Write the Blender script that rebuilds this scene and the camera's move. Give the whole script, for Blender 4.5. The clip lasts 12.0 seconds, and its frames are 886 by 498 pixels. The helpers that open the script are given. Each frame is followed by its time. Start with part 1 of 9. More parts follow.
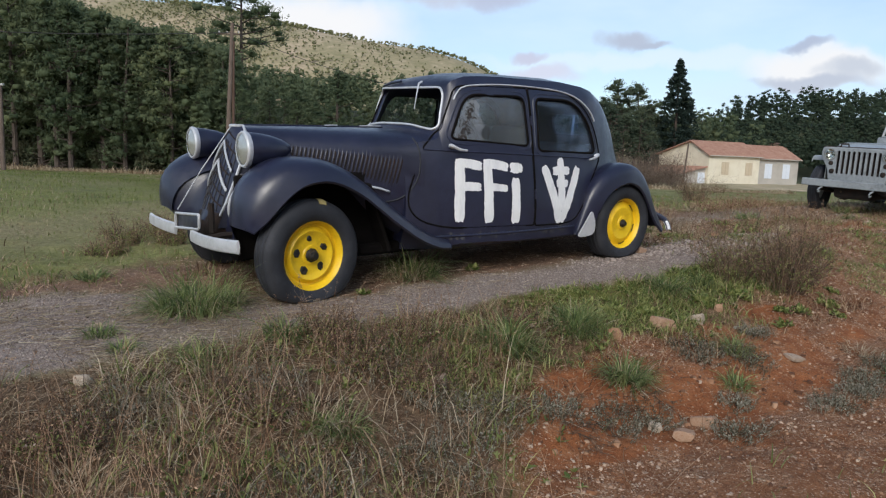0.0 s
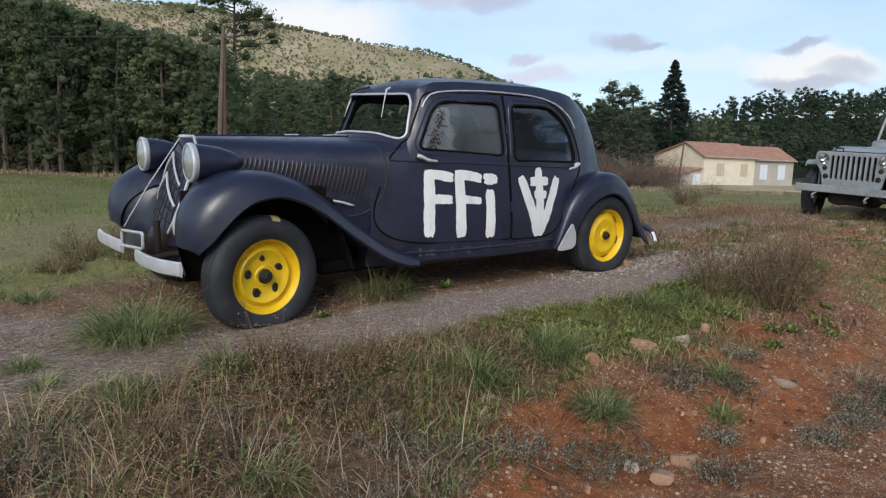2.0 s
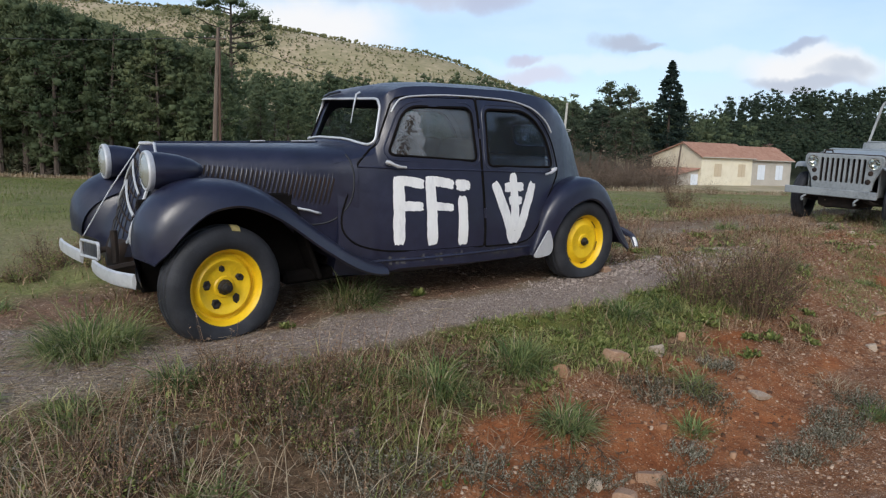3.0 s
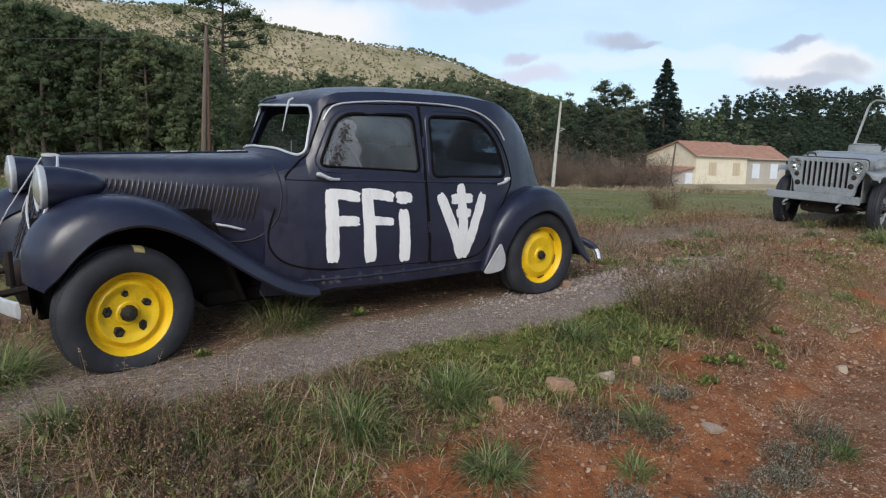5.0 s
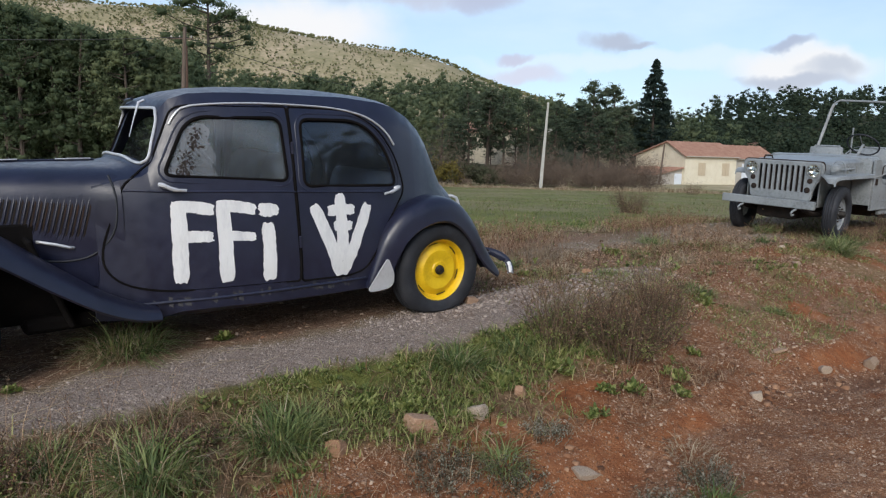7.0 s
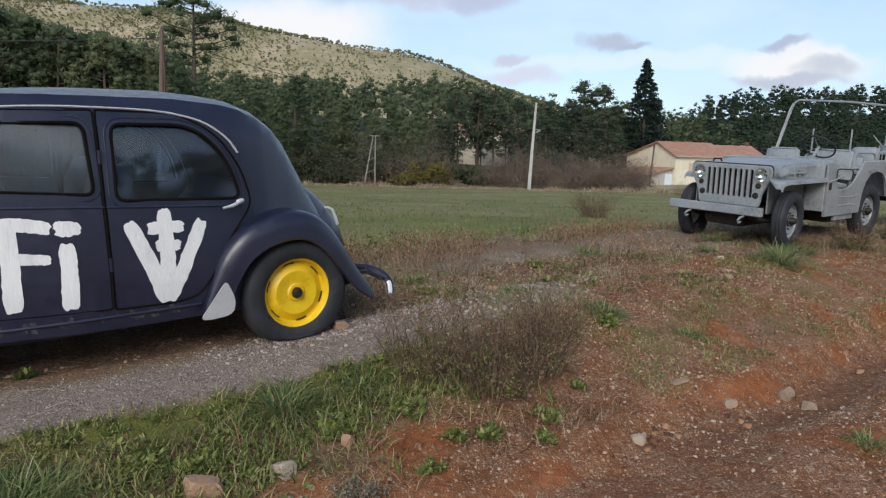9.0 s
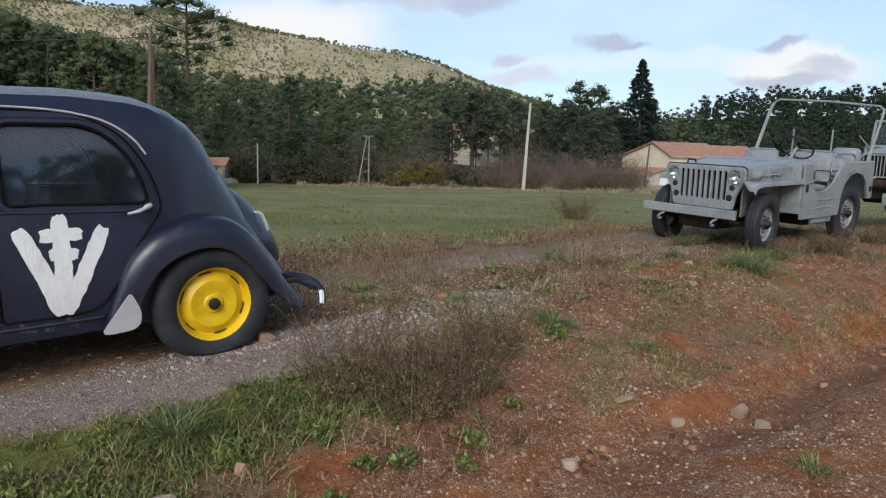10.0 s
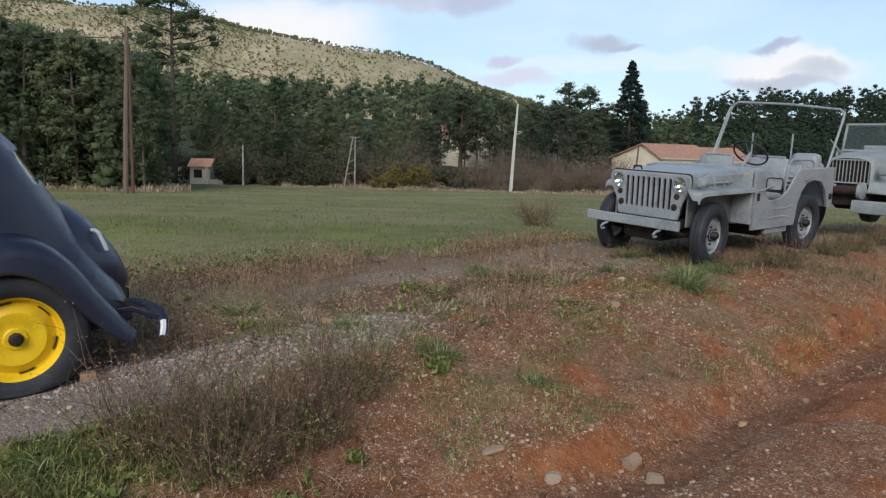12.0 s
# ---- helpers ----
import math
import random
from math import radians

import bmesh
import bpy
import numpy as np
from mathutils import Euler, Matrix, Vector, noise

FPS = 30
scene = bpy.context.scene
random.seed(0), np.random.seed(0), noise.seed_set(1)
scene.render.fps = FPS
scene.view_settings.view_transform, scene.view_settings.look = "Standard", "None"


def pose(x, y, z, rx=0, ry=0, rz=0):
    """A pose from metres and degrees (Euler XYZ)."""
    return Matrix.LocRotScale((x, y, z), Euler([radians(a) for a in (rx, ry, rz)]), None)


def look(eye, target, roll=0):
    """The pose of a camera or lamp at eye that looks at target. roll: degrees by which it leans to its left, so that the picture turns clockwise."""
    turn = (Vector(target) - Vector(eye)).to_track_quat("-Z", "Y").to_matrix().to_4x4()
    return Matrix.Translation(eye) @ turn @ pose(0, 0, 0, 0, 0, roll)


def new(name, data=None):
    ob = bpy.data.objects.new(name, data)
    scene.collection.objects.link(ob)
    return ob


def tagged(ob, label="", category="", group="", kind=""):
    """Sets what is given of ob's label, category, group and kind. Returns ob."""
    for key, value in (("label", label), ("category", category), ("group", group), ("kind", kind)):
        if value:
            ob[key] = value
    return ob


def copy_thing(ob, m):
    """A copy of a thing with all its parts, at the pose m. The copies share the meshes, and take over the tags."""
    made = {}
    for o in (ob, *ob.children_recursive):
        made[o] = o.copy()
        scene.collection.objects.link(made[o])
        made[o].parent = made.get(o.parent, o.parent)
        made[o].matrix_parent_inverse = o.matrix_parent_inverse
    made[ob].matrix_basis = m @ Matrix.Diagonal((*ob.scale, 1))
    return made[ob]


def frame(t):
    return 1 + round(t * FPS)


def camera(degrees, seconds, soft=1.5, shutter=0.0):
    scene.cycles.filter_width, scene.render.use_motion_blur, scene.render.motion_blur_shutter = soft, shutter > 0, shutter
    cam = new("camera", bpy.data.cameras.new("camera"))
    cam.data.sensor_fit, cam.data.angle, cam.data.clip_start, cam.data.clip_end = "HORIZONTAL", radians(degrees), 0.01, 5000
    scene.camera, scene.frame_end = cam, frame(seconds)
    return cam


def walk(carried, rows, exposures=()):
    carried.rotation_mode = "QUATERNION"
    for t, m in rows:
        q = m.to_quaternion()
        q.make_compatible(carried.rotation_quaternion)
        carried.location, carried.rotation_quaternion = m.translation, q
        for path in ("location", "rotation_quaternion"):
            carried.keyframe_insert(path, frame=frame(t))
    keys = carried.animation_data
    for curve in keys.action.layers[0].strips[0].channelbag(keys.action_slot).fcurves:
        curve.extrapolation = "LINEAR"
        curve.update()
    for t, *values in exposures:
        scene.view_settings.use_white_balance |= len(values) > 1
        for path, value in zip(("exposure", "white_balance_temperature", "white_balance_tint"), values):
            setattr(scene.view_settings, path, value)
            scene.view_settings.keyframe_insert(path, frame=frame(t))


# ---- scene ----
EXPOSURE = 0.33
cam = camera(65.9, 12.0, 1.25)
PATH = [
    (0, (0.402, 0.216, 1.36), (0.219, 2.189, 1.093), 2.0),
    (0.5, (0.412, 0.304, 1.388), (0.231, 2.278, 1.125), 2.0),
    (1, (0.431, 0.386, 1.414), (0.251, 2.36, 1.15), 2.0),
    (1.5, (0.48, 0.46, 1.419), (0.302, 2.435, 1.156), 1.9),
    (2, (0.557, 0.539, 1.428), (0.383, 2.514, 1.166), 1.8),
    (2.5, (0.653, 0.611, 1.446), (0.482, 2.587, 1.186), 1.7),
    (3, (0.735, 0.662, 1.466), (0.563, 2.638, 1.207), 1.6),
    (5, (1.071, 1.017, 1.553), (0.907, 2.993, 1.29), 1.5),
    (5.5, (1.21, 1.137, 1.569), (1.049, 3.114, 1.306), 1.4),
    (6, (1.382, 1.263, 1.579), (1.224, 3.239, 1.317), 1.3),
    (6.5, (1.57, 1.387, 1.591), (1.417, 3.364, 1.333), 1.3),
    (7, (1.762, 1.511, 1.608), (1.612, 3.489, 1.348), 1.3),
    (7.2, (1.842, 1.579, 1.6), (1.69, 3.556, 1.343), 1.2),
    (9, (2.571, 2.115, 1.674), (2.43, 4.094, 1.416), 1.1),
    (9.5, (2.776, 2.261, 1.687), (2.637, 4.24, 1.43), 1.0),
    (10, (2.956, 2.419, 1.692), (2.82, 4.398, 1.435), 1.1),
    (10.5, (3.126, 2.593, 1.707), (2.995, 4.573, 1.45), 1.1),
    (11, (3.306, 2.763, 1.724), (3.178, 4.743, 1.469), 1.1),
    (11.5, (3.492, 2.911, 1.735), (3.369, 4.89, 1.481), 1.2),
    (12, (3.68, 3.026, 1.766), (3.559, 5.006, 1.512), 1.2),
]
walk(cam, [(t, look(eye, target, roll)) for t, eye, target, roll in PATH], exposures=((0.0, EXPOSURE), (12.0, EXPOSURE)))

# ---- world and sun ----
SUN_ELEV, SUN_ROT = radians(32), radians(188)


def node(nt, kind, **inputs):
    n = nt.nodes.new(kind)
    for key, value in inputs.items():
        n.inputs[key.replace("_", " ")].default_value = value
    return n


def build_world():
    w = bpy.data.worlds.new("sky")
    scene.world = w
    w.use_nodes = True
    nt = w.node_tree
    nt.nodes.clear()
    out = nt.nodes.new("ShaderNodeOutputWorld")
    bg = node(nt, "ShaderNodeBackground", Strength=0.115)
    sky = nt.nodes.new("ShaderNodeTexSky")
    sky.sky_type, sky.sun_disc = "NISHITA", False
    sky.sun_elevation, sky.sun_rotation = SUN_ELEV, SUN_ROT
    sky.air_density, sky.dust_density, sky.ozone_density = 1.0, 0.7, 2.5
    co = nt.nodes.new("ShaderNodeTexCoord")
    mp = nt.nodes.new("ShaderNodeMapping")
    mp.inputs["Scale"].default_value = (1.0, 1.0, 2.8)
    nt.links.new(co.outputs["Generated"], mp.inputs["Vector"])
    # a high thin veil and lower broken cloud
    veil = node(nt, "ShaderNodeTexNoise", Scale=2.2, Detail=5.0, Roughness=0.55)
    nt.links.new(mp.outputs["Vector"], veil.inputs["Vector"])
    vr = nt.nodes.new("ShaderNodeMapRange")
    vr.inputs["From Min"].default_value, vr.inputs["From Max"].default_value = 0.34, 0.62
    vr.inputs["To Min"].default_value, vr.inputs["To Max"].default_value = 0.2, 0.9
    nt.links.new(veil.outputs["Fac"], vr.inputs["Value"])
    mixv = nt.nodes.new("ShaderNodeMix")
    mixv.data_type = "RGBA"
    mixv.inputs["B"].default_value = (4.8, 6.1, 7.6, 1)
    # the veil thins out overhead
    sep = nt.nodes.new("ShaderNodeSeparateXYZ")
    nt.links.new(co.outputs["Generated"], sep.inputs["Vector"])
    up = nt.nodes.new("ShaderNodeMapRange")
    up.inputs["From Min"].default_value, up.inputs["From Max"].default_value = 0.25, 0.7
    up.inputs["To Min"].default_value, up.inputs["To Max"].default_value = 1.0, 0.12
    nt.links.new(sep.outputs["Z"], up.inputs["Value"])
    vm = nt.nodes.new("ShaderNodeMath")
    vm.operation = "MULTIPLY"
    nt.links.new(vr.outputs["Result"], vm.inputs[0])
    nt.links.new(up.outputs["Result"], vm.inputs[1])
    nt.links.new(vm.outputs[0], mixv.inputs["Factor"])
    nt.links.new(sky.outputs["Color"], mixv.inputs["A"])
    last = mixv
    # single clouds: direction, half-width, half-height, lit colour
    for az, el, hw, hh, col, amount in CLOUDS:
        a, e = radians(az), radians(el)
        c = Vector((math.sin(a) * math.cos(e), math.cos(a) * math.cos(e), math.sin(e)))
        right = Vector((math.cos(a), -math.sin(a), 0))
        up = right.cross(c)
        dots = []
        warp = node(nt, "ShaderNodeTexNoise", Scale=16.0, Detail=4.0)
        nt.links.new(co.outputs["Generated"], warp.inputs["Vector"])
        off = nt.nodes.new("ShaderNodeVectorMath")
        off.operation = "MULTIPLY_ADD"
        off.inputs[1].default_value = (0.06, 0.06, 0.05)
        nt.links.new(warp.outputs["Color"], off.inputs[0])
        sub = nt.nodes.new("ShaderNodeVectorMath")
        sub.operation = "SUBTRACT"
        nt.links.new(co.outputs["Generated"], sub.inputs[0])
        sub.inputs[1].default_value = c + Vector((0.03, 0.03, 0.025))
        nt.links.new(sub.outputs[0], off.inputs[2])
        for axis, half in ((right, hw), (up, hh)):
            d = nt.nodes.new("ShaderNodeVectorMath")
            d.operation = "DOT_PRODUCT"
            d.inputs[1].default_value = axis / math.tan(radians(half))
            nt.links.new(off.outputs[0], d.inputs[0])
            sq = nt.nodes.new("ShaderNodeMath")
            sq.operation = "POWER"
            sq.inputs[1].default_value = 2.0
            ab = nt.nodes.new("ShaderNodeMath")
            ab.operation = "ABSOLUTE"
            nt.links.new(d.outputs["Value"], ab.inputs[0])
            nt.links.new(ab.outputs[0], sq.inputs[0])
            dots.append(sq)
        add = nt.nodes.new("ShaderNodeMath")
        nt.links.new(dots[0].outputs[0], add.inputs[0])
        nt.links.new(dots[1].outputs[0], add.inputs[1])
        rng = nt.nodes.new("ShaderNodeMapRange")
        rng.interpolation_type = "SMOOTHSTEP"
        rng.inputs["From Min"].default_value, rng.inputs["From Max"].default_value = 1.5, 0.1
        rng.inputs["To Min"].default_value, rng.inputs["To Max"].default_value = 0.0, amount
        nt.links.new(add.outputs[0], rng.inputs["Value"])
        m = nt.nodes.new("ShaderNodeMix")
        m.data_type = "RGBA"
        m.inputs["B"].default_value = (*col, 1)
        nt.links.new(rng.outputs["Result"], m.inputs["Factor"])
        nt.links.new(last.outputs["Result"], m.inputs["A"])
        last = m
    nt.links.new(last.outputs["Result"], bg.inputs["Color"])
    nt.links.new(bg.outputs["Background"], out.inputs["Surface"])


CLOUDS = [
    (-16.5, 10.0, 8, 2.4, (6.6, 6.6, 6.7), 0.95),
    (-7.5, 13.2, 7, 1.3, (4.1, 4.4, 5.4), 0.9),
    (-1.0, 12.6, 3.0, 1.0, (3.6, 4.0, 5.2), 0.9),
    (12, 8.0, 14, 0.8, (5.9, 6.5, 7.1), 0.5),
    (9.0, 9.6, 2.2, 0.75, (3.5, 4.0, 5.0), 1.0),
    (10.9, 9.2, 1.4, 0.35, (3.4, 3.9, 4.9), 0.95),
    (2.2, 6.9, 3.4, 0.8, (4.9, 5.0, 6.0), 0.85),
    (1.2, 8.3, 1.3, 0.45, (4.2, 4.3, 5.4), 0.85),
    (22.4, 7.2, 4.8, 1.4, (6.4, 6.5, 6.7), 1.0),
    (22.0, 6.2, 3.8, 0.6, (3.9, 4.3, 5.1), 1.0),
    (24.4, 7.1, 2.2, 0.7, (4.2, 4.6, 5.3), 0.95),
    (21.6, 8.7, 1.6, 0.42, (3.3, 3.8, 4.9), 0.95),
    (-30, 24, 14, 5, (7.0, 7.1, 7.6), 0.8),
    (60, 20, 16, 5, (6.4, 6.8, 7.6), 0.8),
    (140, 25, 22, 7, (7.2, 7.2, 7.6), 0.8),
    (-110, 30, 22, 8, (6.6, 6.9, 7.6), 0.8),
]
build_world()
sun = new("sun", bpy.data.lights.new("sun", "SUN"))
sun.data.energy, sun.data.angle, sun.data.color = 2.0, radians(30), (1.0, 0.95, 0.87)
sun.matrix_world = look((0, 0, 60), Vector((0, 0, 60)) - Vector((math.sin(SUN_ROT) * math.cos(SUN_ELEV), math.cos(SUN_ROT) * math.cos(SUN_ELEV), math.sin(SUN_ELEV))))

# ---- materials ----


def surface(name, ramp, scale=6.0, rough=0.8, metal=0.0, bump=0.2, bump_scale=40.0, fine=0.35, spec=0.5, rough_var=0.1, obj_var=0.0, stretch=(1, 1, 1), island=0.0, coat=0.0, thin=0.0):
    """A surface whose colour runs along ramp by coarse and fine grain."""
    m = bpy.data.materials.new(name)
    m.use_nodes = True
    nt = m.node_tree
    b = nt.nodes["Principled BSDF"]
    co = nt.nodes.new("ShaderNodeTexCoord")
    mp = nt.nodes.new("ShaderNodeMapping")
    mp.inputs["Scale"].default_value = stretch
    nt.links.new(co.outputs["Object"], mp.inputs["Vector"])
    n1 = node(nt, "ShaderNodeTexNoise", Scale=scale, Detail=6.0, Roughness=0.62)
    n2 = node(nt, "ShaderNodeTexNoise", Scale=scale * 9, Detail=4.0, Roughness=0.7)
    n3 = node(nt, "ShaderNodeTexNoise", Scale=bump_scale, Detail=5.0, Roughness=0.65)
    for n in (n1, n2, n3):
        nt.links.new(mp.outputs["Vector"], n.inputs["Vector"])
    mix = nt.nodes.new("ShaderNodeMix")
    mix.inputs["Factor"].default_value = fine
    nt.links.new(n1.outputs["Fac"], mix.inputs["A"])
    nt.links.new(n2.outputs["Fac"], mix.inputs["B"])
    value = mix.outputs["Result"]
    for amount, src in ((island, "Random Per Island"), (obj_var, "Random")):
        if not amount:
            continue
        src = nt.nodes.new("ShaderNodeNewGeometry" if src == "Random Per Island" else "ShaderNodeObjectInfo").outputs[src]
        ma = nt.nodes.new("ShaderNodeMath")
        ma.operation = "MULTIPLY_ADD"
        ma.inputs[1].default_value = amount
        nt.links.new(src, ma.inputs[0])
        nt.links.new(value, ma.inputs[2])
        mb = nt.nodes.new("ShaderNodeMath")
        mb.operation = "SUBTRACT"
        mb.inputs[1].default_value = amount / 2
        nt.links.new(ma.outputs[0], mb.inputs[0])
        value = mb.outputs[0]
    cr = nt.nodes.new("ShaderNodeValToRGB")
    els = cr.color_ramp.elements
    lo, hi = 0.3, 0.7
    for i, c in enumerate(ramp):
        p = lo + (hi - lo) * i / (len(ramp) - 1)
        e = els[i] if i < 2 else els.new(p)
        e.position, e.color = p, (*c, 1)
    for i, c in enumerate(ramp):
        els[i].position = lo + (hi - lo) * i / (len(ramp) - 1)
        els[i].color = (*c, 1)
    nt.links.new(value, cr.inputs["Fac"])
    nt.links.new(cr.outputs["Color"], b.inputs["Base Color"])
    rr = nt.nodes.new("ShaderNodeMapRange")
    rr.inputs["From Min"].default_value, rr.inputs["From Max"].default_value = 0.3, 0.7
    rr.inputs["To Min"].default_value, rr.inputs["To Max"].default_value = max(0.02, rough - rough_var), min(1, rough + rough_var)
    nt.links.new(n2.outputs["Fac"], rr.inputs["Value"])
    nt.links.new(rr.outputs["Result"], b.inputs["Roughness"])
    b.inputs["Metallic"].default_value = metal
    b.inputs["Specular IOR Level"].default_value = spec
    b.inputs["Coat Weight"].default_value = coat
    b.inputs["Coat Roughness"].default_value = 0.3
    if bump:
        bp = node(nt, "ShaderNodeBump", Strength=bump, Distance=0.01)
        nt.links.new(n3.outputs["Fac"], bp.inputs["Height"])
        nt.links.new(bp.outputs["Normal"], b.inputs["Normal"])
    if thin:
        # leaves let some light through
        tl = nt.nodes.new("ShaderNodeBsdfTranslucent")
        nt.links.new(cr.outputs["Color"], tl.inputs["Color"])
        ms = nt.nodes.new("ShaderNodeMixShader")
        ms.inputs[0].default_value = thin
        nt.links.new(b.outputs[0], ms.inputs[1])
        nt.links.new(tl.outputs[0], ms.inputs[2])
        nt.links.new(ms.outputs[0], nt.nodes["Material Output"].inputs["Surface"])
    return m


def glass_mat(name, tint, rough=0.03, dirt=0.1):
    m = bpy.data.materials.new(name)
    m.use_nodes = True
    nt = m.node_tree
    nt.nodes.clear()
    out = nt.nodes.new("ShaderNodeOutputMaterial")
    tr = nt.nodes.new("ShaderNodeBsdfTransparent")
    tr.inputs["Color"].default_value = (*tint, 1)
    gl = node(nt, "ShaderNodeBsdfGlossy", Roughness=rough)
    df = nt.nodes.new("ShaderNodeBsdfDiffuse")
    df.inputs["Color"].default_value = (0.4, 0.43, 0.47, 1)
    lw = node(nt, "ShaderNodeLayerWeight", Blend=0.5)
    pw = nt.nodes.new("ShaderNodeMath")
    pw.operation = "POWER"
    pw.inputs[1].default_value = 5.0
    nt.links.new(lw.outputs["Facing"], pw.inputs[0])
    fr = nt.nodes.new("ShaderNodeMath")
    fr.operation = "MULTIPLY_ADD"
    fr.inputs[1].default_value, fr.inputs[2].default_value = 0.94, 0.06
    nt.links.new(pw.outputs[0], fr.inputs[0])
    co = nt.nodes.new("ShaderNodeTexCoord")
    nz = node(nt, "ShaderNodeTexNoise", Scale=3.0, Detail=6.0)
    nt.links.new(co.outputs["Object"], nz.inputs["Vector"])
    mr = nt.nodes.new("ShaderNodeMapRange")
    mr.inputs["From Min"].default_value, mr.inputs["From Max"].default_value = 0.35, 0.75
    mr.inputs["To Min"].default_value, mr.inputs["To Max"].default_value = 0.3 * dirt, dirt
    nt.links.new(nz.outputs["Fac"], mr.inputs["Value"])
    a, c = nt.nodes.new("ShaderNodeMixShader"), nt.nodes.new("ShaderNodeMixShader")
    nt.links.new(fr.outputs[0], a.inputs[0])
    nt.links.new(tr.outputs[0], a.inputs[1])
    nt.links.new(gl.outputs[0], a.inputs[2])
    nt.links.new(mr.outputs["Result"], c.inputs[0])
    nt.links.new(a.outputs[0], c.inputs[1])
    nt.links.new(df.outputs[0], c.inputs[2])
    nt.links.new(c.outputs[0], out.inputs["Surface"])
    return m


PAINT = surface("matt_black_paint", [(0.0075, 0.0087, 0.0205), (0.0122, 0.0141, 0.0345), (0.0215, 0.0242, 0.053)], 2.2, 0.4, bump=0.06, bump_scale=60, spec=0.5, coat=0.3, rough_var=0.12)
# near-black for rubber and gaps, and for shade put into the underside's colour
PITCH = surface("pitch_black_rubber_and_shade", [(0.004, 0.004, 0.004), (0.008, 0.007, 0.007), (0.014, 0.012, 0.011)], 6, 0.95, bump=0.2, spec=0.08)
UNDER = surface("rusty_underside", [(0.006, 0.005, 0.005), (0.02, 0.013, 0.01), (0.05, 0.025, 0.015)], 6, 0.9, bump=0.4)
WHITE_PAINT = surface("brushed_white_paint", [(0.62, 0.62, 0.64), (0.78, 0.78, 0.78), (0.84, 0.84, 0.83)], 9, 0.6, bump=0.35, bump_scale=90, stretch=(1, 1, 0.25))
SILVER = surface("aluminium_paint", [(0.42, 0.43, 0.45), (0.6, 0.61, 0.63), (0.68, 0.68, 0.7)], 8, 0.42, metal=0.35, bump=0.1)
YELLOW = surface("chipped_yellow_paint", [(0.56, 0.33, 0.008), (0.78, 0.5, 0.012), (0.86, 0.58, 0.02)], 7, 0.42, bump=0.12, bump_scale=50)
RUBBER = surface("weathered_rubber", [(0.011, 0.012, 0.015), (0.02, 0.022, 0.028), (0.042, 0.043, 0.05)], 7, 0.72, bump=0.3, bump_scale=70)
GREASE = surface("black_grease", [(0.004, 0.004, 0.004), (0.012, 0.01, 0.009), (0.04, 0.026, 0.018)], 25, 0.55, bump=0.5, bump_scale=120)
RUST = surface("rust_and_grease", [(0.008, 0.006, 0.005), (0.03, 0.014, 0.008), (0.09, 0.035, 0.015)], 20, 0.8, bump=0.5, bump_scale=120)
SEAT = surface("faded_seat_cloth", [(0.05, 0.05, 0.054), (0.085, 0.085, 0.09), (0.13, 0.13, 0.135)], 8, 0.9, bump=0.3)
REFLECTOR = surface("silvered_reflector", [(0.55, 0.54, 0.48), (0.75, 0.74, 0.68), (0.85, 0.84, 0.8)], 14, 0.12, metal=1.0, bump=0.05)
LENS = surface("headlamp_glass", [(0.34, 0.34, 0.31), (0.52, 0.52, 0.49), (0.7, 0.7, 0.68)], 14, 0.12, metal=0.65, bump=0.25, bump_scale=60)
CAR_GLASS = glass_mat("car_glass", (0.62, 0.73, 0.88), 0.05, 0.035)
HAZED_GLASS = glass_mat("hazed_glass", (0.74, 0.79, 0.82), 0.09, 0.12)
FILM = glass_mat("window_film", (0.8, 0.82, 0.85), 0.3, 0.42)
SCREEN_GLASS = glass_mat("screen_glass", (0.93, 0.95, 0.95), 0.03, 0.02)
SCUFF = surface("dusty_scuff", [(0.035, 0.036, 0.042), (0.058, 0.058, 0.066), (0.09, 0.09, 0.1)], 9, 0.7, bump=0)
YELLOW_OLD = surface("old_yellow_smear", [(0.12, 0.1, 0.05), (0.35, 0.28, 0.1), (0.5, 0.42, 0.22)], 25, 0.7, bump=0.2)
GREY_PAINT = surface("faded_grey_paint", [(0.11, 0.12, 0.125), (0.255, 0.275, 0.287), (0.33, 0.35, 0.36)], 3.4, 0.44, fine=0.5, bump=0.18, bump_scale=30, rough_var=0.14)
GREY_DARK = surface("worn_grey_steel", [(0.1, 0.11, 0.11), (0.2, 0.21, 0.21), (0.3, 0.31, 0.3)], 6, 0.6, bump=0.2)
TRUCK_PAINT = surface("weathered_olive_grey_paint", [(0.16, 0.18, 0.18), (0.25, 0.27, 0.27), (0.33, 0.35, 0.34)], 4, 0.6, bump=0.15)
STRUT = surface("red_brown_pole_wood", [(0.05, 0.03, 0.022), (0.1, 0.058, 0.042), (0.15, 0.095, 0.07)], 5, 0.9, bump=0.5, stretch=(3, 3, 0.3))
WOOD = surface("weathered_pole_wood", [(0.07, 0.05, 0.04), (0.13, 0.095, 0.075), (0.2, 0.15, 0.12)], 5, 0.9, bump=0.5, stretch=(3, 3, 0.3))
GREY_POLE = surface("grey_weathered_pole", [(0.15, 0.14, 0.125), (0.24, 0.23, 0.21), (0.32, 0.31, 0.29)], 4, 0.9, bump=0.3)
CONCRETE = surface("pale_concrete", [(0.3, 0.29, 0.27), (0.42, 0.41, 0.38), (0.5, 0.49, 0.46)], 4, 0.9, bump=0.3)
CABLE = surface("black_cable", [(0.02, 0.02, 0.02), (0.03, 0.03, 0.03)], 4, 0.7, bump=0)
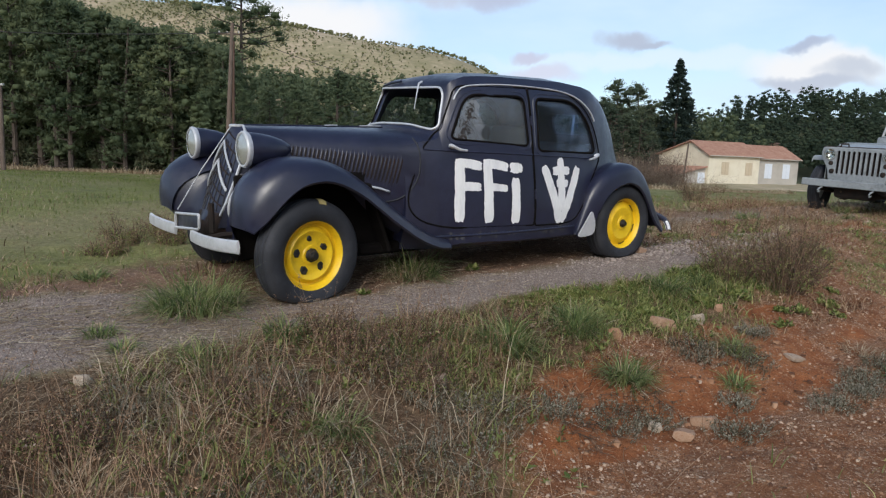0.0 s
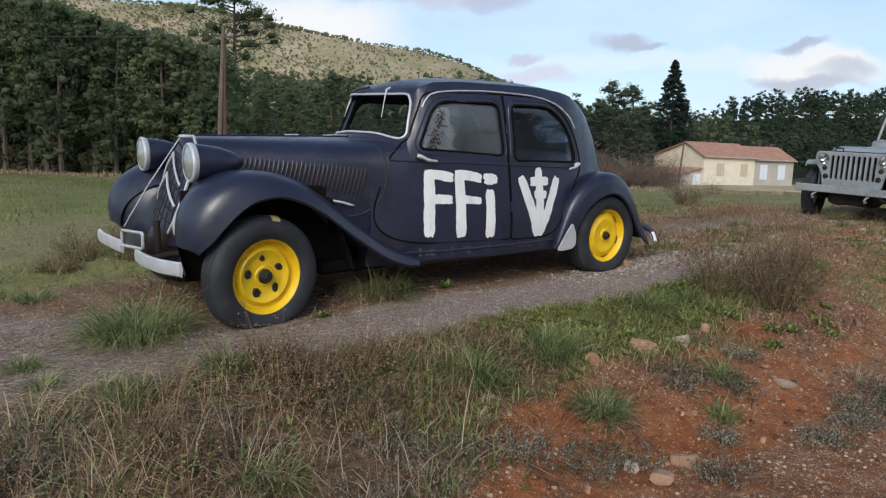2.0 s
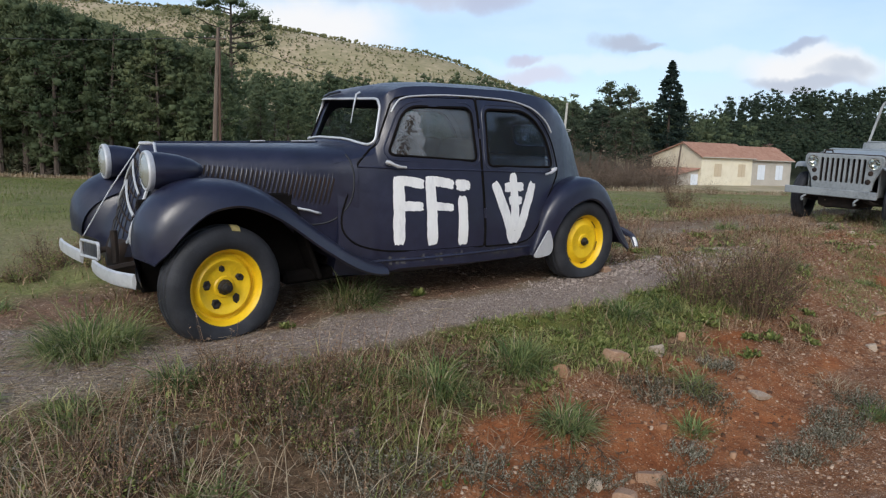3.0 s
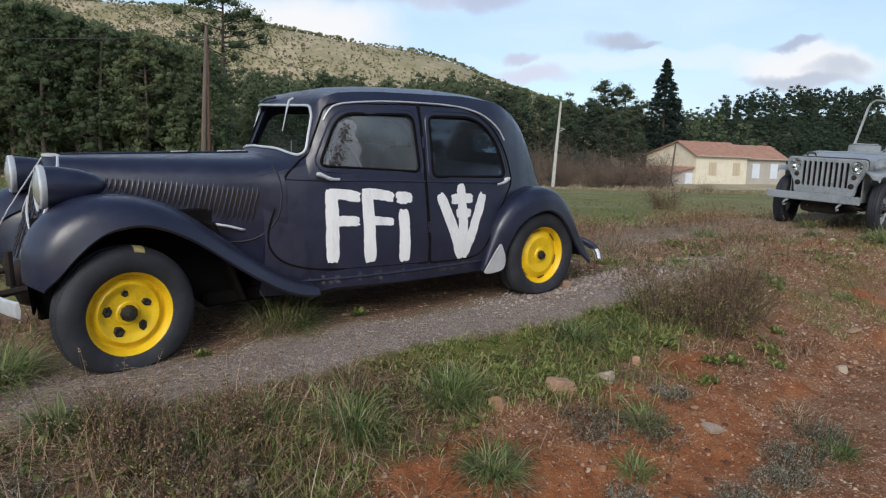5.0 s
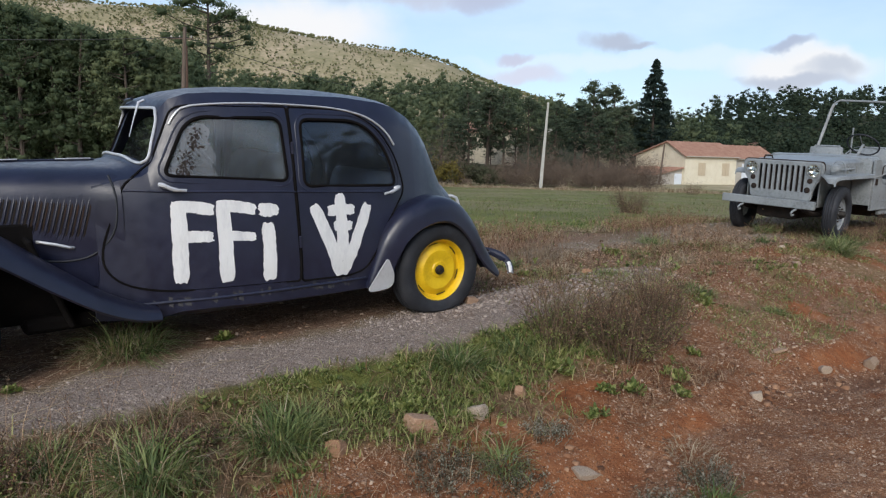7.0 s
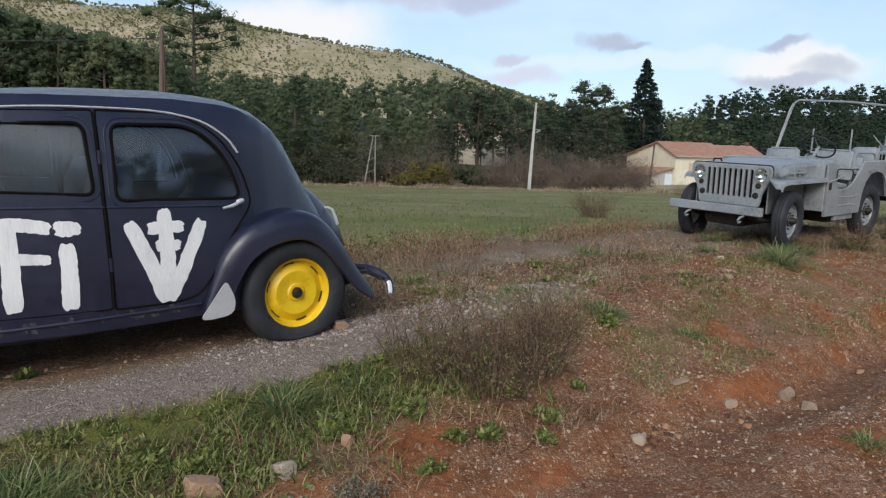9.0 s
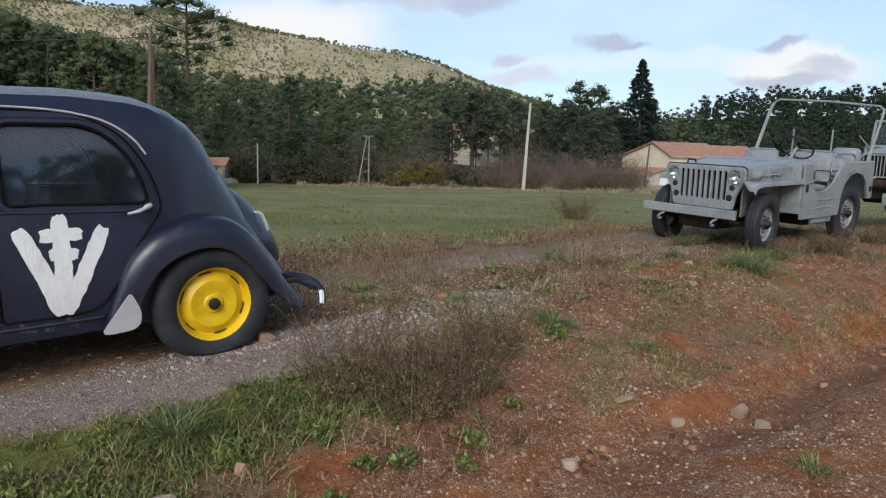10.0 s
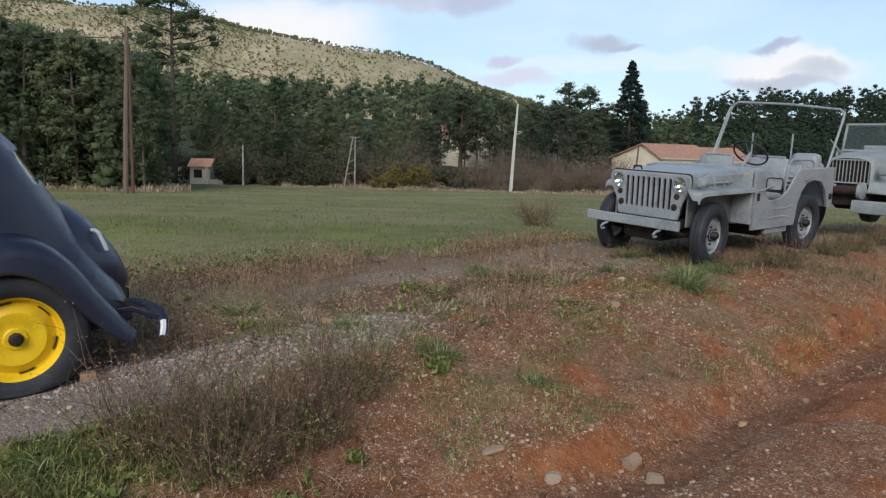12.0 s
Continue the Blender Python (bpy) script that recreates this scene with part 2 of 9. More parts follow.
BARK = surface("pine_bark", [(0.036, 0.028, 0.023), (0.072, 0.054, 0.043), (0.12, 0.092, 0.074)], 9, 0.95, bump=0.8, bump_scale=25, stretch=(1, 1, 0.3))
FIR = surface("fir_needles", [(0.016, 0.03, 0.026), (0.03, 0.047, 0.038), (0.048, 0.07, 0.054)], 0.6, 0.7, bump=0, spec=0.15, thin=0.3)
LEAF_OLIVE = surface("broadleaf_foliage", [(0.052, 0.06, 0.035), (0.085, 0.092, 0.055), (0.13, 0.13, 0.078)], 0.35, 0.8, bump=0, obj_var=0.2, island=0.15, spec=0.12, thin=0.35)
LEAF_AUTUMN = surface("autumn_foliage", [(0.09, 0.075, 0.03), (0.18, 0.145, 0.04), (0.28, 0.24, 0.06)], 0.6, 0.8, bump=0, island=0.3, spec=0.25, thin=0.35)
TWIG = surface("bare_brown_twigs", [(0.095, 0.068, 0.05), (0.16, 0.116, 0.086), (0.24, 0.178, 0.135)], 0.5, 0.9, bump=0, obj_var=0.2)

# ---- mesh helpers ----
from mathutils.bvhtree import BVHTree


def mesh(name, verts, faces, smooth=True, angle=35):
    me = bpy.data.meshes.new(name)
    me.from_pydata([tuple(v) for v in verts], [], [tuple(f) for f in faces])
    if smooth:
        me.polygons.foreach_set("use_smooth", [True] * len(me.polygons))
        me.set_sharp_from_angle(angle=radians(angle))
    me.update()
    return me


def part(name, data, material, parent=None, label="", m=None, smooth=True, angle=35):
    """One mesh object from a bmesh, a (verts, faces) pair or a mesh, under a thing or a part."""
    if isinstance(data, bmesh.types.BMesh):
        me = bpy.data.meshes.new(name)
        data.to_mesh(me)
        data.free()
        if smooth:
            me.polygons.foreach_set("use_smooth", [True] * len(me.polygons))
            me.set_sharp_from_angle(angle=radians(angle))
    elif isinstance(data, bpy.types.Mesh):
        me = data
    else:
        me = mesh(name, data[0], data[1], smooth, angle)
    if material and not me.materials:
        me.materials.append(material)
    ob = new(name, me)
    ob.parent = parent
    if m is not None:
        ob.matrix_local = m
    if label:
        ob["label"] = label
    return ob


def thing(name, m, label, category, group="", kind=""):
    ob = new(name)
    ob.empty_display_size = 0.1
    ob.matrix_basis = m
    return tagged(ob, label, category, group, kind)


def join(*pieces):
    verts, faces = [], []
    for v, f in pieces:
        n = len(verts)
        verts += [tuple(p) for p in v]
        faces += [tuple(i + n for i in q) for q in f]
    return verts, faces


def moved(piece, m):
    return [m @ Vector(v) for v in piece[0]], piece[1]


def mirrored(piece):
    return [(v[0], -v[1], v[2]) for v in piece[0]], [tuple(reversed(f)) for f in piece[1]]


def loft(rows, close=True, caps=True):
    """Rows of equal length, joined into a skin; close: each row is a ring."""
    n = len(rows[0])
    verts = [tuple(p) for r in rows for p in r]
    faces = []
    for i in range(len(rows) - 1):
        for j in range(n if close else n - 1):
            k = (j + 1) % n
            faces.append((i * n + j, i * n + k, (i + 1) * n + k, (i + 1) * n + j))
    if caps and close:
        faces.append(tuple(reversed(range(n))))
        faces.append(tuple((len(rows) - 1) * n + j for j in range(n)))
    return verts, faces


def spline(points, n):
    """Points along a smooth curve through the given ones."""
    pts = [np.array(p, float) for p in points]
    ext = [2 * pts[0] - pts[1]] + pts + [2 * pts[-1] - pts[-2]]
    seg = [np.linalg.norm(b - a) for a, b in zip(pts, pts[1:])]
    total = sum(seg)
    out = []
    for i in range(n):
        d = total * i / (n - 1)
        k = 0
        while k < len(seg) - 1 and d > seg[k]:
            d -= seg[k]
            k += 1
        t = min(1.0, d / max(seg[k], 1e-9))
        a, b, c, e = ext[k], ext[k + 1], ext[k + 2], ext[k + 3]
        out.append(0.5 * (2 * b + (c - a) * t + (2 * a - 5 * b + 4 * c - e) * t * t + (3 * b - a - 3 * c + e) * t ** 3))
    return out


def lerp_table(table, x):
    xs = [r[0] for r in table]
    if xs[0] > xs[-1]:
        table = table[::-1]
        xs = xs[::-1]
    return np.array([np.interp(x, xs, [r[k] for r in table]) for k in range(1, len(table[0]))])


def tube(points, radius, n=8, caps=True, flat=1.0, closed=False):
    """A round bar along points; radius may be a list; flat squeezes it across."""
    pts = [Vector(p) for p in points]
    rows = []
    ref = None
    count = len(pts)
    for i, p in enumerate(pts):
        if closed:
            d = (pts[(i + 1) % count] - pts[i - 1]).normalized()
        else:
            d = (pts[min(i + 1, count - 1)] - pts[max(i - 1, 0)]).normalized()
        if ref is None:
            ref = Vector((0, 0, 1)) if abs(d.z) < 0.9 else Vector((1, 0, 0))
        side = d.cross(ref).normalized()
        ref = side.cross(d).normalized()
        r = radius[i] if isinstance(radius, (list, tuple)) else radius
        rows.append([p + side * (r * flat * math.cos(2 * math.pi * k / n)) + ref * (r * math.sin(2 * math.pi * k / n)) for k in range(n)])
    if closed:
        rows.append(rows[0])
        return loft(rows, True, False)
    return loft(rows, True, caps)


def lathe(profile, n=32, closed=False):
    """Turns (radius, y) pairs round the y axis."""
    rows = []
    for k in range(n + 1):
        a = 2 * math.pi * k / n
        rows.append([(r * math.cos(a), h, r * math.sin(a)) for r, h in profile])
    verts = [p for r in rows[:-1] for p in r]
    m = len(profile)
    faces = []
    for i in range(n):
        i2 = (i + 1) % n
        for j in range(m if closed else m - 1):
            j2 = (j + 1) % m
            faces.append((i * m + j, i2 * m + j, i2 * m + j2, i * m + j2))
    return verts, faces


def rbox(sx, sy, sz, bevel=0.01, segments=2, m=None):
    bm = bmesh.new()
    bmesh.ops.create_cube(bm, size=1)
    bmesh.ops.scale(bm, vec=(sx, sy, sz), verts=bm.verts)
    if bevel:
        bmesh.ops.bevel(bm, geom=bm.edges[:], offset=min(bevel, 0.45 * min(sx, sy, sz)), segments=segments, profile=0.5, affect="EDGES")
    v = [(m @ p.co if m is not None else p.co)[:] for p in bm.verts]
    bm.verts.index_update()
    f = [tuple(q.index for q in face.verts) for face in bm.faces]
    bm.free()
    return v, f


def plate(outline, depth, axis="y", at=0.0):
    """A flat outline given as (a, b) pairs, thickened by depth along an axis."""
    def put(a, b, c):
        return {"y": (a, c, b), "x": (c, a, b), "z": (a, b, c)}[axis]
    n = len(outline)
    v = [put(a, b, at - depth / 2) for a, b in outline] + [put(a, b, at + depth / 2) for a, b in outline]
    f = [tuple(range(n)), tuple(reversed(range(n, 2 * n)))] + [(j, n + j, n + (j + 1) % n, (j + 1) % n) for j in range(n)]
    bm = bmesh.new()
    bv = [bm.verts.new(p) for p in v]
    for q in f:
        bm.faces.new([bv[i] for i in q])
    bmesh.ops.recalc_face_normals(bm, faces=bm.faces[:])
    bm.verts.index_update()
    v = [p.co[:] for p in bm.verts]
    f = [tuple(q.index for q in face.verts) for face in bm.faces]
    bm.free()
    return v, f


def rounded(outline, radius, n=5):
    """A polygon with rounded corners; radius may be a list."""
    out = []
    m = len(outline)
    for i in range(m):
        p, a, b = Vector(outline[i]), Vector(outline[i - 1]), Vector(outline[(i + 1) % m])
        r = radius[i] if isinstance(radius, (list, tuple)) else radius
        r1, r2 = min(r, (a - p).length * 0.48), min(r, (b - p).length * 0.48)
        s, e = p + (a - p).normalized() * r1, p + (b - p).normalized() * r2
        for k in range(n + 1):
            t = k / n
            out.append(tuple((1 - t) ** 2 * s + 2 * t * (1 - t) * p + t * t * e))
    return out


def carve(base, steps):
    """base and each step's piece are (verts, faces) solids; steps are (operation, piece). Gives a mesh."""
    ob = new("solid", mesh("solid", base[0], base[1], False))
    tools = []
    for op, piece in steps:
        c = new("cutter", mesh("cutter", piece[0], piece[1], False))
        tools.append(c)
        mod = ob.modifiers.new("carve", "BOOLEAN")
        mod.object, mod.operation, mod.solver = c, op, "EXACT"
    dg = bpy.context.evaluated_depsgraph_get()
    me = bpy.data.meshes.new_from_object(ob.evaluated_get(dg))
    for o in [ob] + tools:
        bpy.data.objects.remove(o)
    me.polygons.foreach_set("use_smooth", [True] * len(me.polygons))
    me.set_sharp_from_angle(angle=radians(32))
    return me


def solid(piece):
    """The piece with its faces turned outward."""
    bm = bmesh.new()
    bv = [bm.verts.new(p) for p in piece[0]]
    for q in piece[1]:
        bm.faces.new([bv[i] for i in q])
    bmesh.ops.remove_doubles(bm, verts=bm.verts[:], dist=1e-5)
    bmesh.ops.recalc_face_normals(bm, faces=bm.faces[:])
    bm.verts.index_update()
    v = [p.co[:] for p in bm.verts]
    f = [tuple(q.index for q in face.verts) for face in bm.faces]
    bm.free()
    return v, f


def hash2(ix, iy, seed):
    h = np.sin(ix * 127.1 + iy * 311.7 + seed * 74.7) * 43758.5453
    return h - np.floor(h)


def vnoise(x, y, seed=0):
    x, y = np.asarray(x, float), np.asarray(y, float)
    ix, iy = np.floor(x), np.floor(y)
    fx, fy = x - ix, y - iy
    fx, fy = fx * fx * (3 - 2 * fx), fy * fy * (3 - 2 * fy)
    a, b = hash2(ix, iy, seed), hash2(ix + 1, iy, seed)
    c, d = hash2(ix, iy + 1, seed), hash2(ix + 1, iy + 1, seed)
    return (a * (1 - fx) + b * fx) * (1 - fy) + (c * (1 - fx) + d * fx) * fy


def fbm(x, y, seed=0, octaves=4):
    total, amp, norm = 0, 1.0, 0
    for o in range(octaves):
        total = total + amp * vnoise(np.asarray(x) * 2 ** o, np.asarray(y) * 2 ** o, seed + o)
        norm += amp
        amp *= 0.5
    return total / norm


def smooth(a, b, x):
    t = np.clip((np.asarray(x, float) - a) / (b - a), 0, 1)
    return t * t * (3 - 2 * t)

# ---- ground ----
CAR_O = Vector((-1.240, 4.7616, 0.4389))
CAR_F = Vector((-0.74112, -0.67031, -0.03781))
CAR_L = Vector((0.67137, -0.73993, -0.04194))
CAR_U = CAR_F.cross(CAR_L)
CAR_M = Matrix.Translation(CAR_O) @ Matrix((CAR_F, CAR_L, CAR_U)).transposed().to_4x4()


def along(x, y):
    """s runs from the saloon's nose towards its tail, d away from it across the track."""
    x, y = np.asarray(x, float) - CAR_O.x, np.asarray(y, float) - CAR_O.y
    return x * 0.7412 + y * 0.6709, x * 0.6709 - y * 0.7412


BASE_Y = [-400, -20, -6, 0, 4.76, 7, 9, 11, 14, 20, 40, 68, 100, 140, 700]
BASE_Z = [-0.4, -0.35, -0.18, 0.2, 0.465, 0.585, 0.645, 0.665, 0.63, 0.42, -0.42, -1.05, -0.6, 0.0, 0.0]


def wheel_feet():
    """Where the tyres meet the ground, with the height that they need."""
    jf, jl = Vector((-0.76355, -0.64483, -0.03448)), Vector((0.64574, -0.76223, -0.0449))
    jeep = Matrix.Translation((5.72, 11.148, 0.711)) @ Matrix((jf, jl, jf.cross(jl))).transposed().to_4x4()
    feet = [CAR_M @ Vector(p) for p in ((0, 0.655, 0.05), (0, -0.655, 0.05), (-2.91, 0.645, 0.035), (-2.91, -0.645, 0.035), (-1.4, 0.655, 0.045), (-1.4, -0.655, 0.045))]
    return feet + [jeep @ Vector(p) for p in ((0, 0.635, 0.02), (0, -0.635, 0.02), (-2.03, 0.635, 0.02), (-2.03, -0.635, 0.02))]


FEET = wheel_feet()
PULL = np.zeros(len(FEET))


def rut_line(s):
    return np.interp(s, [-3, 0, 1, 2.2, 4.3, 5.4, 6.4, 7.7, 9.5, 14], [3.2, 2.78, 2.64, 2.7, 2.62, 2.66, 2.6, 2.5, 2.36, 2.3]) + 0.10 * (fbm(np.asarray(s) * 1.3, 0.3, 9, 3) - 0.5)


def ground_z(x, y, fine=True):
    x, y = np.asarray(x, float), np.asarray(y, float)
    z = np.interp(y, BASE_Y, BASE_Z)
    s, d = along(x, y)
    w = 0.25 * (fbm(s * 0.7, d * 0.4, 5, 2) - 0.5) - 0.22 * (1 - smooth(-0.9, 0.1, s))
    near = smooth(-14, -8, s) * (1 - smooth(16, 26, s))
    bank = np.interp(d + w, [-50, 1.2, 1.5, 2.0, 2.5, 3.4, 4.5, 7, 12, 40], [0, 0, -0.07, -0.19, -0.245, -0.27, -0.26, -0.2, -0.12, 0])
    # washed-out rut along the dirt track: a crumbling scarp, a flat bed and a low outer lip
    edge = 0.16 * (fbm(s * 2.6, d * 2.6, 19, 3) - 0.5) + 0.07 * (fbm(s * 9.0, d * 9.0, 23, 2) - 0.5)
    o = d - rut_line(s) + edge
    depth = np.interp(s, [-2, 0, 1, 2.6, 3.4, 5, 7, 9.5, 14], [0.0, 0.05, 0.12, 0.06, 0.035, 0.12, 0.19, 0.23, 0.1])
    rut = -depth * np.interp(o, [-0.55, -0.36, -0.29, -0.17, -0.04, 0.12, 0.27, 0.5, 0.9], [0, 0.05, 0.3, 0.86, 1.0, 0.96, 0.55, 0.22, 0])
    lip = 0.05 * np.exp(-((o - 0.55) / 0.3) ** 2) * smooth(2, 5, s)
    # the gravel bed runs a little proud, wheel hollows under the tyres
    bed = 0.03 * smooth(0.35, 0.7, d) * (1 - smooth(1.0, 1.4, d)) * smooth(-3, -1, s) * (1 - smooth(5, 8, s))
    rise = 0.085 * smooth(5.5, 8.0, s) * smooth(-0.6, 0.5, d) * (1 - smooth(1.6, 2.3, d))
    z = z + near * (bank + rut + lip + bed + rise)
    amp = 0.05 + 0.5 * smooth(20, 70, np.abs(y)) * 0.3
    z = z + amp * (fbm(x * 0.35, y * 0.35, 2, 3) - 0.5)
    for p, w in zip(FEET, PULL):
        z = z + w * np.exp(-((x - p.x) ** 2 + (y - p.y) ** 2) / 1.1)
    if fine:
        k = near * np.exp(-(np.maximum(0, np.hypot(x - 2, y - 5) - 8) / 6) ** 2)
        calm = 1 - 0.75 * smooth(0.3, 0.6, d) * (1 - smooth(1.1, 1.25, d)) * (1 - smooth(3.6, 4.2, s))
        z = z + k * calm * (0.04 * (fbm(x * 2.3, y * 2.3, 11, 3) - 0.5) + 0.045 * (fbm(x * 7, y * 7, 15, 3) - 0.5) + 0.02 * (fbm(x * 24, y * 24, 16, 2) - 0.5))
    return z


phi = np.array([[math.exp(-((a.x - b.x) ** 2 + (a.y - b.y) ** 2) / 1.1) for b in FEET] for a in FEET])
PULL = np.linalg.solve(phi + 0.02 * np.eye(len(FEET)), np.array([p.z - float(ground_z(p.x, p.y, False)) for p in FEET]))


BARE = [(0.85, 2.1, 0.34, 0.13), (1.12, 2.03, 0.2, 0.1), (2.28, 2.68, 0.2, 0.1), (1.95, 2.07, 0.22, 0.07), (0.6, 2.62, 0.26, 0.08), (2.95, 1.96, 0.25, 0.06)]


def rubble_band(s, d):
    """Coarse broken gravel running out behind the saloon's tail."""
    return smooth(3.4, 3.8, s) * (1 - smooth(4.9, 5.7, s)) * smooth(0.32, 0.55, d + 0.08 * (s - 4)) * (1 - smooth(1.05, 1.28, d + 0.12 * (s - 4)))


def zones(x, y):
    """Shares of gravel, red soil, bare dirt, clay, wet silt with the rut's painted shadow, dead litter and moss at a
    place; the rest is turf.
    """
    x, y = np.asarray(x, float), np.asarray(y, float)
    s, d = along(x, y)
    n = fbm(x * 1.1, y * 1.1, 21, 4) - 0.5
    n2 = fbm(x * 4.0, y * 4.0, 31, 3) - 0.5
    n3 = fbm(x * 13.0, y * 13.0, 33, 2) - 0.5
    dd = d + 0.35 * n + 0.25 * n2
    lo = np.interp(s, [-30, -2.5, -0.6, 0.2, 1.0, 1.5, 2.0, 3.1, 3.7, 4.4, 5.1, 6.4, 8.3, 40], [-0.5, -0.35, -0.1, 0.74, 0.76, 0.7, 0.62, 0.55, 0.5, 0.1, -0.8, -1.1, -1.4, -1.4])
    hi = np.interp(s, [-30, -2.0, -0.5, 0.5, 3.5, 4.0, 4.7, 6, 7.4, 8.5, 9.2, 40], [1.3, 1.2, 1.16, 1.23, 1.25, 0.3, -0.2, -0.42, -0.35, 0.4, 0.05, 0.0])
    gravel = smooth(lo - 0.12, lo + 0.16, dd) * (1 - smooth(hi - 0.05, hi + 0.06, d + 0.12 * n + 0.1 * n2 + 0.07 * n3 + 0.25 * n * smooth(3.4, 4.4, s)))
    thin = smooth(0.45, 0.6, fbm(x * 1.8, y * 1.8, 151, 3))
    gravel = gravel * (1 - (0.5 + 0.35 * thin) * smooth(3.7, 4.8, s)) * (1 - 0.3 * thin * (1 - smooth(-0.6, 0.2, s)))
    gravel = np.maximum(gravel, rubble_band(s, d + 0.3 * n2) * (0.3 + 0.45 * smooth(0.42, 0.58, fbm(x * 3.1, y * 3.1, 153, 3))))
    red_lo = np.interp(s, [-30, -3, -1, -0.3, 0.2, 0.6, 1.2, 2.2, 2.8, 3.5, 4.2, 5, 6, 8, 9, 40], [4.4, 4.2, 3.5, 2.85, 2.35, 2.0, 1.98, 2.05, 1.9, 2.0, 1.5, 0.85, 0.6, 0.75, 1.1, 1.2])
    red = smooth(red_lo - 0.14, red_lo + 0.14, d + 0.6 * n + 0.4 * n2 + 0.15 * n3)
    under = smooth(-1.1, -0.5, dd) * (1 - smooth(0.85, 1.1, dd)) * smooth(-2.8, -1.4, s) * (1 - smooth(3.6, 4.6, s))
    red = red * (1 - 0.55 * smooth(0.5, 0.6, fbm(x * 1.6, y * 1.6, 131, 3)) * smooth(2.4, 1.6, d) * smooth(3, 5, s))
    worn = smooth(4.0, 5.5, s) * smooth(-2.6, -1.5, dd) * (1 - red) * (1 - gravel)
    mat_of_stalks = smooth(0.48, 0.57, fbm(x * 1.7, y * 1.7, 161, 3)) * smooth(3.7, 4.4, s) * smooth(-2.5, -1.9, d)
    worn = worn * (1 - 0.75 * mat_of_stalks)
    k = smooth(-0.6, 0.6, s) * (1 - smooth(12, 15, s))
    off = d - rut_line(s) + 0.16 * (fbm(s * 2.6, d * 2.6, 19, 3) - 0.5) + 0.08 * n2
    clay = k * np.exp(-((off + 0.24) / 0.13) ** 2) * (0.25 + 0.75 * smooth(0.38, 0.58, fbm(x * 2.2, y * 2.2, 141, 2)))
    for a, b, ra, rb in BARE:
        clay = np.maximum(clay, 1 - smooth(0.65, 1.1, np.hypot((s - a) / ra, (d - b) / rb) + 0.9 * n2 + 0.5 * n3))
    clay = np.maximum(clay, 0.75 * red * smooth(0.56, 0.66, fbm(x * 1.4, y * 1.4, 147, 3)))
    # rut bed: damp silt, darkened further to put the rut's shadow in the colour
    wet_shade = k * smooth(3.6, 4.6, s) * np.exp(-((off - 0.05 + 0.1 * n3) / 0.14) ** 2) * 0.7
    litter = (1 - gravel) * (1 - red) * smooth(1.0, 1.25, d) * (1 - smooth(3.9, 4.8, s)) * smooth(-9, -6, s)
    litter = np.maximum(litter, mat_of_stalks * (1 - red) * (1 - gravel))
    moss = (1 - gravel) * smooth(0.8, 1.4, s) * (1 - smooth(3.3, 3.8, s)) * (1 - smooth(1.38, 1.55, d + 0.3 * n2))
    return gravel, red, np.maximum(under * (1 - gravel), 0.95 * worn), clay, wet_shade, litter, moss


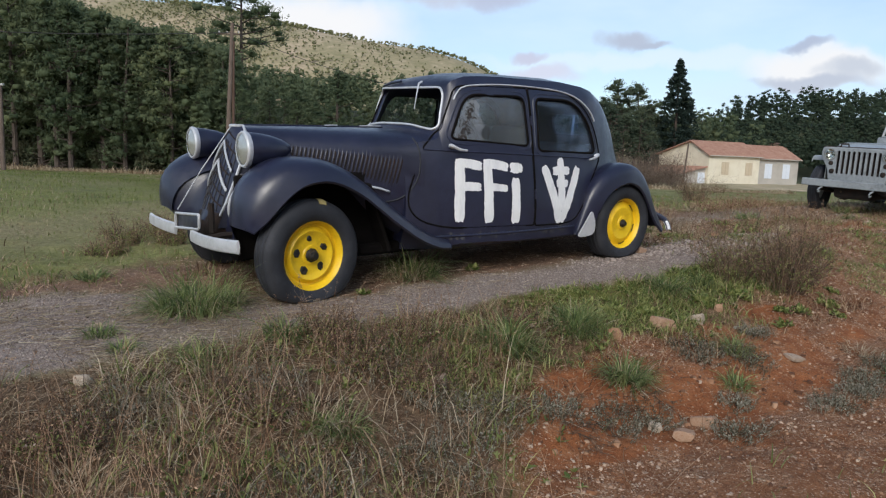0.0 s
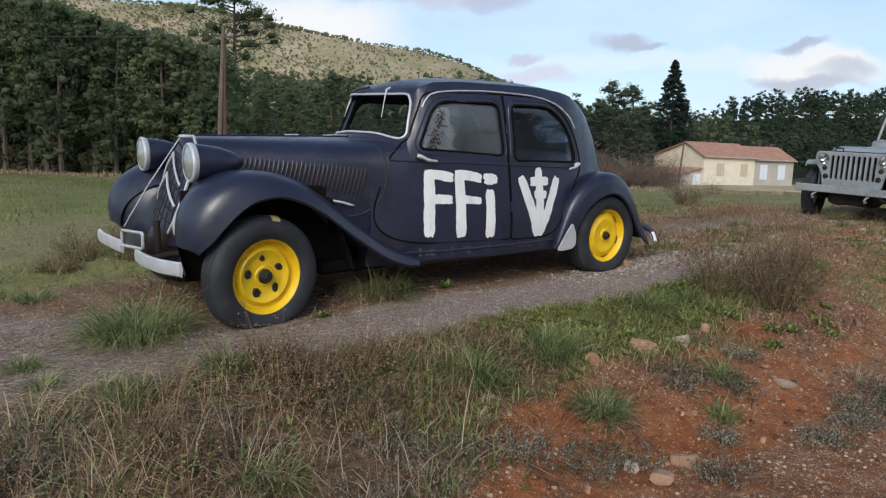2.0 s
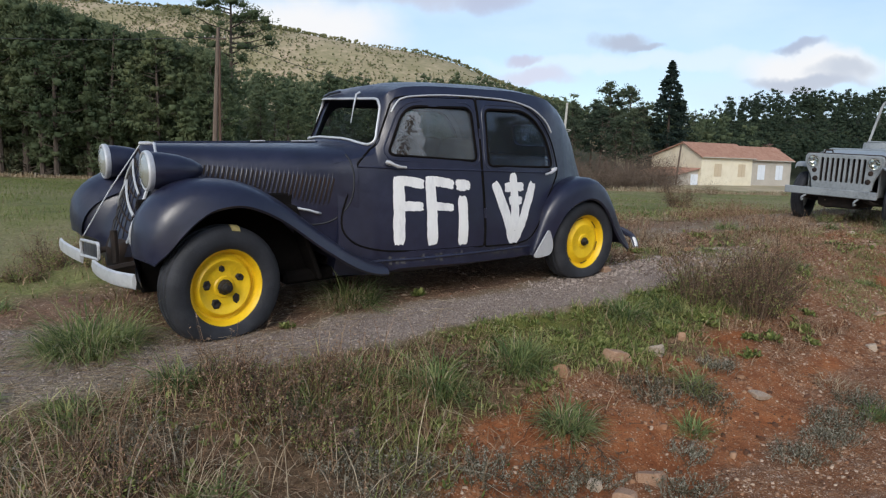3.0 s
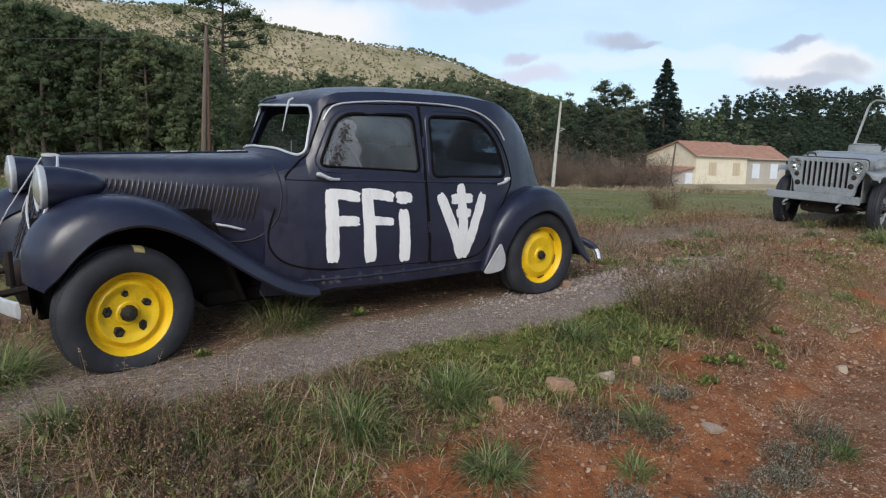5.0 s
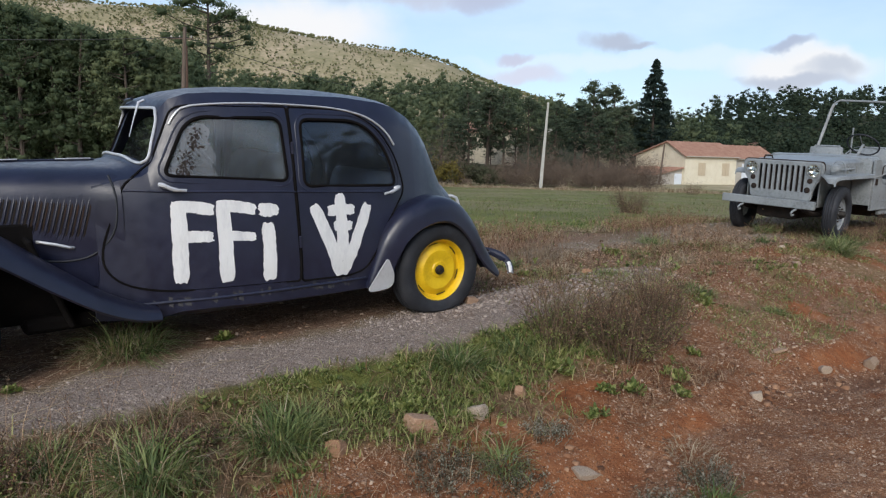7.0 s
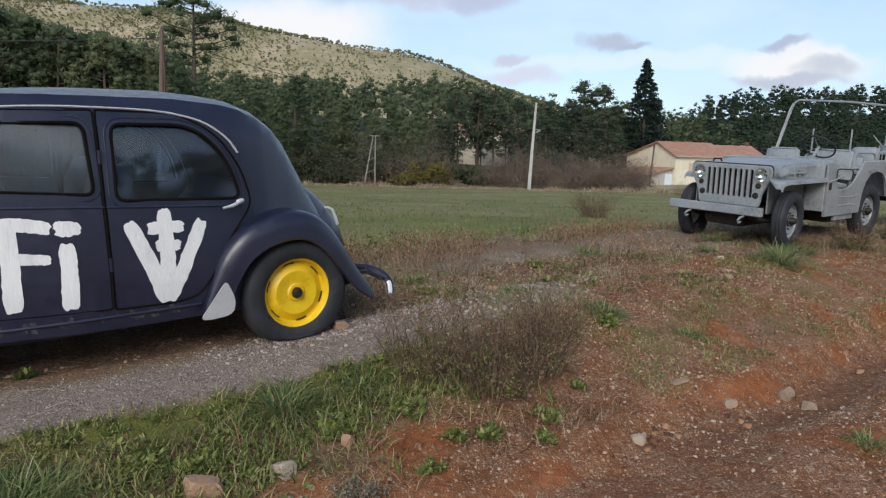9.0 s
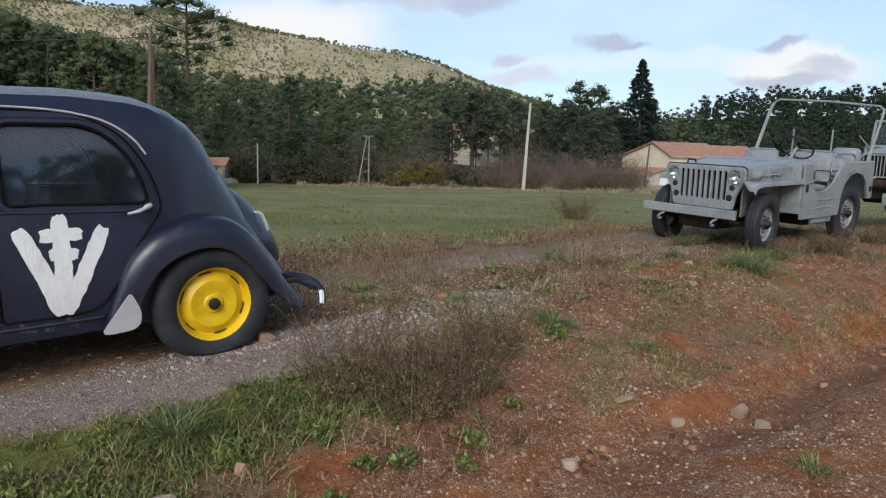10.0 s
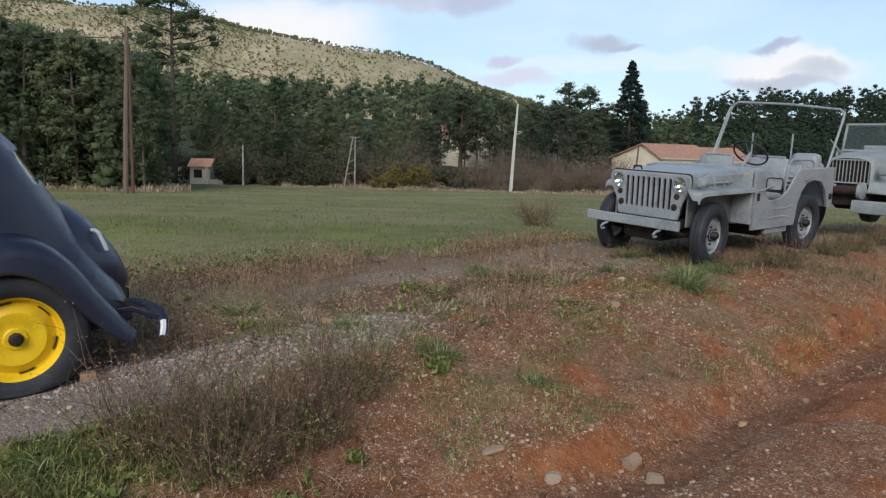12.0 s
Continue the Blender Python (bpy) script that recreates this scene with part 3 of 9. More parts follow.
def ground_material():
    m = bpy.data.materials.new("ground_soil_gravel_turf")
    m.use_nodes = True
    nt = m.node_tree
    b = nt.nodes["Principled BSDF"]
    co = nt.nodes.new("ShaderNodeTexCoord")
    links = nt.links.new

    def ramp(fac, cols, lo=0.3, hi=0.7):
        cr = nt.nodes.new("ShaderNodeValToRGB")
        els = cr.color_ramp.elements
        while len(els) < len(cols):
            els.new(0.5)
        for i, c in enumerate(cols):
            els[i].position = lo + (hi - lo) * i / (len(cols) - 1)
        for i, c in enumerate(cols):
            els[i].color = (*c, 1)
        links(fac, cr.inputs["Fac"])
        return cr.outputs["Color"]

    def noise_fac(scale, detail=6.0, rough=0.65):
        n = node(nt, "ShaderNodeTexNoise", Scale=scale, Detail=detail, Roughness=rough)
        links(co.outputs["Object"], n.inputs["Vector"])
        return n.outputs["Fac"]

    def mix(fac, a, c, kind="MIX"):
        x = nt.nodes.new("ShaderNodeMix")
        x.data_type, x.blend_type = "RGBA", kind
        if isinstance(fac, float):
            x.inputs["Factor"].default_value = fac
        else:
            links(fac, x.inputs["Factor"])
        links(a, x.inputs["A"])
        links(c, x.inputs["B"])
        return x.outputs["Result"]

    def calc(op, a, c):
        x = nt.nodes.new("ShaderNodeMath")
        x.operation = op
        for k, v in enumerate((a, c)):
            if isinstance(v, (int, float)):
                x.inputs[k].default_value = v
            else:
                links(v, x.inputs[k])
        return x.outputs[0]

    def span(value, a, c, lo=0.0, hi=1.0):
        x = nt.nodes.new("ShaderNodeMapRange")
        for k, v in (("From Min", a), ("From Max", c), ("To Min", lo), ("To Max", hi)):
            if isinstance(v, (int, float)):
                x.inputs[k].default_value = v
            else:
                links(v, x.inputs[k])
        links(value, x.inputs["Value"])
        return x.outputs["Result"]

    def attr(name):
        a = nt.nodes.new("ShaderNodeAttribute")
        a.attribute_name = name
        return a.outputs["Fac"]

    gravel, red_share, clay, wet_shade = attr("gravel"), attr("red"), attr("clay"), attr("wet_shade")
    coarse, medium, fine, grit = noise_fac(1.6), noise_fac(6.5), noise_fac(26.0), noise_fac(150.0, 4.0)
    # base earths
    turf = mix(0.4, ramp(coarse, [(0.082, 0.1, 0.03), (0.15, 0.162, 0.055), (0.25, 0.22, 0.1)]), ramp(fine, [(0.07, 0.075, 0.032), (0.15, 0.145, 0.066), (0.27, 0.23, 0.14)]))
    broad = noise_fac(0.16, 4.0)
    turf = mix(ramp(noise_fac(0.55, 4.0), [(0.0, 0.0, 0.0), (0.8, 0.8, 0.8)], 0.42, 0.62), turf, ramp(fine, [(0.1, 0.13, 0.03), (0.2, 0.22, 0.06), (0.3, 0.3, 0.11)]))
    turf = mix(ramp(broad, [(0.0, 0.0, 0.0), (0.8, 0.8, 0.8)], 0.43, 0.62), turf, ramp(fine, [(0.16, 0.135, 0.07), (0.27, 0.225, 0.125), (0.36, 0.3, 0.19)]))
    litter = mix(0.5, ramp(medium, [(0.085, 0.056, 0.033), (0.16, 0.104, 0.062), (0.24, 0.16, 0.098)]), ramp(fine, [(0.05, 0.036, 0.022), (0.16, 0.108, 0.066), (0.33, 0.235, 0.15)]))
    moss = mix(0.5, ramp(medium, [(0.06, 0.075, 0.018), (0.12, 0.13, 0.03), (0.19, 0.17, 0.05)]), ramp(grit, [(0.05, 0.062, 0.015), (0.13, 0.14, 0.035), (0.22, 0.2, 0.08)]))
    grav = mix(0.5, ramp(fine, [(0.15, 0.112, 0.09), (0.28, 0.218, 0.178), (0.4, 0.325, 0.268)]), ramp(medium, [(0.2, 0.15, 0.122), (0.29, 0.226, 0.184), (0.35, 0.28, 0.23)]))
    red = mix(0.45, ramp(medium, [(0.12, 0.046, 0.02), (0.208, 0.088, 0.041), (0.29, 0.152, 0.083)]), ramp(fine, [(0.075, 0.032, 0.015), (0.208, 0.09, 0.042), (0.36, 0.195, 0.11)]))
    red = mix(0.3, red, ramp(coarse, [(0.2, 0.075, 0.03), (0.3, 0.14, 0.07), (0.33, 0.21, 0.14)]))
    dirt = mix(0.5, ramp(coarse, [(0.15, 0.086, 0.053), (0.24, 0.148, 0.098)]), ramp(fine, [(0.085, 0.05, 0.032), (0.215, 0.133, 0.09), (0.34, 0.235, 0.17)]))
    col = mix(attr("litter"), turf, litter)
    col = mix(attr("moss"), col, moss)
    col = mix(attr("dirt"), col, dirt)
    col = mix(red_share, col, red)
    col = mix(gravel, col, grav)
    col = mix(clay, col, ramp(medium, [(0.2, 0.062, 0.022), (0.3, 0.11, 0.044), (0.37, 0.165, 0.078)]))
    col = mix(wet_shade, col, ramp(fine, [(0.095, 0.044, 0.025), (0.17, 0.086, 0.05), (0.255, 0.148, 0.092)]))
    # sand grain
    col = mix(0.6, col, ramp(grit, [(0.45, 0.42, 0.4), (1.0, 1.0, 1.0), (1.5, 1.5, 1.5)], 0.32, 0.68), "MULTIPLY")
    # embedded stones of three sizes, thick on the gravel, patchy on the soil
    warp = node(nt, "ShaderNodeTexNoise", Scale=70.0, Detail=2.0)
    links(co.outputs["Object"], warp.inputs["Vector"])
    shift = nt.nodes.new("ShaderNodeVectorMath")
    shift.operation = "MULTIPLY_ADD"
    shift.inputs[1].default_value = (0.012, 0.012, 0.0)
    links(warp.outputs["Color"], shift.inputs[0])
    links(co.outputs["Object"], shift.inputs[2])
    loose = calc("MULTIPLY", calc("MULTIPLY", calc("ADD", red_share, calc("MULTIPLY", attr("dirt"), 0.5)), span(medium, 0.42, 0.56, 0.3, 1.0)), span(calc("MAXIMUM", clay, calc("MULTIPLY", wet_shade, 1.3)), 0.2, 0.9, 1.0, 0.04))
    height = calc("MULTIPLY", fine, 0.02)
    height = calc("ADD", height, calc("MULTIPLY", grit, 0.004))
    for scale, on_gravel, on_soil, lift in ((125.0, 0.9, 0.9, 0.0014), (62.0, 0.5, 0.6, 0.003), (27.0, 0.05, 0.14, 0.006)):
        v = node(nt, "ShaderNodeTexVoronoi", Scale=scale)
        v.voronoi_dimensions = "2D"
        links(shift.outputs[0], v.inputs["Vector"])
        sep = nt.nodes.new("ShaderNodeSeparateColor")
        links(v.outputs["Color"], sep.inputs["Color"])
        share = calc("MAXIMUM", calc("MULTIPLY", gravel, on_gravel), calc("MULTIPLY", loose, on_soil))
        there = calc("LESS_THAN", sep.outputs[0], share)
        radius = span(sep.outputs[1], 0.0, 1.0, 0.2, 0.46)
        dome = calc("MULTIPLY", span(v.outputs["Distance"], radius, calc("MULTIPLY", radius, 0.75)), there)
        stone = mix(gravel, ramp(sep.outputs[2], [(0.15, 0.07, 0.037), (0.33, 0.19, 0.115), (0.42, 0.28, 0.185), (0.6, 0.47, 0.36)], 0.0, 1.0), ramp(sep.outputs[2], [(0.15, 0.12, 0.106), (0.27, 0.22, 0.196), (0.34, 0.283, 0.253), (0.48, 0.41, 0.37)], 0.0, 1.0))
        col = mix(dome, col, stone)
        height = calc("ADD", height, calc("MULTIPLY", dome, lift))
    links(col, b.inputs["Base Color"])
    b.inputs["Roughness"].default_value = 0.95
    b.inputs["Specular IOR Level"].default_value = 0.2
    bp = node(nt, "ShaderNodeBump", Strength=1.0, Distance=1.0)
    links(height, bp.inputs["Height"])
    links(bp.outputs["Normal"], b.inputs["Normal"])
    return m


def build_ground():
    def axis(lo, hi, step, far, grow=1.16):
        vals = list(np.arange(lo, hi, step))
        a, g = hi, step
        right = []
        while a < far:
            right.append(a)
            g *= grow
            a += g
        b, g = lo, step
        left = []
        while b > -far:
            g *= grow
            b -= g
            left.append(b)
        return np.array(left[::-1] + vals + right)
    xs, ys = axis(-2.8, 7.6, 0.036, 900, 1.13), axis(1.8, 9.4, 0.036, 900, 1.13)
    gx, gy = np.meshgrid(xs, ys)
    z = ground_z(gx, gy)
    nx, ny = len(xs), len(ys)
    idx = np.arange(nx * ny).reshape(ny, nx)
    quads = np.stack([idx[:-1, :-1], idx[:-1, 1:], idx[1:, 1:], idx[1:, :-1]], -1).reshape(-1, 4)
    me = bpy.data.meshes.new("ground")
    me.vertices.add(nx * ny)
    me.vertices.foreach_set("co", np.stack([gx, gy, z], -1).ravel())
    me.loops.add(quads.size)
    me.loops.foreach_set("vertex_index", quads.ravel())
    me.polygons.add(len(quads))
    me.polygons.foreach_set("loop_start", np.arange(0, quads.size, 4))
    me.update(calc_edges=True)
    me.polygons.foreach_set("use_smooth", [True] * len(quads))
    for name, w in zip(("gravel", "red", "dirt", "clay", "wet_shade", "litter", "moss"), zones(gx, gy)):
        near = smooth(-16, -10, along(gx, gy)[0]) * (1 - smooth(22, 34, along(gx, gy)[0]))
        at = me.attributes.new(name, "FLOAT", "POINT")
        at.data.foreach_set("value", (w * near).ravel().astype(np.float32))
    ob = part("ground", me, ground_material())
    tagged(ob, "uneven ground of red soil, gravel and thin turf", "ground", kind="structure")


build_ground()

# ---- the black saloon ----
TOP = [(-0.78, 1.07), (-0.96, 1.088), (-1.01, 1.098), (-1.04, 1.13), (-1.10, 1.26), (-1.16, 1.395), (-1.20, 1.445), (-1.30, 1.487), (-1.45, 1.513), (-1.65, 1.529), (-1.85, 1.536), (-2.3, 1.536), (-2.55, 1.517), (-2.7, 1.495), (-2.85, 1.44), (-2.97, 1.36), (-3.06, 1.26), (-3.13, 1.14), (-3.20, 1.01), (-3.27, 0.885), (-3.34, 0.77), (-3.42, 0.64), (-3.49, 0.51), (-3.53, 0.43)]
WIDE = [(-0.78, 0.50), (-1.0, 0.585), (-1.3, 0.65), (-1.7, 0.685), (-2.1, 0.69), (-2.5, 0.68), (-2.9, 0.645), (-3.15, 0.58), (-3.4, 0.48), (-3.53, 0.40)]
BELT = [(-0.78, 0.455, 0.98), (-1.0, 0.53, 0.975), (-1.15, 0.572, 0.966), (-1.7, 0.625, 0.94), (-2.1, 0.63, 0.92), (-2.6, 0.60, 0.90), (-2.9, 0.55, 0.87), (-3.1, 0.48, 0.82), (-3.35, 0.38, 0.68), (-3.53, 0.30, 0.42)]
EDGE = [(-0.78, 0.37, 0.035), (-1.01, 0.41, 0.035), (-1.16, 0.44, 0.036), (-1.25, 0.475, 0.052), (-1.45, 0.51, 0.088), (-1.8, 0.515, 0.115), (-2.2, 0.51, 0.12), (-2.6, 0.5, 0.13), (-2.85, 0.46, 0.14), (-3.05, 0.41, 0.13), (-3.3, 0.33, 0.07), (-3.53, 0.18, 0.01)]


def body_rows(inset=0.0, n=22):
    xs = sorted({r[0] for r in TOP} | set(np.round(np.arange(-3.5, -0.78, 0.07), 3)), reverse=True)
    if inset:
        xs = [x for x in xs if -3.3 < x < -0.9]
    rows = []
    for x in xs:
        zt = float(lerp_table(TOP, x)[0]) - inset
        wm = float(lerp_table(WIDE, x)[0]) - inset
        wb, zb = lerp_table(BELT, x)
        wr, drop = lerp_table(EDGE, x)
        wb, wr = wb - inset, wr - inset
        z0 = 0.25 + inset
        keys = [(0, z0 - 0.02), (0.7 * wm, z0 - 0.008), (0.955 * wm, z0 + 0.012), (0.985 * wm, z0 + 0.10), (wm, min(0.5, zt - 0.1)), (wb, min(zb, zt - 0.03)), (wr, zt - drop), (0.62 * wr, zt - 0.28 * drop), (0, zt)]
        half = spline(keys, n)
        front = 0.14 * smooth(-1.9, -1.25, x)
        rear = 0.5 * smooth(-2.5, -3.3, x)
        ring = [(x + (inset * 0.6 if x < -3 else -inset * 0.6 if x > -1.3 else 0) + (rear - front) * p[0] ** 2 * float(smooth(z0 + 0.005, z0 + 0.3, p[1])), p[0], p[1]) for p in half]
        rows.append(ring + [(a, -b, c) for a, b, c in ring[-2:0:-1]])
    return rows


def body_solid(inset=0.0, n=22):
    """The closed body form, its ends paved with cross-wise faces."""
    rows = body_rows(inset, n)
    verts, faces = loft(rows, True, False)
    ring = 2 * n - 2
    for base in (0, (len(rows) - 1) * ring):
        for k in range(n - 1):
            a, b = (base + k, base + k + 1)
            c, d = (base + (ring - k - 1) % ring, base + (ring - k) % ring)
            faces.append([i for i in dict.fromkeys((a, b, c, d))])
    return solid((verts, faces))


def prism(outline, lo, hi, axis="y"):
    return solid(plate(outline, hi - lo, axis, (lo + hi) / 2))


def grown(outline, g):
    c = Vector((sum(p[0] for p in outline) / len(outline), sum(p[1] for p in outline) / len(outline)))
    out = []
    n = len(outline)
    for i in range(n):
        a, b = Vector(outline[i - 1]), Vector(outline[(i + 1) % n])
        t = (b - a).normalized()
        nrm = Vector((t.y, -t.x))
        p = Vector(outline[i])
        if nrm.dot(p - c) < 0:
            nrm = -nrm
        out.append(tuple(p + nrm * g))
    return out


def as_piece(me):
    return [v.co[:] for v in me.vertices], [tuple(p.vertices) for p in me.polygons]


def build_saloon():
    car = thing("vintage_saloon", CAR_M, "matt black vintage saloon with yellow wheels and hand-painted white letters", "car")
    outer, inner = body_solid(), body_solid(0.028)
    tree = BVHTree.FromPolygons([Vector(v) for v in outer[0]], outer[1])

    def side_y(x, z, off=0.0):
        hit = tree.ray_cast(Vector((x, 2, z)), Vector((0, -1, 0)))
        if hit[0] is None:
            return Vector((x, 0.6, z))
        return hit[0] + hit[1] * (off if hit[1].y > 0 else -off)

    def front_x(y, z, off=0.0):
        hit = tree.ray_cast(Vector((1, y, z)), Vector((-1, 0, 0)))
        return hit[0] + hit[1] * (off if hit[1].x > 0 else -off)

    win_f = rounded([(-1.15, 1.03), (-1.30, 1.345), (-1.822, 1.345), (-1.838, 0.98)], [0.05, 0.11, 0.06, 0.05])
    win_r = rounded([(-1.94, 0.945), (-1.95, 1.34), (-2.38, 1.335), (-2.555, 1.16), (-2.62, 0.92)], [0.05, 0.06, 0.12, 0.16, 0.06])
    door_f = rounded([(-0.955, 0.985), (-1.10, 1.09), (-1.225, 1.385), (-1.3, 1.405), (-1.872, 1.41), (-1.872, 0.385), (-1.10, 0.405), (-0.89, 0.46), (-0.81, 0.60)], [0.03, 0.05, 0.05, 0.05, 0.02, 0.02, 0.12, 0.1, 0.15])
    door_r = rounded([(-1.884, 1.41), (-2.3, 1.40), (-2.51, 1.29), (-2.645, 1.08), (-2.69, 0.885), (-2.53, 0.70), (-2.42, 0.52), (-2.33, 0.40), (-2.2, 0.375), (-1.884, 0.382)], [0.02, 0.08, 0.1, 0.1, 0.06, 0.06, 0.06, 0.06, 0.05, 0.02])
    screen = rounded([(-0.52, 1.085), (-0.45, 1.39), (0.405, 1.385), (0.475, 1.08), (0.2, 1.118), (-0.22, 1.118)], [0.07, 0.07, 0.07, 0.07, 0.1, 0.1])
    back = rounded([(-0.33, 1.05), (-0.29, 1.235), (0.29, 1.235), (0.33, 1.05)], 0.06)

    shell = as_piece(carve(outer, [("DIFFERENCE", inner)]))
    body = carve(shell, [("DIFFERENCE", prism(screen, -1.55, -0.7, "x")), ("DIFFERENCE", prism(back, -3.5, -2.8, "x")), ("DIFFERENCE", prism(door_f, -1, 1)), ("DIFFERENCE", prism(door_r, -1, 1))])
    part("body", body, PAINT, car)
    pane_shell = as_piece(carve(body_solid(0.012), [("DIFFERENCE", body_solid(0.017))]))
    for outline, window in ((door_f, win_f), (door_r, win_r)):
        for lo, hi in ((0.02, 1.0), (-1.0, -0.02)):
            me = carve(shell, [("INTERSECT", prism(grown(outline, -0.005), lo, hi)), ("DIFFERENCE", prism(window, lo, hi))])
            door = part("door", me, PAINT, car)
            pane = part("window", carve(pane_shell, [("INTERSECT", prism(grown(window, 0.012), lo, hi))]), HAZED_GLASS if window is win_f else CAR_GLASS, door, "dusty side window glass")
            pane.visible_shadow = False
            sgn = 1 if hi > 0.5 else -1
            hx, hz = (-1.13, 0.972) if window is win_f else (-2.60, 0.895)
            if window is win_f:
                bar = [(hx - 0.02, hz, 0.012), (hx + 0.012, hz + 0.012, 0.034), (hx + 0.0, hz + 0.012, 0.045), (hx - 0.05, hz - 0.012, 0.046), (hx - 0.115, hz - 0.02, 0.04)]
            else:
                bar = [(hx + 0.01, hz + 0.004, 0.012), (hx - 0.012, hz + 0.016, 0.034), (hx + 0.0, hz + 0.012, 0.045), (hx + 0.05, hz - 0.008, 0.046), (hx + 0.11, hz - 0.02, 0.04)]
            pts = []
            for x, z, o in bar:
                p = side_y(x, z)
                pts.append((p.x, sgn * (p.y + o), p.z))
            part("handle", tube(spline(pts, 14), [0.013] * 5 + [0.011] * 5 + [0.008] * 4, 8), SILVER, door, "silver-painted door handle")
            # rubber lip round the glass
            lip = []
            for a, b in window:
                p = side_y(a, b, 0.0)
                lip.append((p.x, sgn * (p.y - 0.002), p.z))
            part("window_seal", tube(lip, 0.010, 6, closed=True), PITCH, door, "thick black window rubber")
            edge = [side_y(a, b, 0.0) for a, b in grown(window, 0.032)]
            part("window_moulding", tube([(p.x, sgn * (p.y - 0.003), p.z) for p in edge], 0.007, 6, closed=True), PAINT, door)
    me = carve(pane_shell, [("INTERSECT", prism(grown(back, 0.012), -3.5, -2.8, "x"))])
    g = part("rear_window", me, CAR_GLASS, car, "small rear window glass")
    g.visible_shadow = False
    dense = []
    for i in range(len(screen)):
        a, b = Vector(screen[i]), Vector(screen[(i + 1) % len(screen)])
        for k in range(3):
            dense.append(a.lerp(b, k / 3))
    part("windscreen_frame", tube([front_x(p.x, p.y, 0.006) for p in dense], 0.0085, 8, closed=True), SILVER, car, "silver-painted windscreen surround")
    # wiper motor stubs over the windscreen
    part("wiper", tube([front_x(0.13, 1.425, 0.012), front_x(0.135, 1.40, 0.028), front_x(0.16, 1.32, 0.022), front_x(0.19, 1.22, 0.016)], [0.009, 0.008, 0.004, 0.003], 6), SILVER, car, "white-painted wiper arm")
    part("wiper", tube([front_x(-0.42, 1.405, 0.012), front_x(-0.3, 1.42, 0.02), front_x(-0.16, 1.432, 0.016)], [0.008, 0.012, 0.009], 6), PAINT, car)
    # drip rails over the doors
    for sgn in (1, -1):
        rail = spline([(-1.21, 1.30), (-1.25, 1.362), (-1.33, 1.40), (-1.6, 1.42), (-1.9, 1.42), (-2.2, 1.405), (-2.42, 1.36), (-2.56, 1.27), (-2.625, 1.18)], 40)
        pts = []
        for a, b in rail:
            p = side_y(a, b, 0.006)
            pts.append((p.x, sgn * p.y, p.z))
        part("drip_rail", tube(pts, 0.0064, 6), SILVER, car, "white-painted drip rail")
        belt = [side_y(x, float(np.interp(x, [-2.62, -1.7, -1.15, -0.95], [0.878, 0.925, 0.945, 0.955])), 0.001) for x in np.linspace(-0.95, -2.62, 30)]
        part("belt_moulding", tube([(p.x, sgn * p.y, p.z) for p in belt], 0.006, 6), PAINT, car)
        sill = [side_y(x, 0.345, 0.002) for x in np.linspace(-1.0, -2.33, 24)]
        part("sill_moulding", tube([(p.x, sgn * p.y, p.z) for p in sill], 0.009, 6), PAINT, car)
        for outline in (door_f, door_r):
            gap = [side_y(a, b, -0.001) for a, b in outline]
            part("door_gap", tube([(p.x, sgn * p.y, p.z) for p in gap], 0.0075, 5, closed=True), PITCH, car, "dark gap round the door")
        pillar = [side_y(-1.878, z, -0.002) for z in np.linspace(0.4, 1.38, 16)]
        part("pillar_gap", tube([(p.x, sgn * p.y, p.z) for p in pillar], 0.0105, 6), PITCH, car, "black gap between the doors")
        hinge_z = (1.17, 0.62)
        for hz in hinge_z:
            p = side_y(-1.878, hz, 0.006)
            part("hinge", tube([(p.x, sgn * p.y, p.z - 0.035), (p.x, sgn * p.y, p.z + 0.035)], 0.009, 8), PAINT, car)

    # ---- bonnet ----
    wid = [(0.16, 0.185), (0.05, 0.225), (-0.2, 0.30), (-0.5, 0.385), (-0.8, 0.46), (-0.94, 0.515)]
    rows = []
    for x in np.linspace(0.16, -0.94, 26):
        w = float(lerp_table(wid, x)[0])
        lean = 0.36 * smooth(-0.7, 0.16, x)
        keys = [(0, 1.088), (0.3 * w, 1.084), (0.66 * w, 1.066), (0.9 * w, 1.02), (1.0 * w, 0.95), (1.03 * w, 0.8), (1.03 * w, 0.62), (0.98 * w, 0.45)]
        half = spline(keys, 22)
        row = [(x + lean * (1.088 - z), y, z) for y, z in half]
        rows.append([(a, -b, c) for a, b, c in row[:0:-1]] + row)
    bonnet = loft(rows, False)
    part("bonnet", bonnet, PAINT, car)
    btree = BVHTree.FromPolygons([Vector(v) for v in bonnet[0]], bonnet[1])

    def bonnet_y(x, z, off=0.0):
        hit = btree.ray_cast(Vector((x, 2, z)), Vector((0, -1, 0)))
        if hit[0] is None:
            return Vector((x, 0.4, z))
        return hit[0] + Vector((0, off, 0))
    part("bonnet_hinge", tube([(0.15, 0, 1.09), (-0.3, 0, 1.092), (-0.92, 0, 1.092)], 0.007, 6), PAINT, car)
    for xa, xb in ((-0.44, -0.54), (-0.72, -0.90)):
        part("paint_scrape", tube([(xa, 0.012, 1.0975), (0.5 * (xa + xb), 0.018, 1.099), (xb, 0.01, 1.0985)], 0.0045, 5), SILVER, car, "scraped white paint on the bonnet hinge")
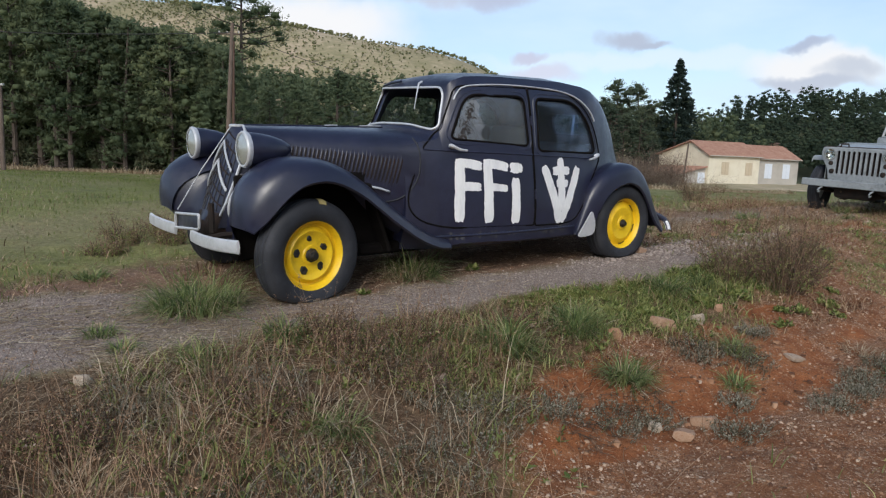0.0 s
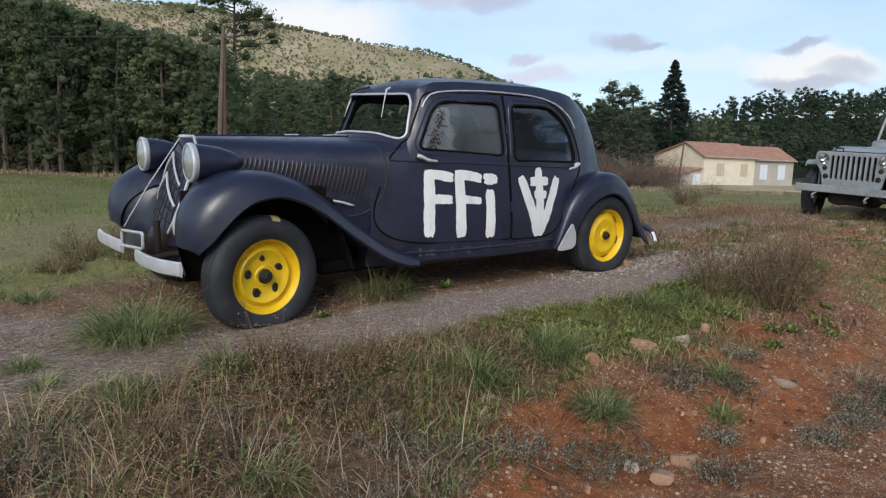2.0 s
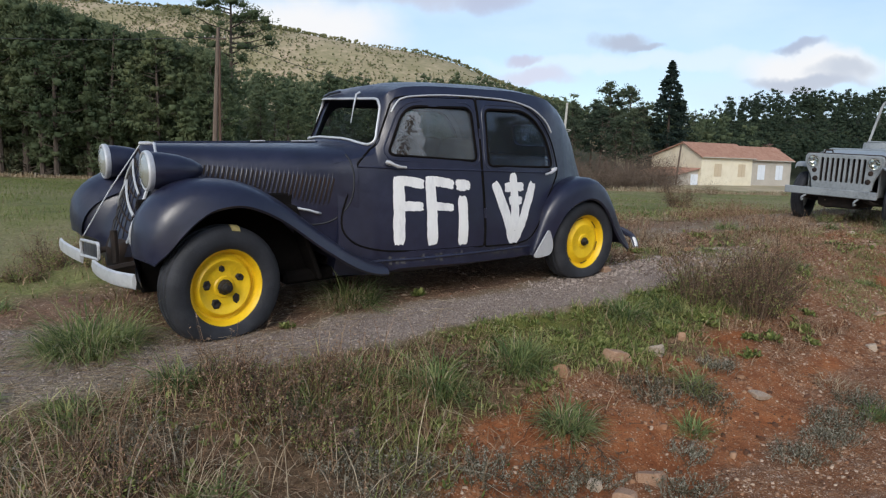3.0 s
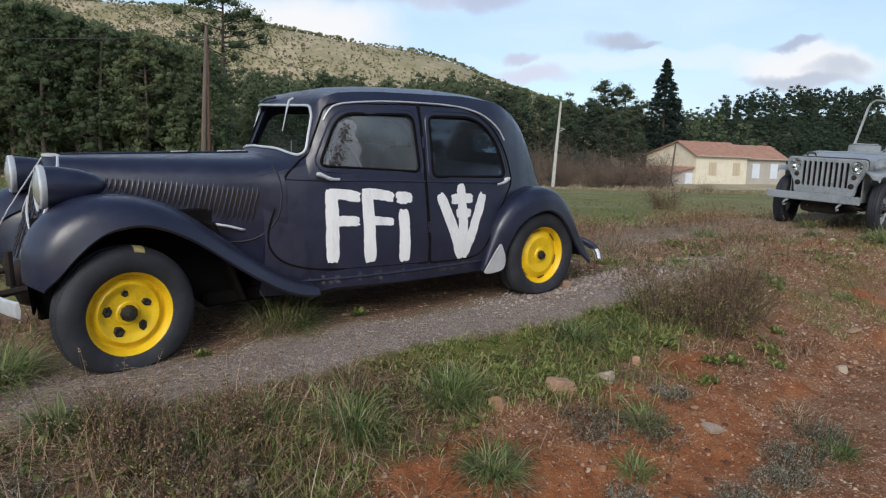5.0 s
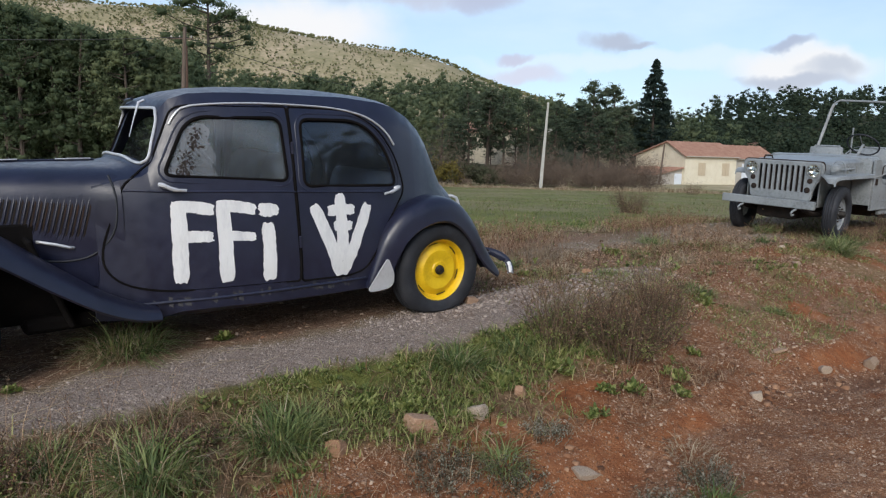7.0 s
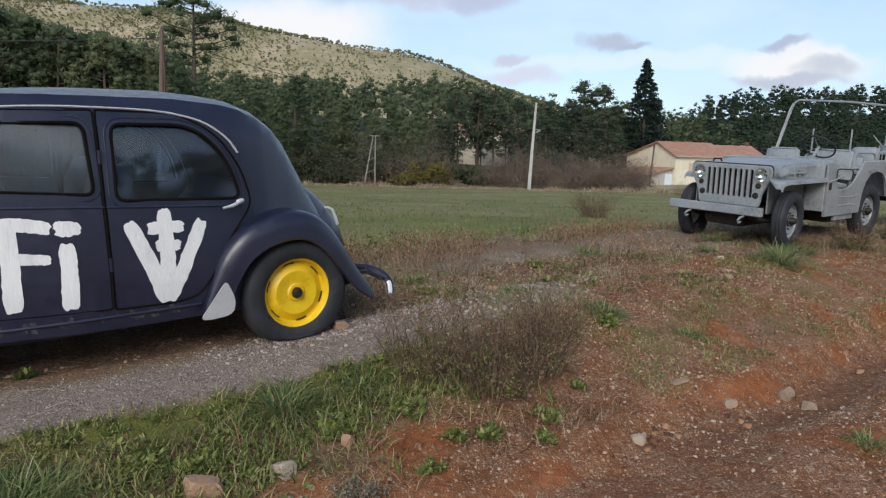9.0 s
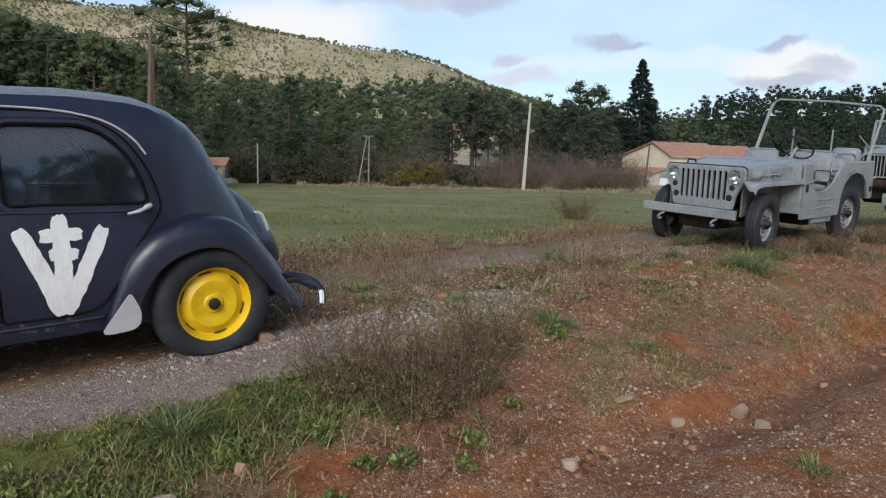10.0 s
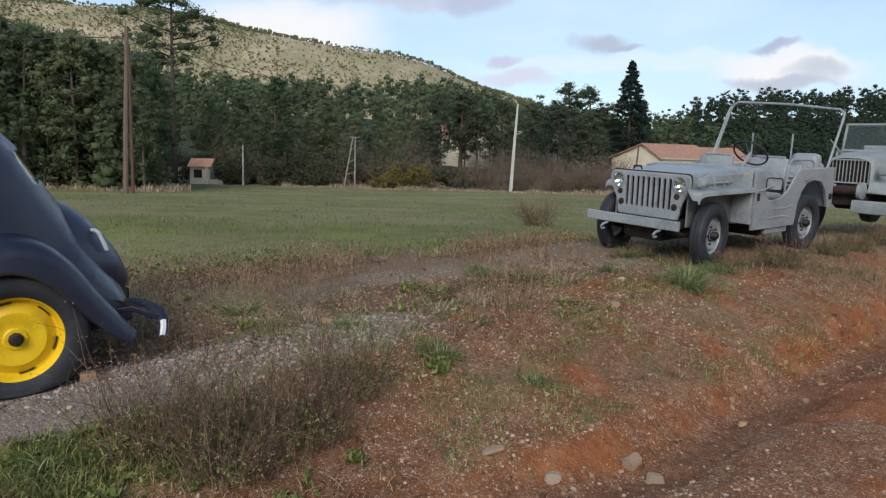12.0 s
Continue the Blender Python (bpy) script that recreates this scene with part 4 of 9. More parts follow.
    for sgn in (1, -1):
        for k in range(31):
            t = k / 30
            xt, zt = 0.0 - 0.80 * t, 0.985 - 0.055 * t
            zb = 0.915 - 0.235 * min(1, t * 1.08)
            pts = []
            for j in range(5):
                z = zt + (zb - zt) * j / 4
                p = bonnet_y(xt + 0.26 * (zt - z), z, 0.004 if 0 < j < 4 else -0.004)
                pts.append((p.x, sgn * p.y, p.z))
            part("louvre", tube(pts, [0.002, 0.0035, 0.004, 0.0035, 0.002], 6, flat=1.0), PAINT, car)
            part("louvre_slot", tube([(a - 0.0125, b - sgn * 0.003, c) for a, b, c in pts], 0.0062, 5), UNDER, car, "dark louvre slot")
        seam = [bonnet_y(x, z, 0.001) for x, z in spline([(-0.9, 1.03), (-0.915, 0.9), (-0.9, 0.76), (-0.84, 0.66), (-0.75, 0.605), (-0.6, 0.60), (-0.4, 0.66)], 24)]
        part("bonnet_seam", tube([(p.x, sgn * p.y, p.z) for p in seam], 0.006, 5), RUBBER, car)
        grip = [bonnet_y(x, z, o) for x, z, o in ((-0.55, 0.705, 0.0), (-0.56, 0.705, 0.02), (-0.63, 0.69, 0.028), (-0.69, 0.67, 0.02), (-0.71, 0.665, 0.0))]
        part("bonnet_handle", tube([(p.x, sgn * p.y, p.z) for p in grip], 0.008, 6), SILVER, car, "silver-painted bonnet catch")

    # ---- grille ----
    gr = []
    for i in range(15):
        z = 1.085 - 0.60 * i / 14
        w = float(np.interp(z, [0.48, 0.6, 0.8, 0.95, 1.03, 1.085], [0.13, 0.185, 0.215, 0.205, 0.165, 0.055]))
        x0 = 0.165 + 0.36 * (1.088 - z)
        gr.append([(x0 - 0.01 + 0.065 * (1 - (y / w) ** 2), y, z) for y in np.linspace(-w, w, 13)])
    gv, gf = loft(gr, False)
    part("grille", (gv, gf), PAINT, car, "black grille shell")
    gtree = BVHTree.FromPolygons([Vector(v) for v in gv], gf)

    def gx(y, z, off):
        hit = gtree.ray_cast(Vector((2, y, z)), Vector((-1, 0, 0)))
        return (hit[0].x if hit[0] is not None else 0.2) + off
    rim = [gr[i][0] for i in range(14, -1, -1)] + gr[0][1:-1] + [gr[i][-1] for i in range(15)]
    part("grille_surround", tube([(p[0] + 0.006, p[1], p[2]) for p in rim], 0.0095, 6), SILVER, car, "white-painted grille surround")
    for top in (0.985, 0.865):
        pts = [(gx(y, top - 1.05 * abs(y), 0.012), y, top - 1.05 * abs(y)) for y in np.linspace(-0.175, 0.175, 25)]
        part("chevron", tube(pts, 0.0115, 6, flat=0.6), SILVER, car, "white-painted chevron")
    for k in range(7):
        z = 0.56 + 0.065 * k
        pts = [(gx(y, z + 0.1 - 0.5 * abs(y), 0.004), y, z + 0.1 - 0.5 * abs(y)) for y in np.linspace(-0.15, 0.15, 17)]
        part("grille_slat", tube(pts, 0.0045, 5), UNDER, car)
    for k in range(9):
        y = -0.16 + 0.04 * k
        pts = [(gx(y, z, 0.002), y, z) for z in np.linspace(0.55, 1.0 - abs(y) * 0.3, 8)]
        part("grille_bar", tube(pts, 0.005, 5), RUBBER, car)
    part("crank_rod", tube([(0.235, 0.02, 1.075), (0.40, -0.07, 0.80), (0.535, -0.165, 0.535)], 0.0038, 6), SILVER, car, "thin pale rod before the grille")

    # ---- wings ----
    front = [
        ((0.48, 0.53), (0.41, 0.50), (0.45, 0.50), 0.58, 0.72, 0.43), ((0.482, 0.61), (0.385, 0.53), (0.45, 0.56), 0.585, 0.745, 0.415), ((0.468, 0.705), (0.345, 0.565), (0.435, 0.63), 0.59, 0.765, 0.395),
        ((0.415, 0.79), (0.30, 0.615), (0.39, 0.70), 0.595, 0.78, 0.37), ((0.335, 0.852), (0.24, 0.67), (0.32, 0.75), 0.60, 0.79, 0.34), ((0.22, 0.90), (0.155, 0.73), (0.22, 0.79), 0.60, 0.795, 0.31),
        ((0.07, 0.92), (0.05, 0.775), (0.06, 0.80), 0.60, 0.795, 0.29), ((-0.13, 0.897), (-0.11, 0.782), (-0.14, 0.77), 0.60, 0.79, 0.32), ((-0.33, 0.805), (-0.31, 0.695), (-0.36, 0.67), 0.60, 0.78, 0.37),
        ((-0.58, 0.615), (-0.56, 0.515), (-0.60, 0.49), 0.605, 0.765, 0.41), ((-0.79, 0.458), (-0.775, 0.375), (-0.80, 0.37), 0.615, 0.75, 0.45), ((-0.95, 0.372), (-0.94, 0.305), (-0.95, 0.31), 0.625, 0.735, 0.50), ((-1.06, 0.335), (-1.06, 0.285), (-1.06, 0.29), 0.63, 0.715, 0.54)]
    rear = [
        ((-2.335, 0.29), (-2.36, 0.26), (-2.33, 0.28), 0.70, 0.715, 0.62), ((-2.39, 0.45), (-2.47, 0.35), (-2.40, 0.46), 0.705, 0.745, 0.60), ((-2.46, 0.615), (-2.53, 0.47), (-2.48, 0.63), 0.705, 0.765, 0.57),
        ((-2.57, 0.74), (-2.60, 0.575), (-2.60, 0.75), 0.70, 0.775, 0.54), ((-2.69, 0.80), (-2.71, 0.65), (-2.72, 0.81), 0.695, 0.78, 0.50), ((-2.83, 0.835), (-2.85, 0.685), (-2.86, 0.835), 0.69, 0.78, 0.46),
        ((-2.96, 0.83), (-2.96, 0.67), (-2.98, 0.825), 0.685, 0.775, 0.42), ((-3.08, 0.78), (-3.06, 0.61), (-3.10, 0.77), 0.68, 0.77, 0.40), ((-3.20, 0.66), (-3.15, 0.51), (-3.22, 0.64), 0.675, 0.765, 0.40),
        ((-3.31, 0.49), (-3.24, 0.39), (-3.34, 0.47), 0.67, 0.755, 0.42), ((-3.40, 0.365), (-3.33, 0.30), (-3.42, 0.35), 0.665, 0.745, 0.44), ((-3.475, 0.265), (-3.44, 0.225), (-3.49, 0.25), 0.66, 0.73, 0.48)]

    def wing(stations, bulge):
        cs = spline([(*c, *l, *i, a, b, e) for c, l, i, a, b, e in stations], 40)
        rows = []
        for v in cs:
            cx, cz, lx, lz, ix, iz, yc, yl, yi = v
            keys = [(ix, yi, iz), (0.5 * (ix + cx), 0.5 * (yi + yc) - 0.03, iz + 0.8 * (cz - iz)), (cx, yc, cz), (cx + 0.42 * (lx - cx), yc + 0.72 * (yl - yc), cz + 0.3 * (lz - cz)), (lx, yl, lz)]
            o = spline(keys, 16)
            rows.append([tuple(p) for p in o] + [(p[0], p[1] - 0.014, p[2] - 0.014) for p in o[::-1]])
        return solid(loft(rows))
    for st in (front, rear):
        w = wing(st, 0)
        if st is front:
            w = ([(x - 0.055 * float(smooth(0.0, 0.45, x)), y, z) for x, y, z in w[0]], w[1])
        part("wing", w, PAINT, car, "matt black front wing" if st is front else "matt black rear wing")
        far = mirrored(w)
        if st is front:
            far = ([(x + 0.11 * min(1.0, max(0.0, (x + 0.2) / 0.6)), y, z) for x, y, z in far[0]], far[1])
        part("wing", far, PAINT, car, "matt black front wing" if st is front else "matt black rear wing")
    for sgn in (1, -1):
        rows = []
        for c, l, i, a, b, e in front[:8]:
            z = min(i[1], 0.86)
            w = float(np.interp(z, [0.48, 0.6, 0.8, 0.95], [0.13, 0.185, 0.215, 0.205])) - 0.012
            g = Vector((0.15 + 0.36 * (1.088 - z), sgn * w, z))
            p = Vector((i[0] + (-0.05 if sgn > 0 else 0.055 * min(1.0, max(0.0, (i[0] + 0.2) / 0.6))), sgn * (e + 0.012), i[1]))
            rows.append([tuple(p.lerp(g, t) + Vector((-0.05 * math.sin(math.pi * t), 0, -0.03 * math.sin(math.pi * t)))) for t in np.linspace(0, 1, 7)])
        low = [(0.40, sgn * 0.60, 0.36), (0.38, sgn * 0.5, 0.34), (0.36, sgn * 0.38, 0.33), (0.35, sgn * 0.3, 0.33), (0.34, sgn * 0.22, 0.33), (0.33, sgn * 0.16, 0.33), (0.33, sgn * 0.10, 0.33)]
        part("front_apron", loft([low] + rows, False), PAINT, car, "black sheet between wing and grille")
    for sgn in (1,):
        edge = [(0.44, 0.44, 0.54), (0.445, 0.45, 0.61), (0.428, 0.465, 0.675), (0.385, 0.48, 0.745), (0.32, 0.50, 0.805)]
        part("wing_stripe", tube([(p[0] - 0.04, sgn * p[1], p[2] + 0.012) for p in spline(edge, 16)], [0.007] + [0.013] * 14 + [0.005], 6, flat=1.0), SILVER, car, "white-painted wing edge")
    for sgn in (1, -1):
        pts = rounded([(-2.30, 0.27), (-2.36, 0.262), (-2.49, 0.275), (-2.505, 0.36), (-2.455, 0.475)], [0.03, 0.03, 0.05, 0.04, 0.03])
        flap = plate(pts, 0.012, "y", 0.748)
        part("stone_guard", ([(x, sgn * (y + 0.0), z) for x, y, z in flap[0]], flap[1]), SILVER, car, "white-painted stone guard")

    # ---- wheels ----
    prof = [(0.205, -0.055), (0.222, -0.076), (0.262, -0.088), (0.305, -0.084), (0.33, -0.068), (0.338, -0.05), (0.331, -0.044), (0.331, -0.036), (0.341, -0.031), (0.342, -0.012), (0.333, -0.007), (0.333, 0.007), (0.342, 0.012), (0.341, 0.031), (0.331, 0.036), (0.331, 0.044), (0.338, 0.05), (0.33, 0.068), (0.305, 0.084), (0.262, 0.088), (0.222, 0.076), (0.205, 0.055)]
    disc_f = [(0.0, 0.035), (0.055, 0.035), (0.062, 0.028), (0.10, 0.026), (0.128, 0.03), (0.142, 0.042), (0.152, 0.044), (0.162, 0.034), (0.176, 0.018), (0.19, 0.02), (0.2, 0.05), (0.212, 0.066), (0.222, 0.068), (0.225, 0.062), (0.218, 0.04), (0.2, 0.0)]
    disc_r = [(0.0, 0.052), (0.05, 0.052), (0.058, 0.044), (0.085, 0.042), (0.11, 0.05), (0.135, 0.05), (0.155, 0.036), (0.18, 0.02), (0.192, 0.022), (0.2, 0.05), (0.212, 0.066), (0.222, 0.068), (0.225, 0.062), (0.218, 0.04), (0.2, 0.0)]

    def wheel(x, y, steer, disc, ground):
        w = new("wheel")
        w.parent = car
        w.matrix_local = pose(x, y, 0.33, 0, 0, steer if y > 0 else steer + 180)
        tv, tf = lathe(prof, 56, True)
        out = []
        for px, py, pz in tv:
            low = ground - 0.33
            if pz < low + 0.05:
                sink = max(0.0, low + 0.05 - pz)
                py *= 1 + 2.2 * sink
                pz = max(low, low + 0.05 - sink * 0.55) if pz > low - 0.06 else low
            out.append((px, py, max(pz, low)))
        tyre = part("tyre", (out, tf), RUBBER, w, "cracked black tyre gone soft", angle=50)
        rim = part("rim", lathe(disc, 48), YELLOW, w, "yellow-painted steel wheel")
        part("hub", lathe([(0.0, 0.088), (0.019, 0.086), (0.025, 0.07), (0.032, 0.067), (0.036, 0.05), (0.042, 0.046), (0.046, 0.028)], 9), GREASE, rim, "greasy black hub nut")
        if disc is disc_f:
            for k in range(5):
                a = radians(72 * k + 12)
                hole = lathe([(0.0, 0.001), (0.016, 0.007), (0.023, 0.004), (0.028, -0.004)], 6)
                hole = ([(x * (1 + 0.3 * math.sin(5 * k + 9 * z)), y, z * (1 + 0.25 * math.cos(3 * k + 70 * x))) for x, y, z in hole[0]], hole[1])
                part("bolt_hole", moved(hole, pose(0.104 * math.cos(a), 0.0275, 0.104 * math.sin(a), 0, 30 * k, 0)), GREASE, rim, "rusty bolt hole")
        else:
            for k in range(6):
                a = radians(60 * k + 18)
                slot = [(0.183 * math.cos(a + b), 0.0255, 0.183 * math.sin(a + b)) for b in np.linspace(-0.2, 0.2, 6)]
                part("slot", tube(slot, 0.004, 5), GREASE, rim, "rusty slot in the wheel")
        if disc is disc_f and y > 0:
            smear = []
            for a in np.linspace(1.62, 1.86, 7):
                smear.append([(r * math.cos(a), yy, r * math.sin(a)) for r, yy in ((0.3465, 0.035), (0.3425, 0.056), (0.3335, 0.0715), (0.317, 0.083))])
            smear[0], smear[-1] = smear[0][1:3] * 2, smear[-1][1:3] * 2
            part("paint_smear", loft(smear[1:-1], False), YELLOW_OLD, tyre, "old yellow paint smear on the tyre")
        return w
    wheel(0.0, 0.655, 9, disc_f, 0.045)
    wheel(0.0, -0.655, 9, disc_f, 0.045)
    wheel(-2.91, 0.645, 0, disc_r, 0.03)
    wheel(-2.91, -0.645, 0, disc_r, 0.03)

    # ---- headlamps ----
    for sgn in (1, -1):
        lamp = new("headlamp")
        lamp.parent = car
        lamp.matrix_local = pose(0.305 if sgn > 0 else 0.345, 0.437 * sgn if sgn > 0 else -0.415, 0.955, 0, 0, -90)
        part("lamp_shell", lathe([(0.004, -0.30), (0.03, -0.285), (0.058, -0.24), (0.082, -0.17), (0.097, -0.09), (0.102, -0.03), (0.102, 0.0)], 28), PAINT, lamp)
        part("lamp_ring", lathe([(0.104, -0.02), (0.109, -0.012), (0.109, 0.006), (0.102, 0.014), (0.093, 0.012)], 28), SILVER, lamp, "silver-painted lamp rim")
        part("lamp_lens", lathe([(0.0, 0.034), (0.04, 0.03), (0.075, 0.02), (0.096, 0.008)], 28), LENS, lamp, "clouded lamp glass")
        part("lamp_bracket", tube([(0, -0.12, -0.08), (0, -0.11, -0.14), (0.02, -0.10, -0.20)], [0.03, 0.022, 0.03], 8), PAINT, lamp)
        bar = spline([(0.13, sgn * 0.5, 0.86), (0.2, sgn * 0.3, 0.87), (0.24, sgn * 0.14, 0.86)], 8)
        part("lamp_bar", tube(bar, 0.012, 8), PAINT, car)

    # ---- bumpers ----
    def blade(path, h, th):
        rows = []
        for x, y, z in path:
            rows.append([(x, y, z - h / 2), (x + th, y, z - h / 2 + 0.008), (x + th * 1.4, y, z), (x + th, y, z + h / 2 - 0.008), (x, y, z + h / 2), (x - 0.006, y, z)])
        return solid(loft(rows))
    half = [(0.54, 0.15, 0.41), (0.54, 0.28, 0.408), (0.53, 0.42, 0.41), (0.51, 0.58, 0.418), (0.465, 0.755, 0.43)]
    bent = [(0.55, -0.15, 0.41), (0.565, -0.28, 0.408), (0.58, -0.42, 0.41), (0.59, -0.52, 0.414), (0.592, -0.61, 0.42)]
    for sgn in (1, -1):
        part("bumper_blade", blade([tuple(p) for p in spline(half if sgn > 0 else bent, 16)], 0.08, 0.012), SILVER, car, "silver-painted front bumper blade")
        part("bumper_iron", tube([(0.52, sgn * 0.30, 0.41), (0.4, sgn * 0.28, 0.42), (0.2, sgn * 0.26, 0.42)], 0.02, 6), UNDER, car)
        if sgn < 0:
            tip = [(-3.62, -0.10, 0.30), (-3.64, -0.30, 0.295), (-3.64, -0.5, 0.285), (-3.63, -0.62, 0.278), (-3.60, -0.70, 0.27)]
            part("rear_bumper_blade", blade([tuple(p) for p in spline(tip, 14)], 0.075, -0.012), PAINT, car, "black rear bumper blade")
        else:
            # torn end, curled up and over
            curl = [((-3.40, 0.28, 0.345), (0, 0, 0.05)), ((-3.53, 0.40, 0.365), (-0.02, 0, 0.045)), ((-3.60, 0.51, 0.355), (-0.04, 0, 0.03)), ((-3.63, 0.595, 0.318), (-0.05, 0.01, 0.012)), ((-3.625, 0.65, 0.27), (-0.045, 0.02, 0)), ((-3.605, 0.685, 0.222), (-0.04, 0.02, 0))]
            line = spline([c for c, w in curl], 18)
            wide = spline([w for c, w in curl], 18)

            def strip(lo, hi, th):
                rows = []
                for k in range(lo, hi):
                    c, w = Vector(line[k]), Vector(wide[k])
                    t = (Vector(line[min(k + 1, 17)]) - Vector(line[max(k - 1, 0)])).normalized()
                    n = t.cross(w).normalized() * th
                    rows.append([tuple(c - w / 2 - n), tuple(c + n * 1.5), tuple(c + w / 2 - n), tuple(c + w / 2 - n * 2.2), tuple(c - n * 0.2), tuple(c - w / 2 - n * 2.2)])
                return solid(loft(rows))
            part("rear_bumper_blade", strip(0, 18, 0.004), PAINT, car, "torn black rear bumper end curled over")
            part("bumper_tip", strip(14, 18, 0.007), WHITE_PAINT, car, "white-painted bumper tip")
            part("torn_edge", tube([(-3.42, 0.45, 0.40), (-3.5, 0.52, 0.375), (-3.56, 0.57, 0.33), (-3.58, 0.60, 0.30)], [0.006, 0.014, 0.012, 0.005], 6, flat=0.4), UNDER, car, "ragged rusty metal edge")
        part("bumper_stay", tube([(-3.3, sgn * 0.55, 0.36), (-3.48, sgn * 0.58, 0.37), (-3.62, sgn * 0.6, 0.30)], 0.016, 6, flat=0.5), PAINT, car)
    plate_m = pose(0.535, 0.07, 0.49, 5, -4, 0)
    part("number_plate", moved(rbox(0.012, 0.44, 0.095, 0.02), plate_m), PAINT, car, "blank black number plate")
    ring = [(0.548 - 0.03 * y, y, z) for y, z in rounded([(-0.16, 0.42), (-0.15, 0.515), (0.30, 0.56), (0.29, 0.47)], 0.02)]
    part("plate_frame", tube(ring, 0.009, 6, closed=True), SILVER, car, "white-painted plate frame")
    part("starting_handle_tube", tube([(0.45, 0.25, 0.44), (0.45, 0.25, 0.62)], 0.02, 8), UNDER, car)

    # ---- boot, underside, cabin ----
    rows = []
    for z, xc, w in ((0.36, -3.50, 0.20), (0.41, -3.60, 0.28), (0.54, -3.57, 0.36), (0.68, -3.50, 0.37), (0.83, -3.385, 0.34), (0.92, -3.28, 0.26), (0.97, -3.18, 0.15)):
        rows.append([(xc + 0.34 * abs(math.sin(b)) ** 3, w * math.sin(b), z) for b in np.linspace(-math.pi / 2, math.pi / 2, 19)])
    cols = [spline([r[j] for r in rows], 18) for j in range(19)]
    part("boot_lid", loft([[c[i] for c in cols] for i in range(18)], False), PAINT, car, "rounded boot lid")
    part("boot_handle", tube([(-3.36, 0.17, 0.765), (-3.40, 0.20, 0.77), (-3.41, 0.245, 0.76), (-3.43, 0.255, 0.70), (-3.445, 0.255, 0.655)], 0.012, 6), SILVER, car, "white-painted boot handle")
    part("floor_pan", rbox(2.6, 0.95, 0.08, 0.02, 1, pose(-1.75, 0, 0.275)), PITCH, car, "near-black underside with its shade in the colour")
    part("engine", rbox(1.1, 0.44, 0.55, 0.05, 1, pose(-0.32, 0, 0.62)), UNDER, car)
    part("front_axle", tube([(0, -0.6, 0.33), (0, 0.6, 0.33)], 0.05, 8), UNDER, car)
    part("rear_axle", tube([(-2.91, -0.6, 0.33), (-2.91, 0.6, 0.33)], 0.04, 8), UNDER, car)
    part("bulkhead", rbox(0.04, 0.78, 0.5, 0.01, 1, pose(-0.80, 0, 0.52)), UNDER, car)
    part("gearbox", rbox(0.42, 0.36, 0.28, 0.08, 2, pose(0.22, 0, 0.42)), UNDER, car)
    # near-black panels: the shade inside the wheel arches is in their colour
    part("inner_arch", rbox(0.03, 1.1, 0.5, 0.01, 1, pose(-0.58, 0, 0.5, 0, 20, 0)), PITCH, car)
    for sgn in (1, -1):
        part("wheel_well", rbox(1.0, 0.02, 0.52, 0.01, 1, pose(-0.14, sgn * 0.40, 0.54)), PITCH, car)
    for y in (0.28, -0.28):
        back_rest = rbox(0.16, 0.5, 0.62, 0.07, 3, pose(-1.93, y, 0.82, 0, -14, 0))
        part("front_seat", join(back_rest, rbox(0.5, 0.5, 0.2, 0.07, 3, pose(-1.68, y, 0.50))), SEAT, car, "grey cloth front seat")
    part("rear_seat", join(rbox(0.16, 0.86, 0.5, 0.07, 3, pose(-2.70, 0, 0.74, 0, -14, 0)), rbox(0.45, 0.95, 0.2, 0.07, 3, pose(-2.45, 0, 0.5))), SEAT, car, "dark cloth rear bench")
    ring = [(-1.47 + 0.07 * math.sin(a), 0.28 + 0.2 * math.cos(a), 1.0 + 0.19 * math.sin(a)) for a in np.linspace(0, 2 * math.pi, 25)[:-1]]
    sw = part("steering_wheel", tube(ring, 0.012, 6, closed=True), RUBBER, car, "thin black steering wheel")
    part("column", join(tube([(-1.47, 0.28, 1.0), (-1.1, 0.28, 0.75)], 0.018, 6), tube([ring[0], (-1.47, 0.28, 1.0), ring[12]], 0.008, 5)), RUBBER, sw)
    part("dashboard", rbox(0.14, 0.95, 0.2, 0.04, 2, pose(-1.18, 0, 0.96)), UNDER, car)

    # ---- painted letters ----
    level = [0]

    def stroke(parent_name, runs, label):
        pieces = []
        for pts, w0, w1 in runs:
            level[0] += 1
            line = spline(pts, 18)
            verts, faces = [], []
            m = 6
            for i, (x, z) in enumerate(line):
                a, b = line[max(i - 1, 0)], line[min(i + 1, len(line) - 1)]
                t = np.array(b) - np.array(a)
                t = t / np.linalg.norm(t)
                nrm = np.array((-t[1], t[0]))
                w = w0 + (w1 - w0) * i / (len(line) - 1)
                end = min(i, len(line) - 1 - i)
                w *= (0.72, 0.9, 1.0)[min(end, 2)]
                j0 = 1 + 0.16 * (random.random() - 0.5)
                j1 = 1 + 0.16 * (random.random() - 0.5)
                for k in range(m):
                    q = -w / 2 * j0 + (w / 2 * j1 + w / 2 * j0) * k / (m - 1)
                    jag = (0.006 * (random.random() - 0.5)) if end == 0 else 0
                    p = np.array((x - float(np.interp(x, [-2.1, -1.68, -1.15], [0.022, 0.018, 0.024])), z)) + nrm * q + t * jag * 2
                    s = side_y(p[0], p[1], 0.0022 + 0.0006 * (level[0] % 5))
                    verts.append((s.x, s.y, s.z))
            for i in range(len(line) - 1):
                for k in range(m - 1):
                    faces.append((i * m + k, i * m + k + 1, (i + 1) * m + k + 1, (i + 1) * m + k))
            pieces.append((verts, faces))
        part(parent_name, join(*pieces), WHITE_PAINT, car, label)
